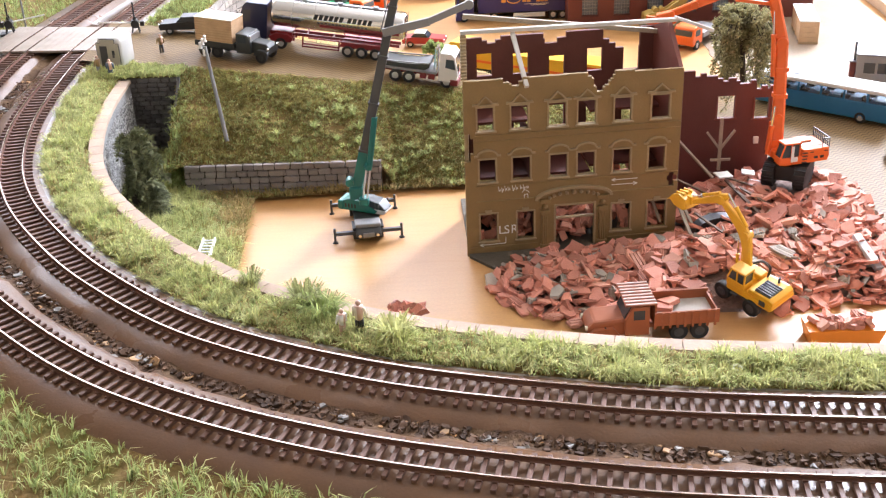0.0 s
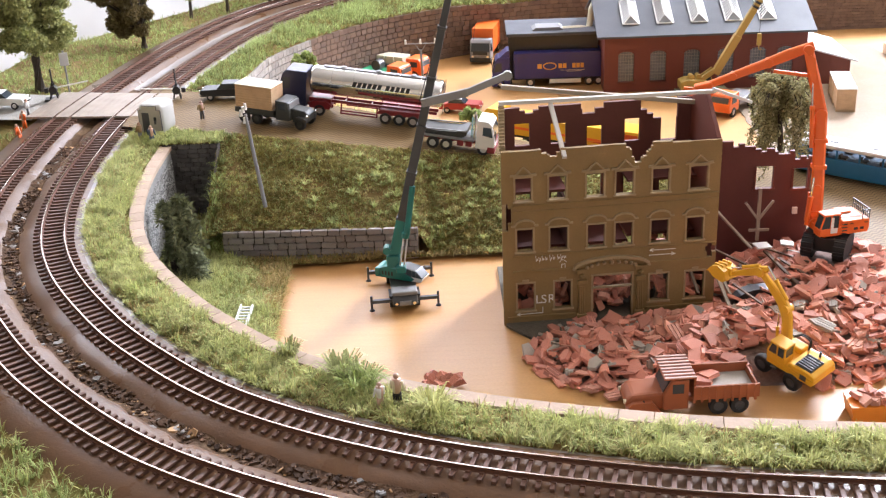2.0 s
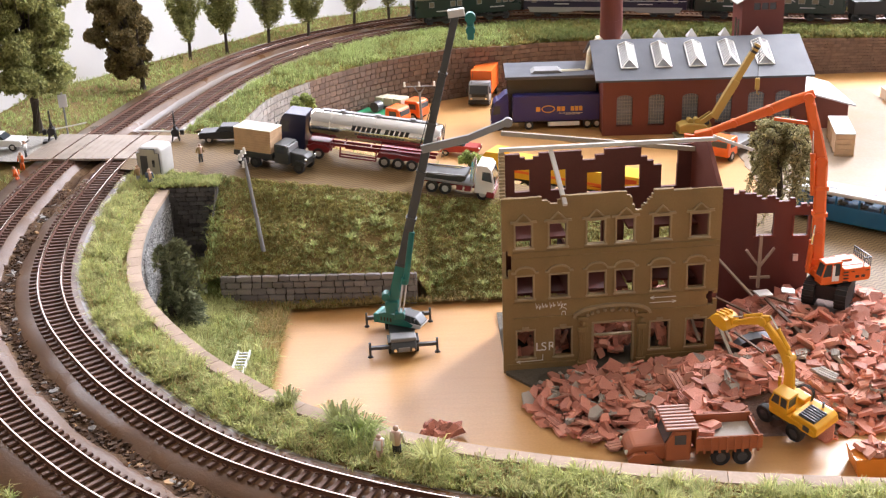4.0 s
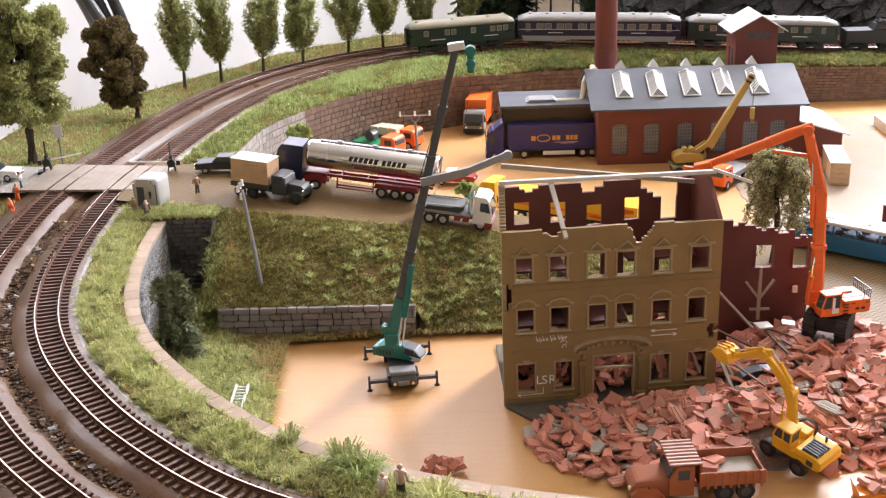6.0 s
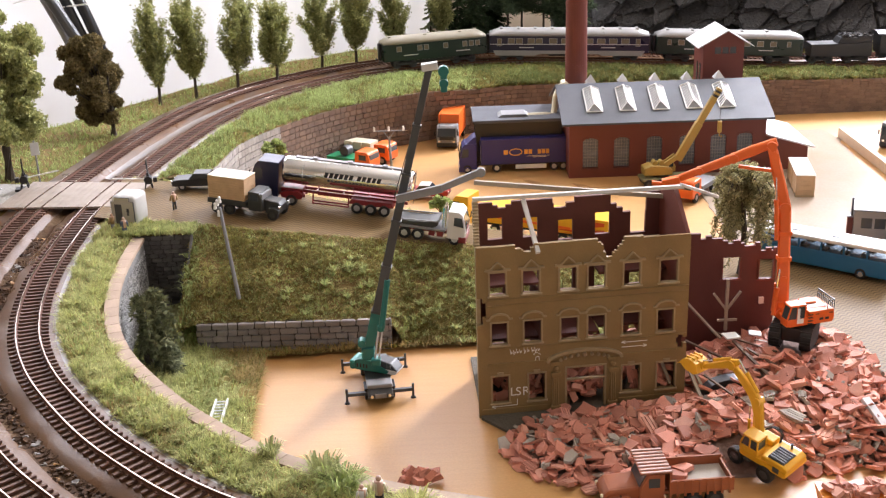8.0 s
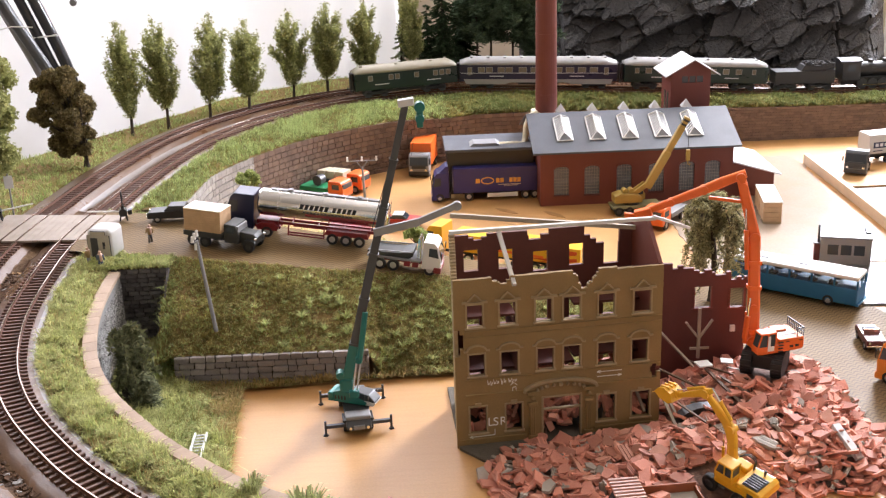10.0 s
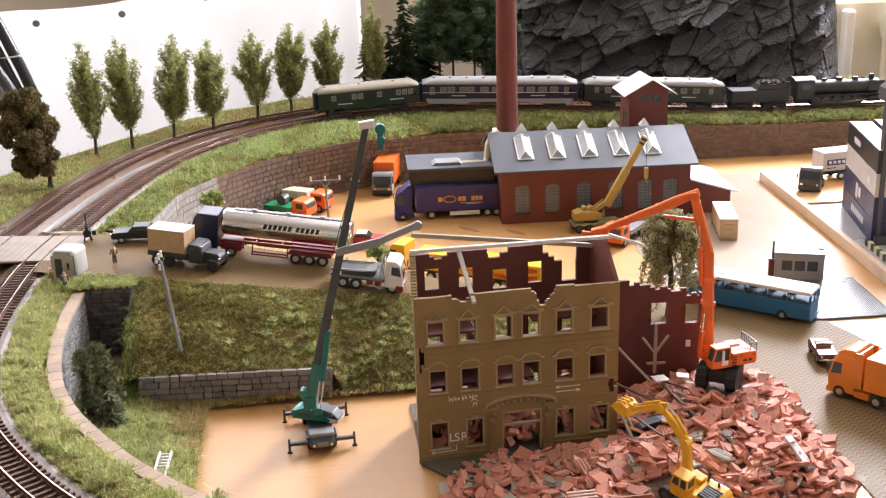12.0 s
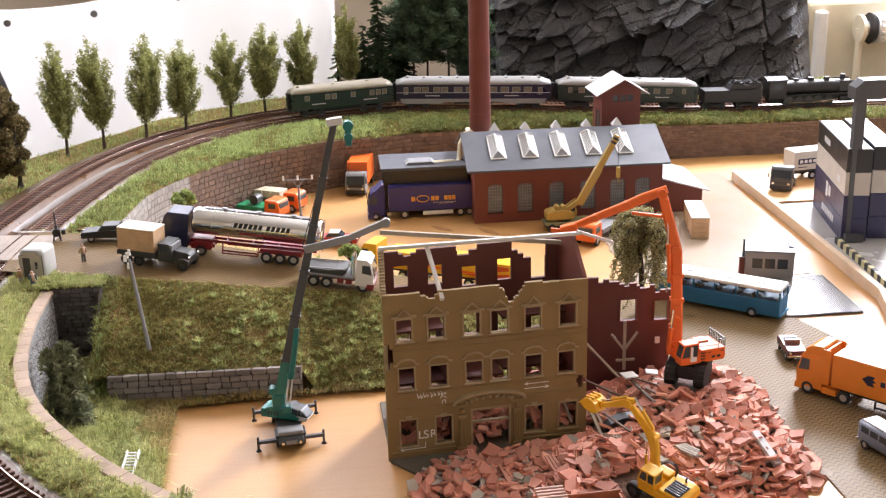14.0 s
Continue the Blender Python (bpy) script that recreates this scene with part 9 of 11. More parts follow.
def conifer(x, y, z, h, w, material, seed, name="conifer", label="dark green model fir behind the far line", kind="tree", group="firs behind the line", needle=1.0, wild=0.0):
    rng = random.Random(seed)
    t = thing(name, label, kind, pose(x, y, z), group=group)
    bm = bmesh.new()
    rod(bm, (0, 0, -0.004), (0, 0, h), 0.0030 * needle, 0.0005, 7)
    part("trunk", bm, BARK, t)
    verts, faces = [], []
    for k in range(330):
        u = (k + rng.random()) / 330
        zz = h * (0.10 + 0.90 * u)
        r = 1.3 * w * (1 - u) ** 0.7 * rng.uniform(0.65, 1.12) * (0.8 + 0.2 * math.sin(u * 40)) + 0.003
        a = rng.uniform(0, 6.3)
        if wild:
            r *= max(0.25, 1 + wild * (math.sin(a * 1.5 + u * 9) + 0.8 * math.sin(a * 2 - u * 17 + seed)))
        for j in range(16):
            tt = (j + rng.random()) / 16
            p = Vector((r * tt * math.cos(a), r * tt * math.sin(a), zz - r * 0.45 * tt * tt + 0.003 * rng.gauss(0, 1)))
            s = needle * 0.0085 * (1.25 - 0.6 * tt)
            b = a + rng.uniform(-1.1, 1.1)
            q = Vector((math.cos(b), math.sin(b), rng.uniform(-0.5, 0.45)))
            n = Vector((-math.sin(b), math.cos(b), rng.uniform(-0.4, 0.4))) * 0.0017 * needle
            i = len(verts)
            verts += [p - n, p + n, p + q * s]
            faces.append((i, i + 1, i + 2))
    me = bpy.data.meshes.new("crown")
    me.from_pydata(verts, [], faces)
    me.materials.append(material)
    ob = new("crown", me)
    ob.parent = t


PINE = leafy(mat("pine_green", (0.10, 0.15, 0.085), 0.75, vary=0.3, size=0.004, big=0.02, bump=0, dirt=(0.05, 0.08, 0.05), dirty=0.5, per=0.4, spec=0.15), 0.25)
SAPLING = leafy(mat("sapling_green", (0.20, 0.24, 0.13), 0.75, vary=0.3, size=0.004, big=0.02, bump=0, per=0.4, spec=0.15), 0.3)


def spruce(x, y, z, h, w, seed, material, label, bare=0.16, tiers=26, sprays=15):
    """A fir of drooping tiers, each spray a flat fringe of needles."""
    rng = random.Random(seed)
    t = thing("fir", label, "tree", pose(x, y, z), group="firs behind the line")
    bm = bmesh.new()
    rod(bm, (0, 0, -0.004), (0, 0, h), 0.0026, 0.0004, 7)
    part("trunk", bm, BARK, t)
    bm = bmesh.new()
    verts, faces = [], []
    for k in range(tiers):
        u = k / (tiers - 1)
        for j in range(max(4, int(sprays * (1.15 - u)))):
            a = rng.uniform(0, 6.3)
            r = w * (1.0 - u) ** 0.85 * rng.uniform(0.6, 1.15) + 0.003
            zz = h * (bare + (0.97 - bare) * u) + rng.gauss(0, 0.0045)
            out = Vector((math.cos(a), math.sin(a), 0))
            pts = [Vector((0, 0, zz)) + out * r * q + Vector((0, 0, -r * (0.75 * q - 0.35 * q * q))) for q in steps(0, 1, 5)]
            tube(bm, pts, 0.0006, 4, 0.0002)
            for _ in range(int(46 * (0.4 + r / w))):
                q = rng.random() ** 0.8
                p = Vector((0, 0, zz)) + out * r * q + Vector((0, 0, -r * (0.75 * q - 0.35 * q * q)))
                b = a + rng.choice((-1, 1)) * rng.uniform(0.3, 1.3)
                d = Vector((math.cos(b), math.sin(b), rng.uniform(-0.75, 0.1)))
                s = rng.uniform(0.0035, 0.0075) * (1.1 - 0.4 * q)
                n = d.cross(Vector((rng.gauss(0, 1), rng.gauss(0, 1), rng.gauss(0, 1)))).normalized() * 0.0012
                i = len(verts)
                verts += [p - n, p + n, p + d * s]
                faces.append((i, i + 1, i + 2))
    tagged(part("branchwork", bm, BARK, t), kind="stuff")
    me = bpy.data.meshes.new("crown")
    me.from_pydata(verts, [], faces)
    me.materials.append(material)
    ob = new("crown", me)
    ob.parent = t


def pine(x, y, z, h, w, seed, label, bare=0.26):
    """A pine with a bare foot and soft rounded plumes of needles on rising limbs."""
    rng = random.Random(seed)
    t = thing("pine", label, "tree", pose(x, y, z), group="firs behind the line")
    bm = bmesh.new()
    tube(bm, [(0, 0, -0.004), (0.001, 0, h * 0.3), (-0.001, 0.001, h * 0.65), (0, 0, h * 0.97)], 0.0030, 8, 0.0006)
    part("trunk", bm, BARK, t)
    bm = bmesh.new()
    places = []
    for k in range(44):
        u = bare + (0.95 - bare) * ((k + rng.random()) / 44)
        a = 2.4 * k + rng.uniform(-0.6, 0.6)
        r = w * (0.45 + 0.75 * math.sin(math.pi * min(1, (u - bare) / (1 - bare) * 0.85 + 0.18))) * rng.uniform(0.55, 1.1)
        root, tip = Vector((0, 0, h * u)), Vector((r * math.cos(a), r * math.sin(a), h * u + 0.25 * r + rng.gauss(0, 0.003)))
        tube(bm, [root, root.lerp(tip, 0.5) - Vector((0, 0, 0.0015)), tip], 0.0008, 5, 0.0002)
        for q in steps(0.3, 1.0, 5):
            places.append((root.lerp(tip, q), 0.5 + q))
    tagged(part("branchwork", bm, BARK, t), kind="stuff")
    wisps("crown", t, PINE, places, 24000, 0.0062, seed, 0.2, 0.0034, 0.075)


poplar(0.008, 2.048, 0.078, 0.152, 47, 2, 0.020, label="slim olive model poplar at the edge of the sheet", bare=0.2)
spruce(-0.010, 2.050, 0.078, 0.092, 0.024, 71, SAPLING, "small light green model sapling fir behind the line", 0.12, 12, 7)
spruce(0.058, 2.064, 0.076, 0.178, 0.031, 72, LEAF_D, "dark green tiered model spruce behind the line", 0.22)
spruce(0.034, 2.090, 0.074, 0.120, 0.026, 73, LEAF_D, "dark low model spruce behind the line", 0.05, 13)
pine(0.114, 2.082, 0.076, 0.205, 0.040, 74, "soft dark green model pine with a bare foot behind the line")
pine(0.172, 2.082, 0.076, 0.200, 0.038, 75, "soft dark green model pine beside the cliff")
pine(0.140, 2.118, 0.074, 0.215, 0.036, 76, "dark green model pine in the second row")
pine(0.215, 2.075, 0.074, 0.165, 0.030, 77, "dark green model pine before the cliff edge", 0.12)
spruce(0.090, 2.112, 0.074, 0.170, 0.030, 78, LEAF_D, "dark green model spruce in the second row", 0.2)


def bush(name, label, x, y, z, r, h, material, seed, n=2500, leaf=0.0022):
    t = thing(name, label, "bush", pose(x, y, z))
    rng = random.Random(seed)
    cs = []
    bm = bmesh.new()
    for k in range(14):
        a, q = rng.uniform(0, 6.3), r * rng.random() ** 0.5
        c = (q * math.cos(a), q * math.sin(a), h * rng.uniform(0.25, 0.9) * (1 - 0.5 * q / r))
        cs.append((c, r * rng.uniform(0.25, 0.45)))
        rod(bm, (0, 0, -0.001), c, 0.0006, 0.0002, 5)
    part("stem", bm, BARK, t)
    leaf_cloud("foliage", t, material, cs, n, leaf, seed)
    return t




def draped_bush(x, y, z, h, reach, seed, label):
    """A shrub whose thin stems rise and hang over to one side, set with short needles."""
    rng = random.Random(seed)
    t = thing("ivy_bush", label, "bush", pose(x, y, z))
    bm = bmesh.new()
    verts, faces = [], []
    for k in range(46):
        top = h * rng.uniform(0.45, 1.0)
        a = rng.gauss(-0.35, 0.75)
        out = reach * rng.uniform(0.25, 1.0) * (1.35 - 0.6 * top / h)
        foot_a = rng.uniform(0, 6.3)
        p0 = Vector((0.005 * math.cos(foot_a), 0.005 * math.sin(foot_a), -0.001))
        p1 = Vector((rng.gauss(-0.002, 0.003), rng.gauss(0, 0.004), top))
        p2 = Vector((out * math.cos(a), out * math.sin(a), top * rng.uniform(0.25, 0.75)))
        pts = []
        for j in range(9):
            u = j / 8
            pts.append(p0 * (1 - u) ** 2 + (p1 * 1.25) * 2 * u * (1 - u) + p2 * u * u)
        tube(bm, pts, 0.0006, 5, 0.0002)
        for j in range(150):
            u = 0.18 + 0.82 * rng.random()
            c = p0 * (1 - u) ** 2 + (p1 * 1.25) * 2 * u * (1 - u) + p2 * u * u
            d = Vector((rng.gauss(0, 1), rng.gauss(0, 1), rng.gauss(0, 1))).normalized()
            n = d.orthogonal().normalized() * 0.0011
            s = rng.uniform(0.0030, 0.0062)
            c = c + d * rng.uniform(0, 0.0016)
            i = len(verts)
            verts += [c - n, c + n, c + d * s * 0.6 + n * 0.7, c + d * s]
            faces += [(i, i + 1, i + 2), (i, i + 2, i + 3)]
    part("stem", bm, BARK, t)
    me = bpy.data.meshes.new("foliage")
    me.from_pydata(verts, [], faces)
    me.materials.append(LEAF_E)
    ob = new("foliage", me)
    ob.parent = t


for bx, by, br, bh in ((0.022, 2.055, 0.010, 0.018), (0.045, 2.050, 0.009, 0.014), (0.128, 2.052, 0.009, 0.012), (0.196, 2.050, 0.012, 0.014), (0.236, 2.045, 0.010, 0.020)):
    bush("low_shrub", "low dark green shrub under the firs", bx, by, 0.074, br, bh, LEAF_E, int(bx * 1000), 1400)
for bx in (0.262, 0.34, 0.63, 0.70, 0.755):
    bush("cliff_plant", "small yellow-green plant at the foot of the cliff", bx, 2.062 - 0.01 * (bx > 0.5), 0.058, 0.009, 0.022 if bx < 0.3 else 0.012, LEAF_F, int(bx * 1000), 700)
draped_bush(-0.2650, 1.0980, 0.003, 0.088, 0.027, 84, "grey-green needle shrub hanging over beside the curved wall")
conifer(-0.2480, 1.0860, 0.003, 0.026, 0.010, LEAF_E, 85, "ivy_bush", "low grey-green needle shrub in the hollow", "bush", "", 0.7, 0.55)
GRASS_A = leafy(mat("static_grass_light", (0.60, 0.60, 0.28), 0.8, vary=0.2, size=0.01, big=0.03, bump=0, dirt=(0.50, 0.53, 0.19), dirty=0.8, per=0.3, spec=0.2))
GRASS_B = leafy(mat("static_grass_dry", (0.50, 0.38, 0.17), 0.8, vary=0.25, size=0.01, big=0.03, bump=0, per=0.3, spec=0.2))
GRASS_C = leafy(mat("static_grass_deep", (0.40, 0.47, 0.18), 0.8, vary=0.25, size=0.01, big=0.03, bump=0, per=0.35, spec=0.2))
GRASS_E = leafy(mat("static_grass_dark", (0.19, 0.22, 0.07), 0.8, vary=0.25, size=0.01, big=0.03, bump=0, per=0.35, spec=0.2))
GRASS_D = leafy(mat("static_grass_olive", (0.33, 0.29, 0.09), 0.8, vary=0.25, size=0.01, big=0.03, bump=0, dirt=(0.24, 0.17, 0.06), dirty=0.8, per=0.35, spec=0.2))
bush("light_bush", "round olive shrub before the yard wall", -0.2080, 1.545, 0.060, 0.013, 0.026, GRASS_C, 87, 2200)
bush("light_bush", "green shrub beside the tank lorry", -0.012, 1.372, 0.040, 0.011, 0.022, GRASS_C, 88, 2200)


def tuft(label, x, y, z, length, n, material, seed, spread=0.5, foot=0.006):
    """A tuft of long bent blades growing from one foot."""
    rng = random.Random(seed)
    t = thing("grass_tuft", label, "grass tuft", pose(x, y, z))
    v, f = [], []
    for _ in range(n):
        a, h = rng.uniform(0, 6.3), length * rng.uniform(0.35, 1.1)
        out, side = Vector((math.cos(a), math.sin(a), 0)), Vector((-math.sin(a), math.cos(a), 0)) * rng.uniform(0.0003, 0.0006)
        q = out * foot * rng.random() ** 0.7
        lean = spread * rng.uniform(0.2, 1.5)
        p1, p2 = q + out * h * 0.3 * lean + Vector((0, 0, h * 0.55)), q + out * h * 0.7 * lean + Vector((0, 0, h * (0.95 - 0.25 * lean)))
        p3 = q + out * h * 1.1 * lean + Vector((0, 0, h * (1 - 0.5 * lean)))
        i = len(v)
        v += [q - side, q + side, p1 + side, p1 - side, p2 + side * 0.8, p2 - side * 0.8, p3]
        f += [(i, i + 1, i + 2, i + 3), (i + 3, i + 2, i + 4, i + 5), (i + 5, i + 4, i + 6)]
    me = bpy.data.meshes.new("foliage")
    me.from_pydata(v, [], f)
    me.materials.append(material)
    ob = new("foliage", me)
    ob.parent = t


REED = leafy(mat("grey_green_reed", (0.44, 0.46, 0.21), 0.7, vary=0.25, size=0.004, big=0.02, bump=0, per=0.4, spec=0.2))
tuft("small spiky green grass tuft beside the cap wall", -0.1290, 0.8230, 0.0745, 0.013, 220, REED, 81, 0.5, 0.005)
tuft("large spiky grey-green grass tuft on the front verge", -0.0940, 0.7960, 0.0745, 0.0175, 240, REED, 82, 0.6, 0.007)
tuft("spreading light green grass tuft on the front verge", -0.0830, 0.7850, 0.0745, 0.016, 320, GRASS_C, 83, 0.7, 0.010)
tuft("pale green grass tuft on the front verge", -0.0400, 0.7580, 0.0745, 0.014, 240, GRASS_A, 86, 0.7, 0.008)


def grass(name, label, places, length, seed, mats, spread=0.35, clump=5, thin=0.0):
    """Static grass: clumps of single bent blades at the places (point)."""
    rng = random.Random(seed)
    data = [([], []) for _ in mats]
    for p in places:
        patch = noise.noise(Vector((p.x * 22, p.y * 22, 7.0)))
        # tufts of some 8 mm, with thin brown spots between them
        tuft_n = noise.noise(Vector((p.x * 120, p.y * 120, 3.0 + seed)))
        if tuft_n < -0.22 and rng.random() < thin:
            continue
        flow = 9.0 * noise.noise(Vector((p.x * 75, p.y * 75, 11.0)))
        tint = rng.random() + 0.75 * patch + 0.55 * tuft_n - 0.1 * (thin > 0)
        p = p + Vector((0, 0, -0.0004))
        for _ in range(clump):
            w = tint + rng.gauss(0, 0.22)
            v, f = data[0 if w > 0.30 else 1 if w > 0.0 or len(mats) < 3 else 2]
            a = flow + rng.gauss(0, 0.95)
            out = Vector((math.cos(a), math.sin(a), 0))
            q = p + out * abs(rng.gauss(0, 0.0013))
            side = Vector((-out.y, out.x, 0)) * rng.uniform(0.00022, 0.00042)
            h = length * rng.uniform(0.5, 1.25) * (1 + 0.5 * patch + 0.75 * tuft_n)
            lean = rng.uniform(0.15, 1.25) * spread * 2
            mid = q + out * h * 0.38 * lean + Vector((0, 0, h * 0.55))
            tip = q + out * h * 0.95 * lean + Vector((0, 0, h * max(0.25, 1 - 0.5 * lean)))
            i = len(v)
            v += [q - side, q + side, mid + side * 0.8, mid - side * 0.8, tip]
            f += [(i, i + 1, i + 2, i + 3), (i + 3, i + 2, i + 4)]
    for (v, f), m in zip(data, mats):
        if v:
            me = bpy.data.meshes.new(name)
            me.from_pydata(v, [], f)
            me.materials.append(m)
            tagged(new(name, me), label, "grass", kind="stuff")


def on_grid(rows, n, seed, keep=lambda p, u: True, j0=0, j1=None):
    """n places spread over a grid of points."""
    rng = random.Random(seed)
    out = []
    quads = [(a, j) for a in range(len(rows) - 1) for j in range(j0, (j1 or len(rows[0]) - 1))]
    size = [(rows[a + 1][j] - rows[a][j]).length * (rows[a][j + 1] - rows[a][j]).length for a, j in quads]
    for a, j in rng.choices(quads, size, k=n):
        u, v = rng.random(), rng.random()
        p = rows[a][j].lerp(rows[a + 1][j], u).lerp(rows[a][j + 1].lerp(rows[a + 1][j + 1], u), v)
        if keep(p, (j + v) / len(rows[0])):
            out.append(p)
    return out


near_part = lambda p: p.x < 0.5
not_road = lambda p: not (-0.52 < p.x < -0.29 and 1.30 < p.y < 1.42)
J = len(PROFILE)
verge = on_grid(ROWS_T, 42000, 91, lambda p, u: p.x < 0.6 and p.y < 1.3 and not_road(p) and u * (J + 4) < J + 2.75 + 0.6 * noise.noise(p * 70), J - 2, J + 3)
grass("verge_grass", "light green static grass on the verge between track and wall", verge, 0.0072, 92, (GRASS_A, GRASS_C, GRASS_B), 0.5, 6, 0.8)
outer = on_grid(ROWS_T, 52000, 93, lambda p, u: p.x < 0.1 and 0.5 < p.y < 1.0, 1, 4)
grass("front_grass", "light green static grass before the outer track", outer, 0.0076, 94, (GRASS_C, GRASS_A, GRASS_D), 0.5, 6, 0.8)
outer = on_grid(ROWS_T, 14000, 95, lambda p, u: 1.0 < p.y and p.x < -0.02 and p.x > -0.72 and not_road(p), 1, 4)
grass("far_grass", "light green static grass outside the far curve", outer, 0.0075, 96, (GRASS_C, GRASS_D, GRASS_B), 0.45, 5, 0.85)
sh = on_grid(SHOULDER, 17000, 97, lambda p, u: p.x < 0.75 and not_road(p))
grass("shoulder_grass", "light green static grass above the yard wall", [p for p in sh if p.x < 0.05], 0.0080, 98, (GRASS_C, GRASS_E, GRASS_D), 0.5, 5, 0.85)
# browner towards the right, with backlit shade also put into the blade colour
grass("shoulder_grass", "olive static grass above the yard wall", [p for p in sh if p.x >= 0.05] + on_grid(SHOULDER, 22000, 119, lambda p, u: 0.05 <= p.x < 1.0), 0.0080, 118, (GRASS_E, GRASS_D, GRASS_D), 0.5, 5, 0.5)
sl = on_grid(SLOPE, 17000, 99)
grass("slope_grass", "short olive static grass on the embankment", sl, 0.0036, 100, (GRASS_D, GRASS_C, GRASS_B), 0.6, 6, 0.3)
GRASS_M = leafy(mat("static_grass_middle", (0.50, 0.55, 0.23), 0.8, vary=0.2, size=0.01, big=0.03, bump=0, per=0.3, spec=0.2))


def star_tufts(name, label, centres, length, n, mats, seed):
    """Small tufts, each a star of bent blades out of one foot."""
    rng = random.Random(seed)
    data = [([], []) for _ in mats]
    for c in centres:
        big = rng.uniform(0.6, 1.15)
        for _ in range(int(n * big)):
            v, f = data[rng.randrange(len(mats))]
            a, h = rng.uniform(0, 6.3), length * big * rng.uniform(0.55, 1.15)
            out = Vector((math.cos(a), math.sin(a), 0))
            side = Vector((-out.y, out.x, 0)) * rng.uniform(0.00028, 0.00055)
            lean = rng.uniform(0.1, 1.0) ** 0.7
            q = c + out * 0.0012 * rng.random() - Vector((0, 0, 0.0006))
            mid = q + out * h * 0.42 * lean + Vector((0, 0, h * (0.62 - 0.2 * lean)))
            tip = q + out * h * lean + Vector((0, 0, h * (1.0 - 0.55 * lean)))
            i = len(v)
            v += [q - side * 0.6, q + side * 0.6, mid + side, mid - side, tip]
            f += [(i, i + 1, i + 2, i + 3), (i + 3, i + 2, i + 4)]
    for (v, f), m in zip(data, mats):
        me = bpy.data.meshes.new(name)
        me.from_pydata(v, [], f)
        me.materials.append(m)
        tagged(new(name, me), label, "grass", kind="stuff")


rng = random.Random(101)
spots = [p for p in on_grid(SLOPE, 520, 102, lambda p, u: True, 0, 13) if rng.random() < lerp_at(p.x, [(-0.24, 0.04), (-0.17, 0.10), (-0.11, 0.75), (0.2, 0.9)]) * (1.15 - 0.45 * (p.y - 1.13) / 0.10) * (0.75 + 0.9 * noise.noise(p * 30))]
star_tufts("slope_tufts", "bright green star-shaped grass tufts on the embankment", spots, 0.0078, 40, (GRASS_M, GRASS_C, GRASS_A), 103)
spots = on_grid(ROWS_T, 620, 151, lambda p, u: p.x < 0.45 and p.y < 1.28 and not_road(p) and u * (J + 4) < J + 1.6, J - 1, J + 2)
star_tufts("verge_tufts", "light green grass tufts on the verge beside the track", spots, 0.0080, 26, (GRASS_A, GRASS_C), 152)
spots = on_grid(ROWS_T, 420, 153, lambda p, u: p.x < 0.1 and 0.5 < p.y < 1.0, 1, 4)
star_tufts("front_tufts", "light green grass tufts before the outer track", spots, 0.0090, 28, (GRASS_A, GRASS_C), 154)
spots = on_grid(SHOULDER, 420, 155, lambda p, u: p.x < 0.75 and not_road(p))
star_tufts("shoulder_tufts", "light green grass tufts above the yard wall", spots, 0.0075, 22, (GRASS_M, GRASS_C), 156)
spots = [Vector((p.x, p.y, 0.003)) for p in (Vector((rng.uniform(-0.30, -0.17), rng.uniform(0.90, 1.14), 0)) for _ in range(620)) if in_poly(p.x, p.y, PIT) and p.x + 0.4 * (p.y - 1.0) < -0.172]
star_tufts("hollow_tufts", "bright green grass tufts in the hollow", spots, 0.0110, 30, (GRASS_A, GRASS_M, GRASS_C), 157)
edge = on_grid(SLOPE, 6000, 141, lambda p, u: p.x < -0.239 + 0.010 * noise.noise(p * 60))
grass("slope_tufts", "dark green overgrown grass at the edge of the embankment", edge, 0.0070, 142, (GRASS_C, GRASS_E, GRASS_D), 0.7, 5)
rng = random.Random(104)
hollow = []
while len(hollow) < 6500:
    x, y = rng.uniform(-0.31, 0.0), rng.uniform(0.80, 1.23)
    if in_poly(x, y, PIT):
        hollow.append(Vector((x, y, 0.003)))
grass("hollow_grass", "rough green and straw static grass in the hollow", [p for p in hollow if p.x + 0.4 * (p.y - 1.0) < -0.168 + 0.02 * noise.noise(p * 40)], 0.0115, 105, (GRASS_A, GRASS_C, GRASS_D), 0.6, 5)
grass("straw_grass", "dry straw-coloured static grass beside the plywood", [p for p in hollow if p.x + 0.4 * (p.y - 1.0) > -0.178 + 0.02 * noise.noise(p * 40)], 0.0085, 115, (GRASS_B, GRASS_D, GRASS_C), 0.6, 4)
grass("bank_grass", "green static grass on the small bank", on_grid(MOUND, 800, 116), 0.0080, 117, (GRASS_C, GRASS_D), 0.5, 5)
grass("verge_grass", "light green static grass above the abutment", on_grid(PATCH, 1200, 106), 0.0065, 107, (GRASS_A, GRASS_C), 0.45, 6)
bk = on_grid(FILL, 2500, 108, lambda p, u: p.x < 0.12)
grass("bank_grass", "light green static grass between road and yard", bk, 0.0055, 109, (GRASS_A, GRASS_C), 0.45, 5)
fg = on_grid(BEHIND, 9000, 110, lambda p, u: -0.75 < p.x < 0.9)
grass("far_grass", "olive static grass behind the far line", fg, 0.0060, 111, (GRASS_C, GRASS_C, GRASS_D), 0.45, 4)

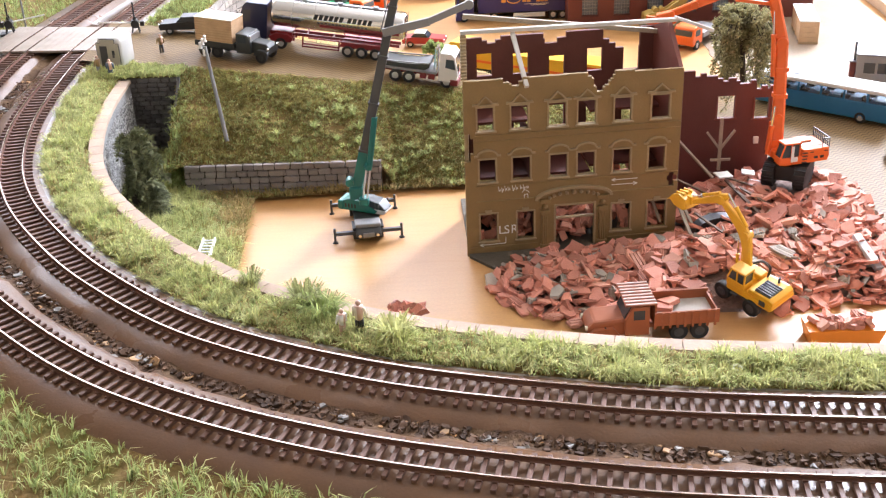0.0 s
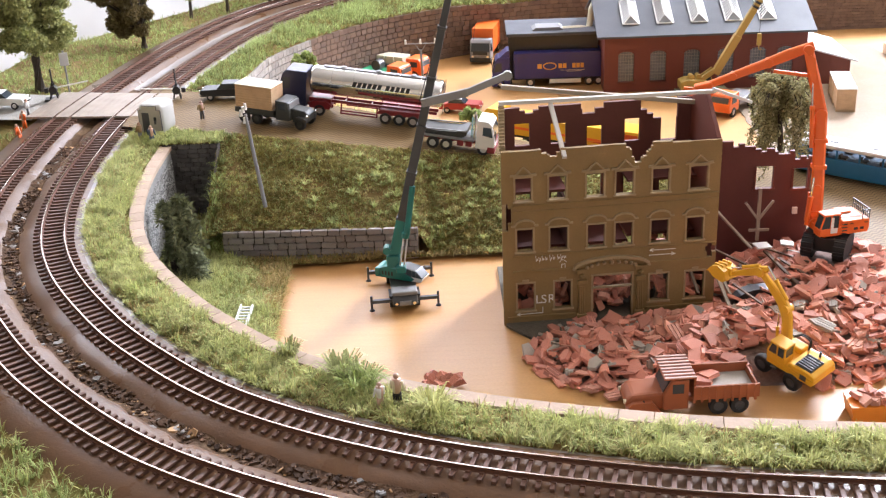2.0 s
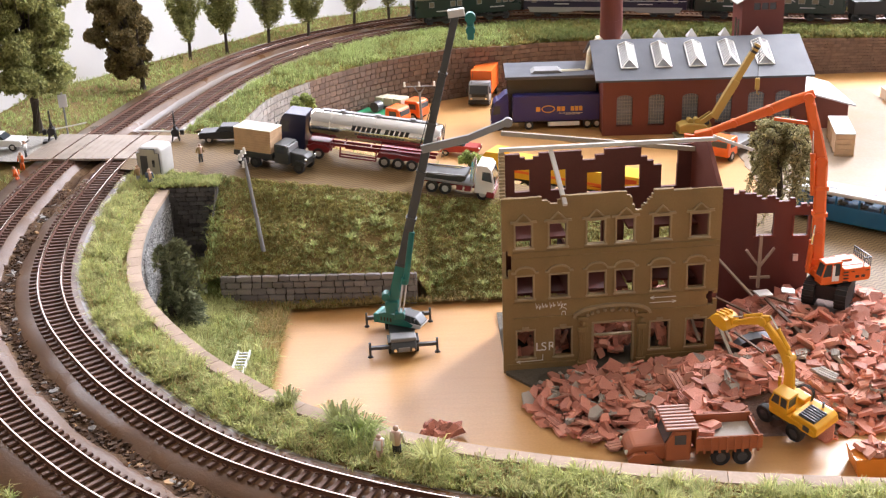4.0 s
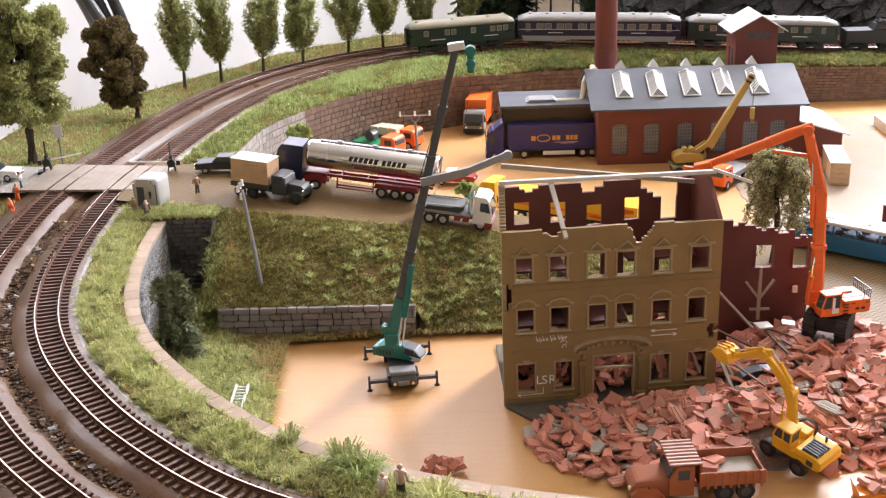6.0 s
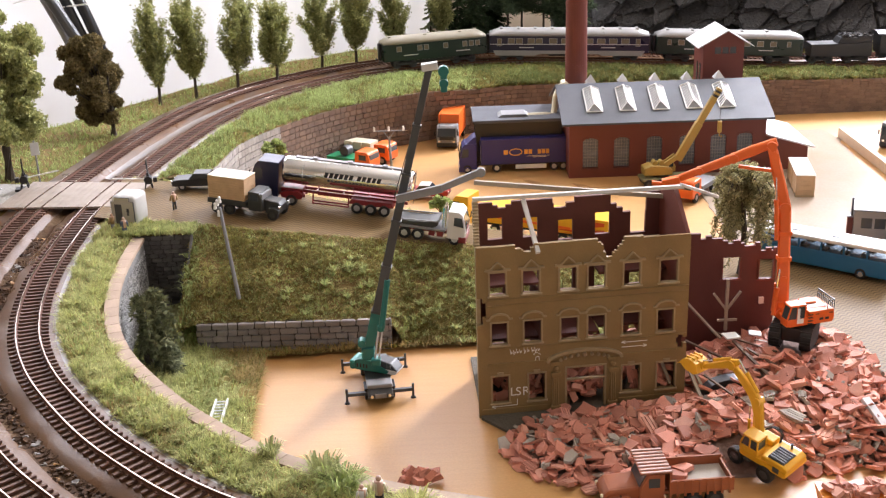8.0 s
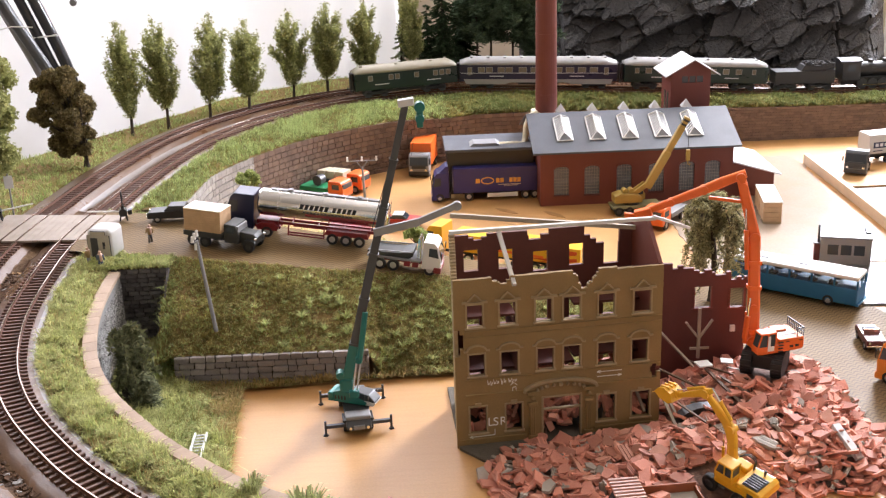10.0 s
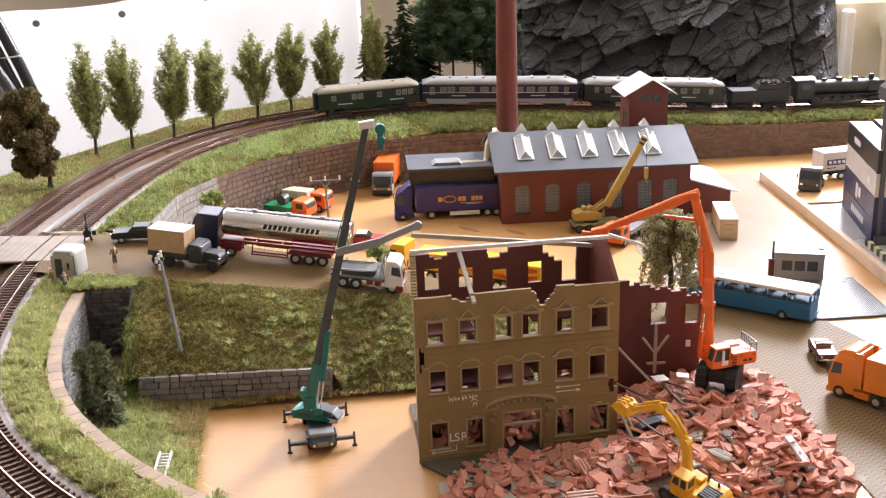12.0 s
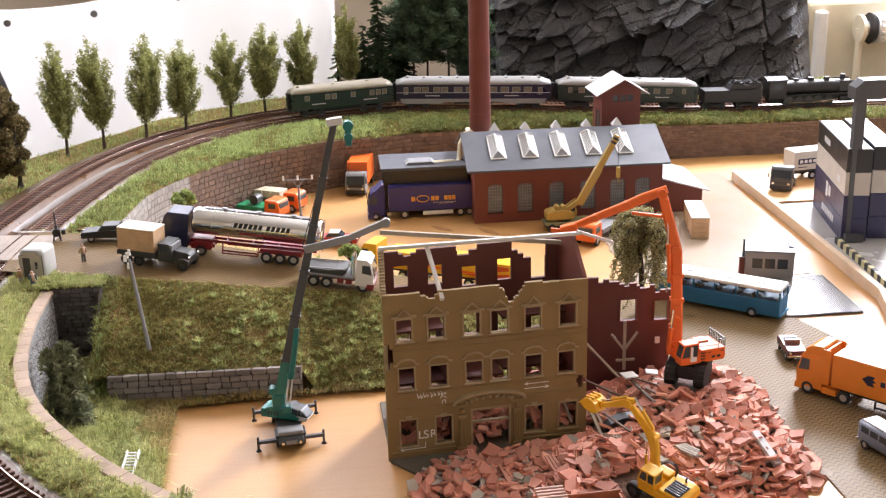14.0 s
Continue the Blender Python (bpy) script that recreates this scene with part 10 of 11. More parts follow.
# leaves and stones glued between the two tracks
rng = random.Random(112)
STONY = [mat("dark_brown_litter", (0.085, 0.048, 0.028), 0.75, vary=0.4, size=0.002, big=0.01, bump=0.3, per=0.5, spec=0.15), mat("grey_litter", (0.20, 0.185, 0.17), 0.6, vary=0.3, size=0.002, big=0.01, bump=0.3, per=0.4),
         mat("tan_leaf_litter", (0.36, 0.21, 0.09), 0.7, vary=0.3, size=0.002, big=0.01, bump=0.2, per=0.4)]
for m, count, size, flat, label in ((STONY[0], 2600, 0.0030, 0.16, "dark brown crumbs and flakes between the two tracks"), (STONY[1], 260, 0.0042, 0.10, "grey flakes of plaster between the two tracks"),
                                    (STONY[2], 200, 0.0038, 0.08, "tan dry leaf scraps between the two tracks")):
    v, f = [], []
    for k in range(count):
        i = rng.randrange(near_index(0.6, 0.63), near_index(-0.36, 1.25))
        patch = noise.noise(off(i, 0) * 22 + Vector((flat * 90, 0, 0)))
        if rng.random() > 0.5 + 1.3 * patch + 0.3 * (m is STONY[0]):
            continue
        p = off(i, rng.gauss(-0.0315, 0.0042), -0.0088)
        s = size * rng.uniform(0.35, 1.25)
        e = Matrix.Translation(p) @ Euler((rng.gauss(0, 0.22), rng.gauss(0, 0.22), rng.uniform(0, 6))).to_matrix().to_4x4()
        n = rng.randrange(5, 9)
        ring = [(s * rng.uniform(0.45, 1.25) * math.cos(2 * math.pi * j / n), 0.7 * s * rng.uniform(0.45, 1.25) * math.sin(2 * math.pi * j / n)) for j in range(n)]
        b = len(v)
        v += [e @ Vector((x, y, -s * flat)) for x, y in ring] + [e @ Vector((x * 0.85, y * 0.85, s * flat * rng.uniform(0.6, 2.0))) for x, y in ring]
        f += [tuple(range(b + n, b + 2 * n))] + [(b + j, b + (j + 1) % n, b + n + (j + 1) % n, b + n + j) for j in range(n)]
    me = bpy.data.meshes.new("track_litter")
    me.from_pydata(v, [], f)
    me.materials.append(m)
    tagged(new("track_litter", me), label, "gravel", kind="stuff")

# ---- level crossing, hut, posts, figures ----
PLANK = mat("grey_crossing_planks", (0.36, 0.30, 0.25), 0.6, spec=0.25, vary=0.12, size=0.003, big=0.02, bump=0.1)
crossing = thing("level_crossing", "grey plank level crossing over both tracks", "crossing", kind="structure")
ia, ib = near_index(-0.360, 1.318), near_index(-0.348, 1.400)
for d0, d1 in ((-0.100, -APART - 0.0096), (-APART - 0.0072, -APART + 0.0072), (-APART + 0.0096, -0.0096), (-0.0072, 0.0072), (0.0096, 0.034)):
    n = max(1, round((d1 - d0) / 0.0075))
    for k in range(n):
        u, v = d0 + (d1 - d0) * k / n + 0.0002, d0 + (d1 - d0) * (k + 1) / n - 0.0002
        bm = bmesh.new()
        loft(bm, [[off(i, u, -0.0025), off(i, v, -0.0025), off(i, v, -0.0004), off(i, u, -0.0004)] for i in range(ia, ib, 2)])
        part("plank", bm, PLANK, crossing)
COB2 = mat("grey_pebble_road", (0.42, 0.40, 0.37), 0.7, vary=0.3, size=0.0025, big=0.03, bump=0.4, deep=0.001)
bm = bmesh.new()
rows = []
for k in range(16):
    x = -0.455 - 0.02 * k
    rows.append([bm.verts.new((x, 1.325 + 0.02 * math.sin(k * 0.2) + 0.088 * j / 4, 0.0768 + 0.0004 * noise.noise(Vector((x * 60, j, 0))))) for j in range(5)])
for a, b in zip(rows, rows[1:]):
    for u, v, w, x in zip(a, a[1:], b[1:], b):
        bm.faces.new((u, v, w, x))
structure("upper_road", bm, COB2, "pale grey pebble road beyond the crossing")

GREYPALE = mat("pale_grey_panel", (0.44, 0.42, 0.36), 0.45, vary=0.06)
hut = thing("crossing_hut", "pale grey rounded keeper's hut with a dark door beside the crossing", "hut", pose(-0.3110, 1.2665, 0.0795, 0, 0, -14))
bm = bmesh.new()
box(bm, -0.0125, 0.0125, -0.0140, 0.0140, 0, 0.0300, 0.0046)
body = part("body", bm, mat("pale_grey_hut", (0.50, 0.495, 0.475), 0.45, vary=0.05), hut, smooth=True)
bm = bmesh.new()
box(bm, -0.0117, 0.0117, -0.0145, -0.0136, 0.0008, 0.0292, 0.0)
bmesh.ops.bevel(bm, geom=[e for e in bm.edges if abs(e.verts[0].co.y - e.verts[1].co.y) > 0.0005], offset=0.0042, segments=4, affect="EDGES")
part("front_frame", bm, DARKGREY, body)
bm = bmesh.new()
box(bm, -0.0110, 0.0110, -0.0149, -0.0140, 0.0012, 0.0286, 0.0)
bmesh.ops.bevel(bm, geom=[e for e in bm.edges if abs(e.verts[0].co.y - e.verts[1].co.y) > 0.0005], offset=0.0038, segments=4, affect="EDGES")
part("front_panel", bm, GREYPALE, body)
block(body, "door", DARKGREY, -0.0078, -0.0005, -0.0153, -0.0148, 0.0012, 0.0225, 0.0002)
block(body, "window", GLASS, 0.0042, 0.0068, -0.0153, -0.0148, 0.0145, 0.0185, 0.0)
block(body, "meter_box", DARKGREY, 0.0046, 0.0066, -0.0160, -0.0152, 0.0118, 0.0150, 0.0002)


def barrier(x, y, rz):
    b = thing("crossing_barrier", "black crossing barrier machine with a white arm", "barrier", pose(x, y, 0.0775, 0, 0, rz), group="crossing barriers")
    block(b, "base", BLACKP, -0.010, 0.010, -0.006, 0.006, 0, 0.0025)
    bm = bmesh.new()
    for s in (-1, 1):
        beam(bm, (-0.004, s * 0.003, 0.002), (0.0, s * 0.003, 0.020), 0.0014)
        beam(bm, (0.004, s * 0.003, 0.002), (0.0, s * 0.003, 0.020), 0.0014)
    rod(bm, (0, -0.005, 0.012), (0, 0.005, 0.012), 0.0042, seg=14)
    rod(bm, (0, 0, 0.019), (0, 0, 0.034), 0.0009, seg=6)
    part("machine", bm, BLACKP, b)
    bm = bmesh.new()
    beam(bm, (-0.006, 0, 0.012), (0.036, 0.004, 0.017), 0.0012)
    part("arm", bm, WHITEP, b)
    bm = bmesh.new()
    box(bm, -0.009, -0.005, -0.003, 0.003, 0.009, 0.014, 0.0004)
    part("counterweight", bm, BLACKP, b)


barrier(-0.3170, 1.3735, 190)
barrier(-0.4520, 1.3920, 10)
post = thing("crossing_sign", "grey signal board on a thin post by the crossing", "sign", pose(-0.4470, 1.425, 0.076, 0, 0, 15))
bm = bmesh.new()
rod(bm, (0, 0, 0), (0, 0, 0.046), 0.0010, seg=8)
part("post", bm, GREYP, post)
block(post, "board", WHITEROOF, -0.0045, 0.0045, -0.0012, 0.0, 0.030, 0.044, 0.0004)


def pole(name, label, base, top, arm=False):
    base, top = Vector(base), Vector(top)
    p = thing(name, label, "pole", Matrix.Translation(base))
    bm = bmesh.new()
    rod(bm, (0, 0, -0.003), top - base, 0.0019, 0.0014, 10)
    part("mast", bm, GREYP, p)
    q = top - base
    if arm:
        bm = bmesh.new()
        beam(bm, q + Vector((-0.019, 0, 0.0075)), q + Vector((0.019, 0, 0.0075)), 0.0012)
        beam(bm, q + Vector((0, 0, -0.003)), q + Vector((-0.007, 0, 0.0075)), 0.001)
        beam(bm, q + Vector((0, 0, -0.003)), q + Vector((0.007, 0, 0.0075)), 0.001)
        part("cross_arm", bm, GREYP, p)
        spots = [q + Vector((x, 0, 0.0075)) for x in (-0.018, 0, 0.018)]
    else:
        spots = [q + Vector((-0.004, 0.001, -0.002)), q + Vector((0.0005, 0, 0.004)), q + Vector((-0.002, 0.001, 0.001)), q + Vector((-0.001, -0.001, -0.008))]
    for s in spots:
        bm = bmesh.new()
        rod(bm, s, s + Vector((0, 0, 0.004)), 0.0017, 0.0011, 10)
        bmesh.ops.create_uvsphere(bm, u_segments=8, v_segments=6, radius=0.0014, matrix=Matrix.Translation(s + Vector((0, 0, 0.0045))))
        part("insulator", bm, WHITEP, p)


pole("telegraph_pole", "leaning grey telegraph pole with white insulators on the embankment", (-0.1965, 1.1560, 0.0440), (-0.2075, 1.1690, 0.1230))
pole("telegraph_pole", "grey telegraph pole with a cross-arm and three white insulators", (-0.0680, 1.5900, 0.0), (-0.0705, 1.5980, 0.0645), True)

lad = thing("ladder", "small white ladder lying on the rough grass in the hollow", "ladder")
bm = bmesh.new()
LB, LT = Vector((-0.2000, 0.9620, 0.0075)), Vector((-0.1985, 1.0215, 0.0120))
bm.free()
for dx in (0, 0.0092):
    bm = bmesh.new()
    beam(bm, LB + Vector((dx, 0, 0)), LT + Vector((dx, 0, 0)), 0.0012, 0.0030)
    part("side_rail", bm, WHITEP, lad)
for k in range(14):
    t = (k + 0.5) / 14
    bm = bmesh.new()
    a = LB.lerp(LT, t)
    beam(bm, a, a + Vector((0.0092, 0, 0)), 0.0009)
    part("rung", bm, WHITEP, lad)


# plain little figures, one mesh each
def figure(label, at, cloth, legs, h=0.0185, lean=0.0):
    bm = bmesh.new()
    k = h / 0.0185
    for s in (-1, 1):
        rod(bm, (s * 0.0013 * k, 0.0006 * s, 0), (s * 0.0010 * k, 0, 0.0090 * k), 0.0010 * k, 0.0012 * k, 8, 1)
        rod(bm, (s * 0.0026 * k, 0, 0.0148 * k), (s * 0.0034 * k, 0.0012 * k, 0.0092 * k), 0.0008 * k, 0.0007 * k, 6, 0)
    rod(bm, (0, 0, 0.0085 * k), (0, lean, 0.0155 * k), 0.0020 * k, 0.0024 * k, 10, 0)
    n0 = len(bm.faces)
    bmesh.ops.create_uvsphere(bm, u_segments=10, v_segments=8, radius=0.0015 * k, matrix=Matrix.Translation((0, lean, 0.0172 * k)))
    bm.faces.ensure_lookup_table()
    for f in bm.faces[n0:]:
        f.material_index = 2
    ob = new("figurine", link_mesh("figurine", bm, [cloth, legs, SKIN], True))
    ob.matrix_basis = at
    return tagged(ob, label, "figurine")


SKIN = paint("pale_pink_paint", (0.55, 0.36, 0.27), 0.6)
GREYBLUE = paint("grey_blue_cloth", (0.10, 0.13, 0.20), 0.7)
OCHREC = paint("ochre_cloth", (0.33, 0.22, 0.10), 0.7)
figure("small painted figurine in an ochre jacket standing on the road", pose(-0.2745, 1.2930, 0.0815, 0, 0, 20), OCHREC, DARKGREY)
figure("small painted figurine in blue overalls beside the hut", pose(-0.3095, 1.2320, 0.0775, 0, 0, 0), GREYBLUE, GREYBLUE)
figure("small painted figurine in brown and grey beside the hut", pose(-0.3235, 1.2440, 0.0775, 0, 0, 60), OCHREC, GREYP)
figure("small painted figurine in orange working clothes by the outer track", pose(-0.4490, 1.2740, 0.0700, 0, 0, 60), ORANGE, ORANGE, lean=0.003)
figure("small painted figurine in orange working clothes", pose(-0.4560, 1.3080, 0.0740, 0, 0, 160), ORANGE, ORANGE)
figure("small painted figurine in a white shirt near the crossing", pose(-0.4620, 1.3380, 0.0770, 0, 0, 100), WHITEP, DARKGREY)
figure("small painted figurine in a white shirt sitting on the front verge", pose(-0.0695, 0.7630, 0.0740, 0, 0, 30), WHITEP, SKIN, 0.0175)
figure("small painted figurine in pale shirt and dark trousers, front verge", pose(-0.0600, 0.7650, 0.0740, 0, 0, -20), CREAM, BLACKP, 0.0215)
whitecar = saloon("white_car", "white car waiting beyond the level crossing", facing((-0.500, 1.372, 0.0775), (1, -0.05, 0)), WHITEP)

# small white ring on the front verge
bm = bmesh.new()
k = 18
prof = [(0.0016, 0.0), (0.0030, 0.0), (0.0030, 0.0035), (0.0016, 0.0035)]
rr = [[Vector((q * math.cos(2 * math.pi * i / k), q * math.sin(2 * math.pi * i / k), z)) for q, z in prof] for i in range(k)]
loft(bm, rr + [rr[0]], caps=False)
bmesh.ops.remove_doubles(bm, verts=bm.verts, dist=1e-6)
ring = new("white_ring", link_mesh("white_ring", bm, WHITEP))
ring.matrix_basis = pose(0.137, 0.7085, 0.0755, 10)
tagged(ring, "small white plastic ring lying on the front grass", "ring")

# ---- yard things: kiosk, crates, ribbed mat, platform, containers, gantry ----
kiosk = thing("kiosk", "small grey plastered gatehouse with three windows and a stovepipe", "building", pose(0.4225, 1.3515, 0, 0, 0, -17.2))
GREYPL = mat("grey_plaster", (0.33, 0.31, 0.29), 0.6, vary=0.08)
bm = bmesh.new()
hk = [(0.0075, 0.0185, 0.0120, 0.0235), (0.0210, 0.0320, 0.0120, 0.0235), (0.0345, 0.0455, 0.0120, 0.0235)]
cell_wall(bm, [0, 0.0520] + [v for h in hk for v in h[:2]], [0, 0.0120, 0.0235, 0.0305], lambda x, z: not any(a < x < b and c < z < d for a, b, c, d in hk), 0, 0.0015)
part("front_wall", bm, GREYPL, kiosk)
block(kiosk, "side_wall", GREYPL, 0.0, 0.0015, 0.0016, 0.0340, 0, 0.0305, 0.0)
block(kiosk, "side_wall", GREYPL, 0.0505, 0.0520, 0.0016, 0.0340, 0, 0.0305, 0.0)
block(kiosk, "rear_wall", GREYPL, 0.0, 0.0520, 0.0345, 0.0360, 0, 0.0305, 0.0)
for a, b, c, d in hk:
    block(kiosk, "window", GLASS, a, b, 0.0006, 0.0010, c, d, 0.0)
block(kiosk, "roof", GREYP, -0.0010, 0.0530, -0.0010, 0.0370, 0.0305, 0.0325, 0.0005)
block(kiosk, "roof_upstand", DARKGREY, 0.0470, 0.0520, 0.0150, 0.0365, 0.0324, 0.0340, 0.0003)
block(kiosk, "door_hood", BRICKRED, -0.0060, -0.0002, 0.004, 0.015, 0.0, 0.0225)
block(kiosk, "hood_roof", GREYP, -0.0075, -0.0002, 0.002, 0.017, 0.0226, 0.0240)
bm = bmesh.new()
rod(bm, (-0.002, 0.005, 0.0242), (-0.002, 0.005, 0.0440), 0.0012, seg=10)
part("stovepipe", bm, DARKGREY, kiosk)

mat_rib = thing("ribbed_mat", "dark grey ribbed plastic mat lying on the plywood", "mat")
bm = bmesh.new()
quad = [Vector((0.4235, 1.2313, 0.0016)), Vector((0.5060, 1.2323, 0.0016)), Vector((0.5080, 1.3407, 0.0016)), Vector((0.4500, 1.3407, 0.0016))]
N = 40
for k in range(N):
    t0, t1 = k / N, (k + 0.5) / N
    a, b = quad[0].lerp(quad[1], t0), quad[3].lerp(quad[2], t0)
    c, d = quad[0].lerp(quad[1], t1), quad[3].lerp(quad[2], t1)
    up_z = Vector((0, 0, 0.0013))
    loft(bm, [[a - up_z, c - up_z, c + up_z, a + up_z], [b - up_z, d - up_z, d + up_z, b + up_z]])
part("rib", bm, mat("grey_ribbed_plastic", (0.19, 0.175, 0.155), 0.3, vary=0.15), mat_rib)
bm = bmesh.new()
bm.faces.new([bm.verts.new(q - Vector((0, 0, 0.0008))) for q in quad])
part("sheet", bm, DARKGREY, mat_rib)

for x, y, rz in ((0.4193, 1.5086, -10), (0.4257, 1.5455, -10), (0.357, 1.629, 14)):
    c = thing("shipping_crate", "pale wooden transport crate with a white lid in the yard", "crate", pose(x, y, 0.0008, 0, 0, rz), group="yard crates")
    for k in range(4):
        block(c, "plank", CRATE, -0.0104, 0.0104, -0.0176, 0.0176, 0.0021 + 0.0059 * k, 0.0078 + 0.0059 * k, 0.0003)
    for y in (-0.0172, 0.0, 0.0172):
        block(c, "skid", PLYFRAME, -0.0108, 0.0108, y - 0.0010, y + 0.0010, 0.0, 0.0022, 0.0002)
    for sx in (-1, 1):
        for sy in (-1, 1):
            block(c, "corner_batten", CRATE, sx * 0.0096 - 0.0012, sx * 0.0096 + 0.0012, sy * 0.0171 - 0.0009, sy * 0.0171 + 0.0009, 0.0021, 0.0257, 0.0002)
    block(c, "lid", WHITEP, -0.0112, 0.0112, -0.0181, 0.0181, 0.0257, 0.0272, 0.0003)

plat = thing("raised_platform", "raised grey card platform with a pale wooden kerb", "platform", kind="structure")
KERBW = mat("peach_bare_wood", (0.62, 0.47, 0.33), 0.6, vary=0.12, size=0.002, big=0.03, bump=0.08)
BOARD = mat("grey_painted_board", (0.44, 0.42, 0.40), 0.24, vary=0.06, size=0.003, big=0.05, bump=0.03)
bm = bmesh.new()
pp = [(0.5470, 1.745), (0.5455, 1.590), (0.5380, 1.262), (0.520, 1.20), (0.53, 1.06), (1.10, 1.06), (1.10, 1.745)]
a = [bm.verts.new((x, y, 0.0)) for x, y in pp]
b = [bm.verts.new((x, y, 0.0085)) for x, y in pp]
bm.faces.new(a[::-1])
bm.faces.new(b)
for i in range(len(pp)):
    j = (i + 1) % len(pp)
    bm.faces.new((a[i], a[j], b[j], b[i]))
part("deck", bm, BOARD, plat)
for (x0, y0), (x1, y1) in zip(pp[:5], pp[1:5]):
    bm = bmesh.new()
    beam(bm, (x0, y0, 0.0068), (x1, y1, 0.0068), 0.0075, 0.0140, 0.0006)
    part("kerb", bm, KERBW, plat)
bm = bmesh.new()
box(bm, 0.5515, 0.66, 1.592, 1.742, 0.0086, 0.0110)
part("plywood_sheet", bm, PLY, plat)

CONT = {"black": paint("black_container", (0.016, 0.018, 0.02)), "cream": paint("cream_container", (0.50, 0.47, 0.42)), "navy": paint("navy_container", (0.020, 0.020, 0.07))}


def container(at, m, length, rows=()):
    c = thing("shipping_container", f"{m} corrugated shipping container in a stack", "container", at, group="container stack")
    bm = bmesh.new()
    box(bm, -length / 2, length / 2, -0.0140, 0.0140, 0.0, 0.0276, 0.0005)
    body = part("body", bm, CONT[m], c)
    for x in (-length / 2, length / 2):
        for y in (-0.0135, 0.0135):
            bm = bmesh.new()
            sx = -0.0008 if x > 0 else 0.0008
            box(bm, x + sx - 0.0010, x + sx + 0.0010, y - 0.0008, y + 0.0008, 0.0002, 0.0274)
            part("corner_post", bm, CONT[m], body)
    for x0, x1, z0, z1 in rows:
        bm = bmesh.new()
        box(bm, x0, x1, 0.0139, 0.0143, z0, z1)
        part("lettering_bar", bm, WHITEROOF, body)
    if m == "black":
        block(body, "pale_roof", WHITEROOF, -length / 2 + 0.001, length / 2 - 0.001, -0.013, 0.013, 0.0275, 0.0283, 0.0002)
    return c


ang = math.degrees(math.atan2(0.154, 0.029))
for col, x, y in ((0, 0.5945, 1.5010), (1, 0.6290, 1.5060)):
    for k, m in enumerate(("navy", "navy", "cream", "black")):
        rows = [] if col else [[(0.022 - 0.009 * j, 0.028 - 0.009 * j, 0.010, 0.0185) for j in range(7)], [(0.004, 0.014, 0.004, 0.022), (-0.010, 0.0, 0.008, 0.020)], [(-0.05, -0.035, 0.008, 0.016)], [(0.010, 0.040, 0.010, 0.017)]][k]
        container(pose(x, y, 0.0087 + 0.0280 * k, 0, 0, ang), m, 0.150, rows)

gantry = thing("gantry_crane", "dark grey container gantry crane at the platform edge", "crane", pose(0.5770, 1.4330, 0.0086))
bm = bmesh.new()
box(bm, -0.006, 0.006, -0.005, 0.005, 0, 0.182, 0.0006)
part("leg", bm, DARKGREY, gantry)
bm = bmesh.new()
box(bm, 0.120, 0.132, -0.005, 0.005, 0, 0.182, 0.0006)
part("leg", bm, DARKGREY, gantry)
bm = bmesh.new()
extrude(bm, [(-0.010, 0.170), (0.140, 0.170), (0.140, 0.192), (0.0, 0.192), (-0.010, 0.184)], -0.008, 0.012)
part("cross_girder", bm, DARKGREY, gantry)
bm = bmesh.new()
box(bm, -0.008, 0.014, -0.012, 0.012, 0.0, 0.010, 0.0010)
part("bogie", bm, DARKGREY, gantry)
STRIPE = paint("pale_yellow_stripe", (0.62, 0.56, 0.30))
strip = thing("striped_kerb", "black and pale yellow striped kerb along the crane rail", "kerb")
for k in range(17):
    t = k / 17
    a, b = Vector((0.5600, 1.4250, 0.0125)).lerp(Vector((0.5500, 1.2700, 0.0125)), t), Vector((0.5600, 1.4250, 0.0125)).lerp(Vector((0.5500, 1.2700, 0.0125)), t + 1 / 17)
    bm = bmesh.new()
    beam(bm, a, b, 0.005, 0.008, 0.0003)
    part("segment", bm, STRIPE if k % 2 else BLACKP, strip)

at = facing((0.6075, 1.697, 0.0112), (-0.98, -0.17, 0))
pl = thing("container_lorry", "dark tractor with a cream container trailer turning on the platform", "lorry", at)
chassis(pl, -0.074, 0.004, BLACKP)
bx = block(pl, "container", CONT["cream"], -0.075, 0.0, -0.0142, 0.0142, 0.0145, 0.0408)
bars(bx, NAVY, [(-0.058, -0.006, 0.0143, 0.0225, 0.0305)])
bars(bx, NAVY, [(-0.020, -0.006, 0.0143, 0.0180, 0.0192)])
bars(bx, WHITEROOF, [(-0.054 + 0.0068 * k, -0.0495 + 0.0068 * k, 0.0146, 0.0245, 0.0287) for k in range(7)])
for x in (-0.030, -0.046, -0.060):
    axle(pl, x, 0.0122)
trailer_parts = set(pl.children)
forward_cab(pl, 0.0, DARKGREY, h=0.026, length=0.020)
chassis(pl, -0.040, -0.004, BLACKP)
for x in (-0.009, -0.034):
    axle(pl, x, 0.0122)
# the tractor stands at an angle to its trailer
turned = at.inverted() @ facing((0.5735, 1.6375, 0.0112), (-0.51, -0.86, 0))
for q in pl.children:
    if q not in trailer_parts:
        q.matrix_basis = turned @ q.matrix_basis

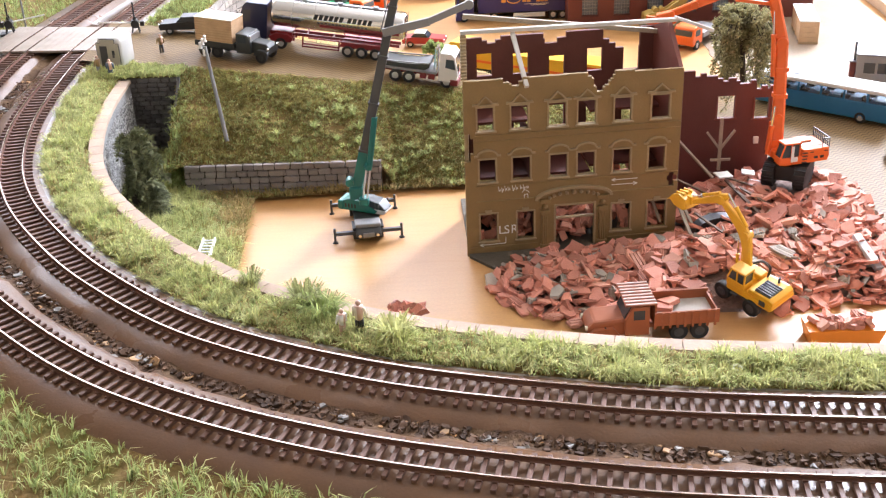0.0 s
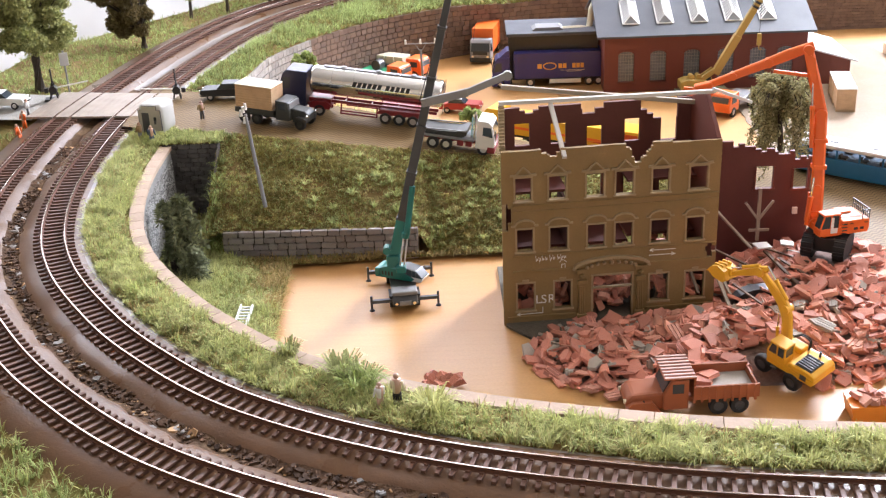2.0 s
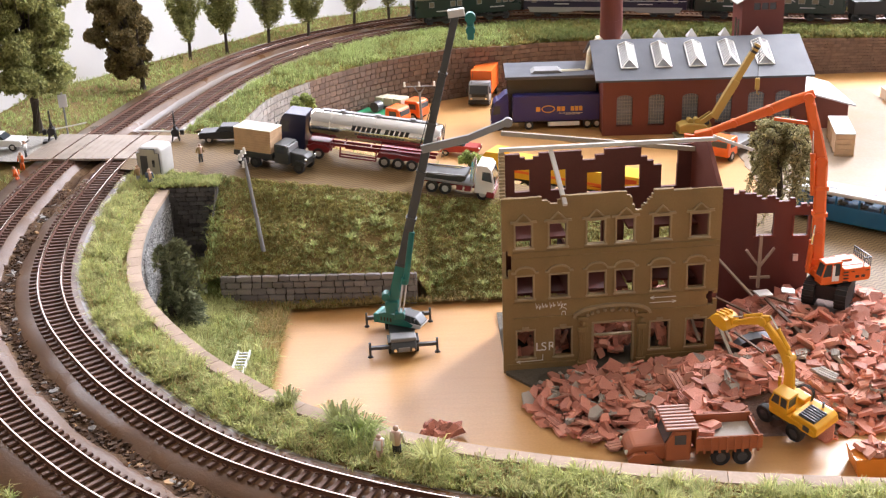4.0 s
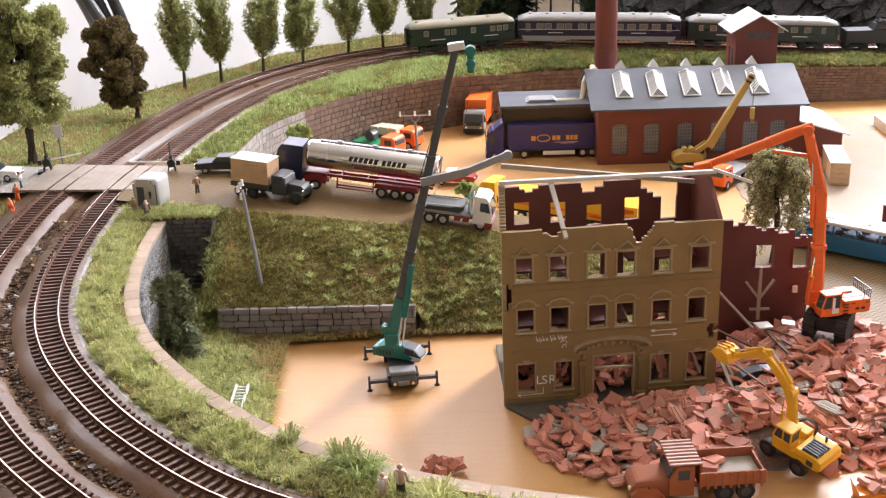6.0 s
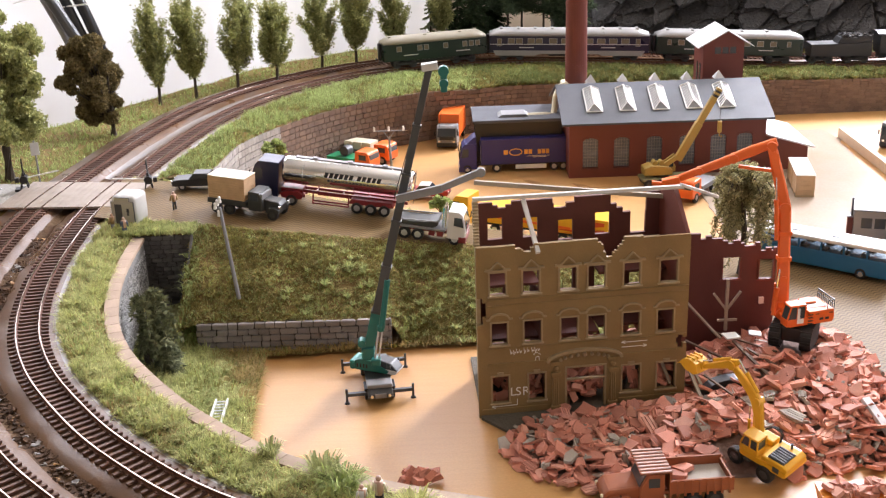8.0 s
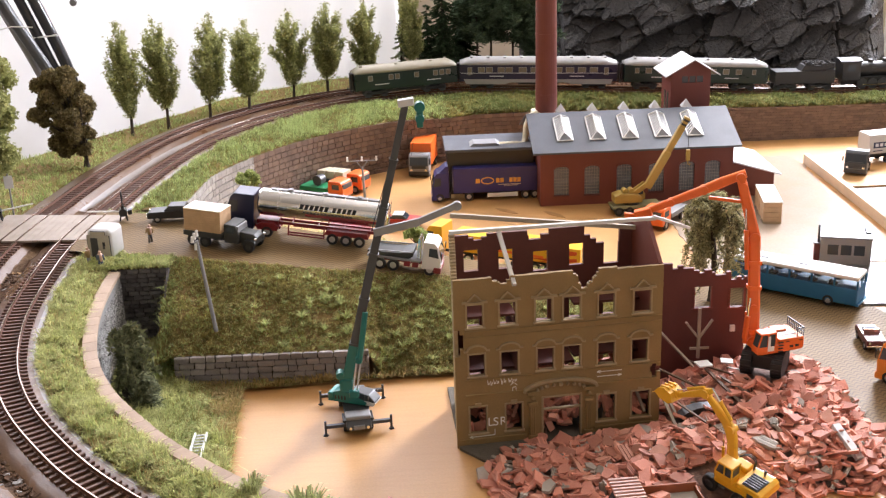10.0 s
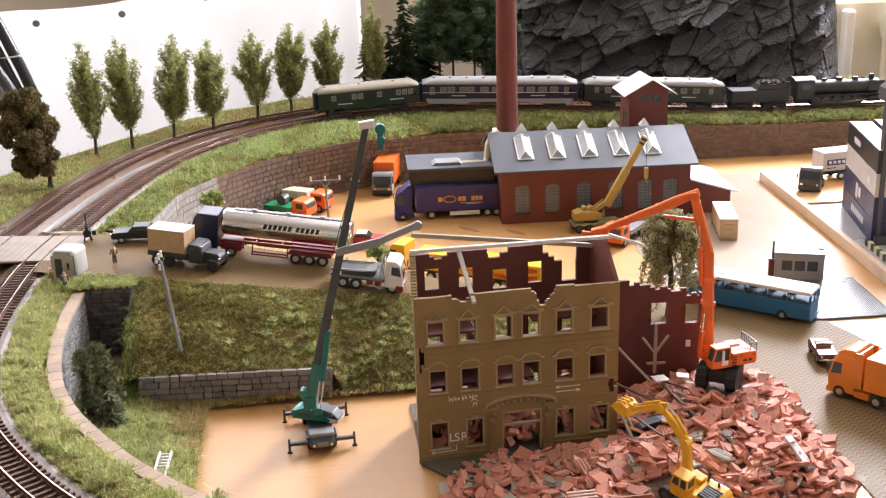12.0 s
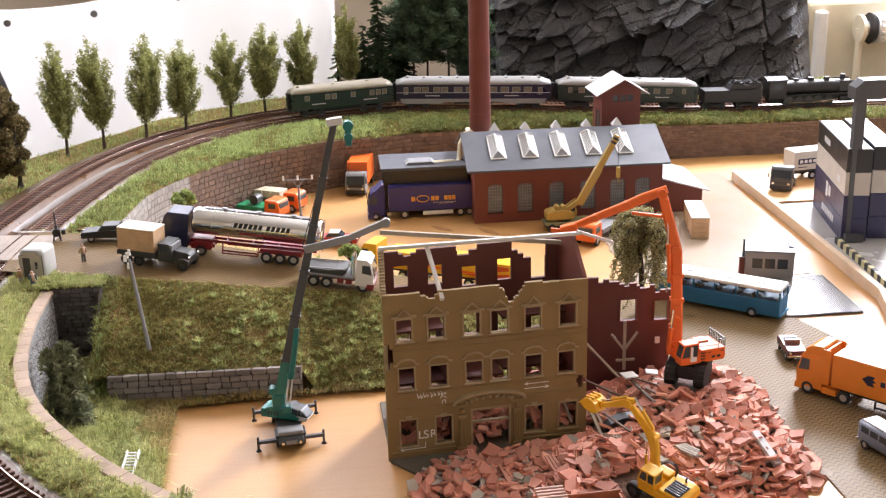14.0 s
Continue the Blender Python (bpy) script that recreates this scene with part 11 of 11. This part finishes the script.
# ---- room things at the back ----
valve = thing("radiator_valve", "white ribbed radiator thermostat with a black collar on the wall pipe", "valve", pose(1.155, 2.62, 0.072, 0, 90, 0))
bm = bmesh.new()
rod(bm, (0, 0, -0.030), (0, 0, -0.022), 0.030, seg=24)
part("wall_rosette", bm, CREAM, valve)
bm = bmesh.new()
rod(bm, (0, 0, -0.022), (0, 0, -0.006), 0.020, seg=20)
part("neck", bm, CHROME, valve)
bm = bmesh.new()
rod(bm, (0, 0, -0.006), (0, 0, 0.002), 0.034, 0.031, seg=24)
part("collar", bm, BLACKP, valve)
bm = bmesh.new()
rod(bm, (0, 0, 0.006), (0, 0, 0.075), 0.029, 0.031, 28)
for k in range(14):
    t = 2 * math.pi * k / 14
    rod(bm, (0.030 * math.cos(t), 0.030 * math.sin(t), 0.010), (0.031 * math.cos(t), 0.031 * math.sin(t), 0.075), 0.004, seg=6)
part("knob", bm, WHITEP, valve)
bm = bmesh.new()
rod(bm, (0, 0.0, -0.026), (0.82, 0.0, -0.026), 0.008, seg=12)
part("pipe", bm, CREAM, valve)
rad = thing("radiator", "cream panel radiator under the window", "radiator")
block(rad, "panel", CREAM, 1.02, 1.9, 2.66, 2.70, -0.55, 0.13, 0.01)
for x in (1.15, 1.75):
    block(rad, "bracket", CREAM, x, x + 0.03, 2.70, 2.80, -0.10, -0.06, 0.0)
    block(rad, "foot", CREAM, x, x + 0.03, 2.67, 2.69, -0.75, -0.545, 0.0)
bm = bmesh.new()
box(bm, 1.040, 1.065, 2.635, 2.662, -0.5, 0.110, 0.006)
upright = part("white_upright", bm, WHITEP, rad)
hose_t = thing("hose", "thick dark grey plastic hose running down behind the trees", "hose")
bm = bmesh.new()
tube(bm, [tuple(q) for q in spline([(-0.68, 1.97, 0.44), (-0.620, 1.96, 0.300), (-0.583, 1.95, 0.222), (-0.555, 1.945, 0.172), (-0.530, 1.94, 0.122), (-0.521, 1.935, 0.06), (-0.520, 1.93, -0.02)], 0.012)], 0.0085, 12)
part("tube", bm, DARKGREY, hose_t)
bm = bmesh.new()
tube(bm, [tuple(q) for q in spline([(-0.70, 1.98, 0.40), (-0.620, 1.965, 0.27), (-0.578, 1.955, 0.19), (-0.548, 1.95, 0.12), (-0.53, 1.945, 0.05), (-0.528, 1.94, -0.02)], 0.012)], 0.0055, 10)
part("thin_tube", bm, GREYP, hose_t)
bm = bmesh.new()
tube(bm, [(-0.620, 1.938, 0.196), (-0.580, 1.938, 0.206), (-0.548, 1.938, 0.204)], 0.0009, 6)
part("cable_tie", bm, WHITEP, hose_t)
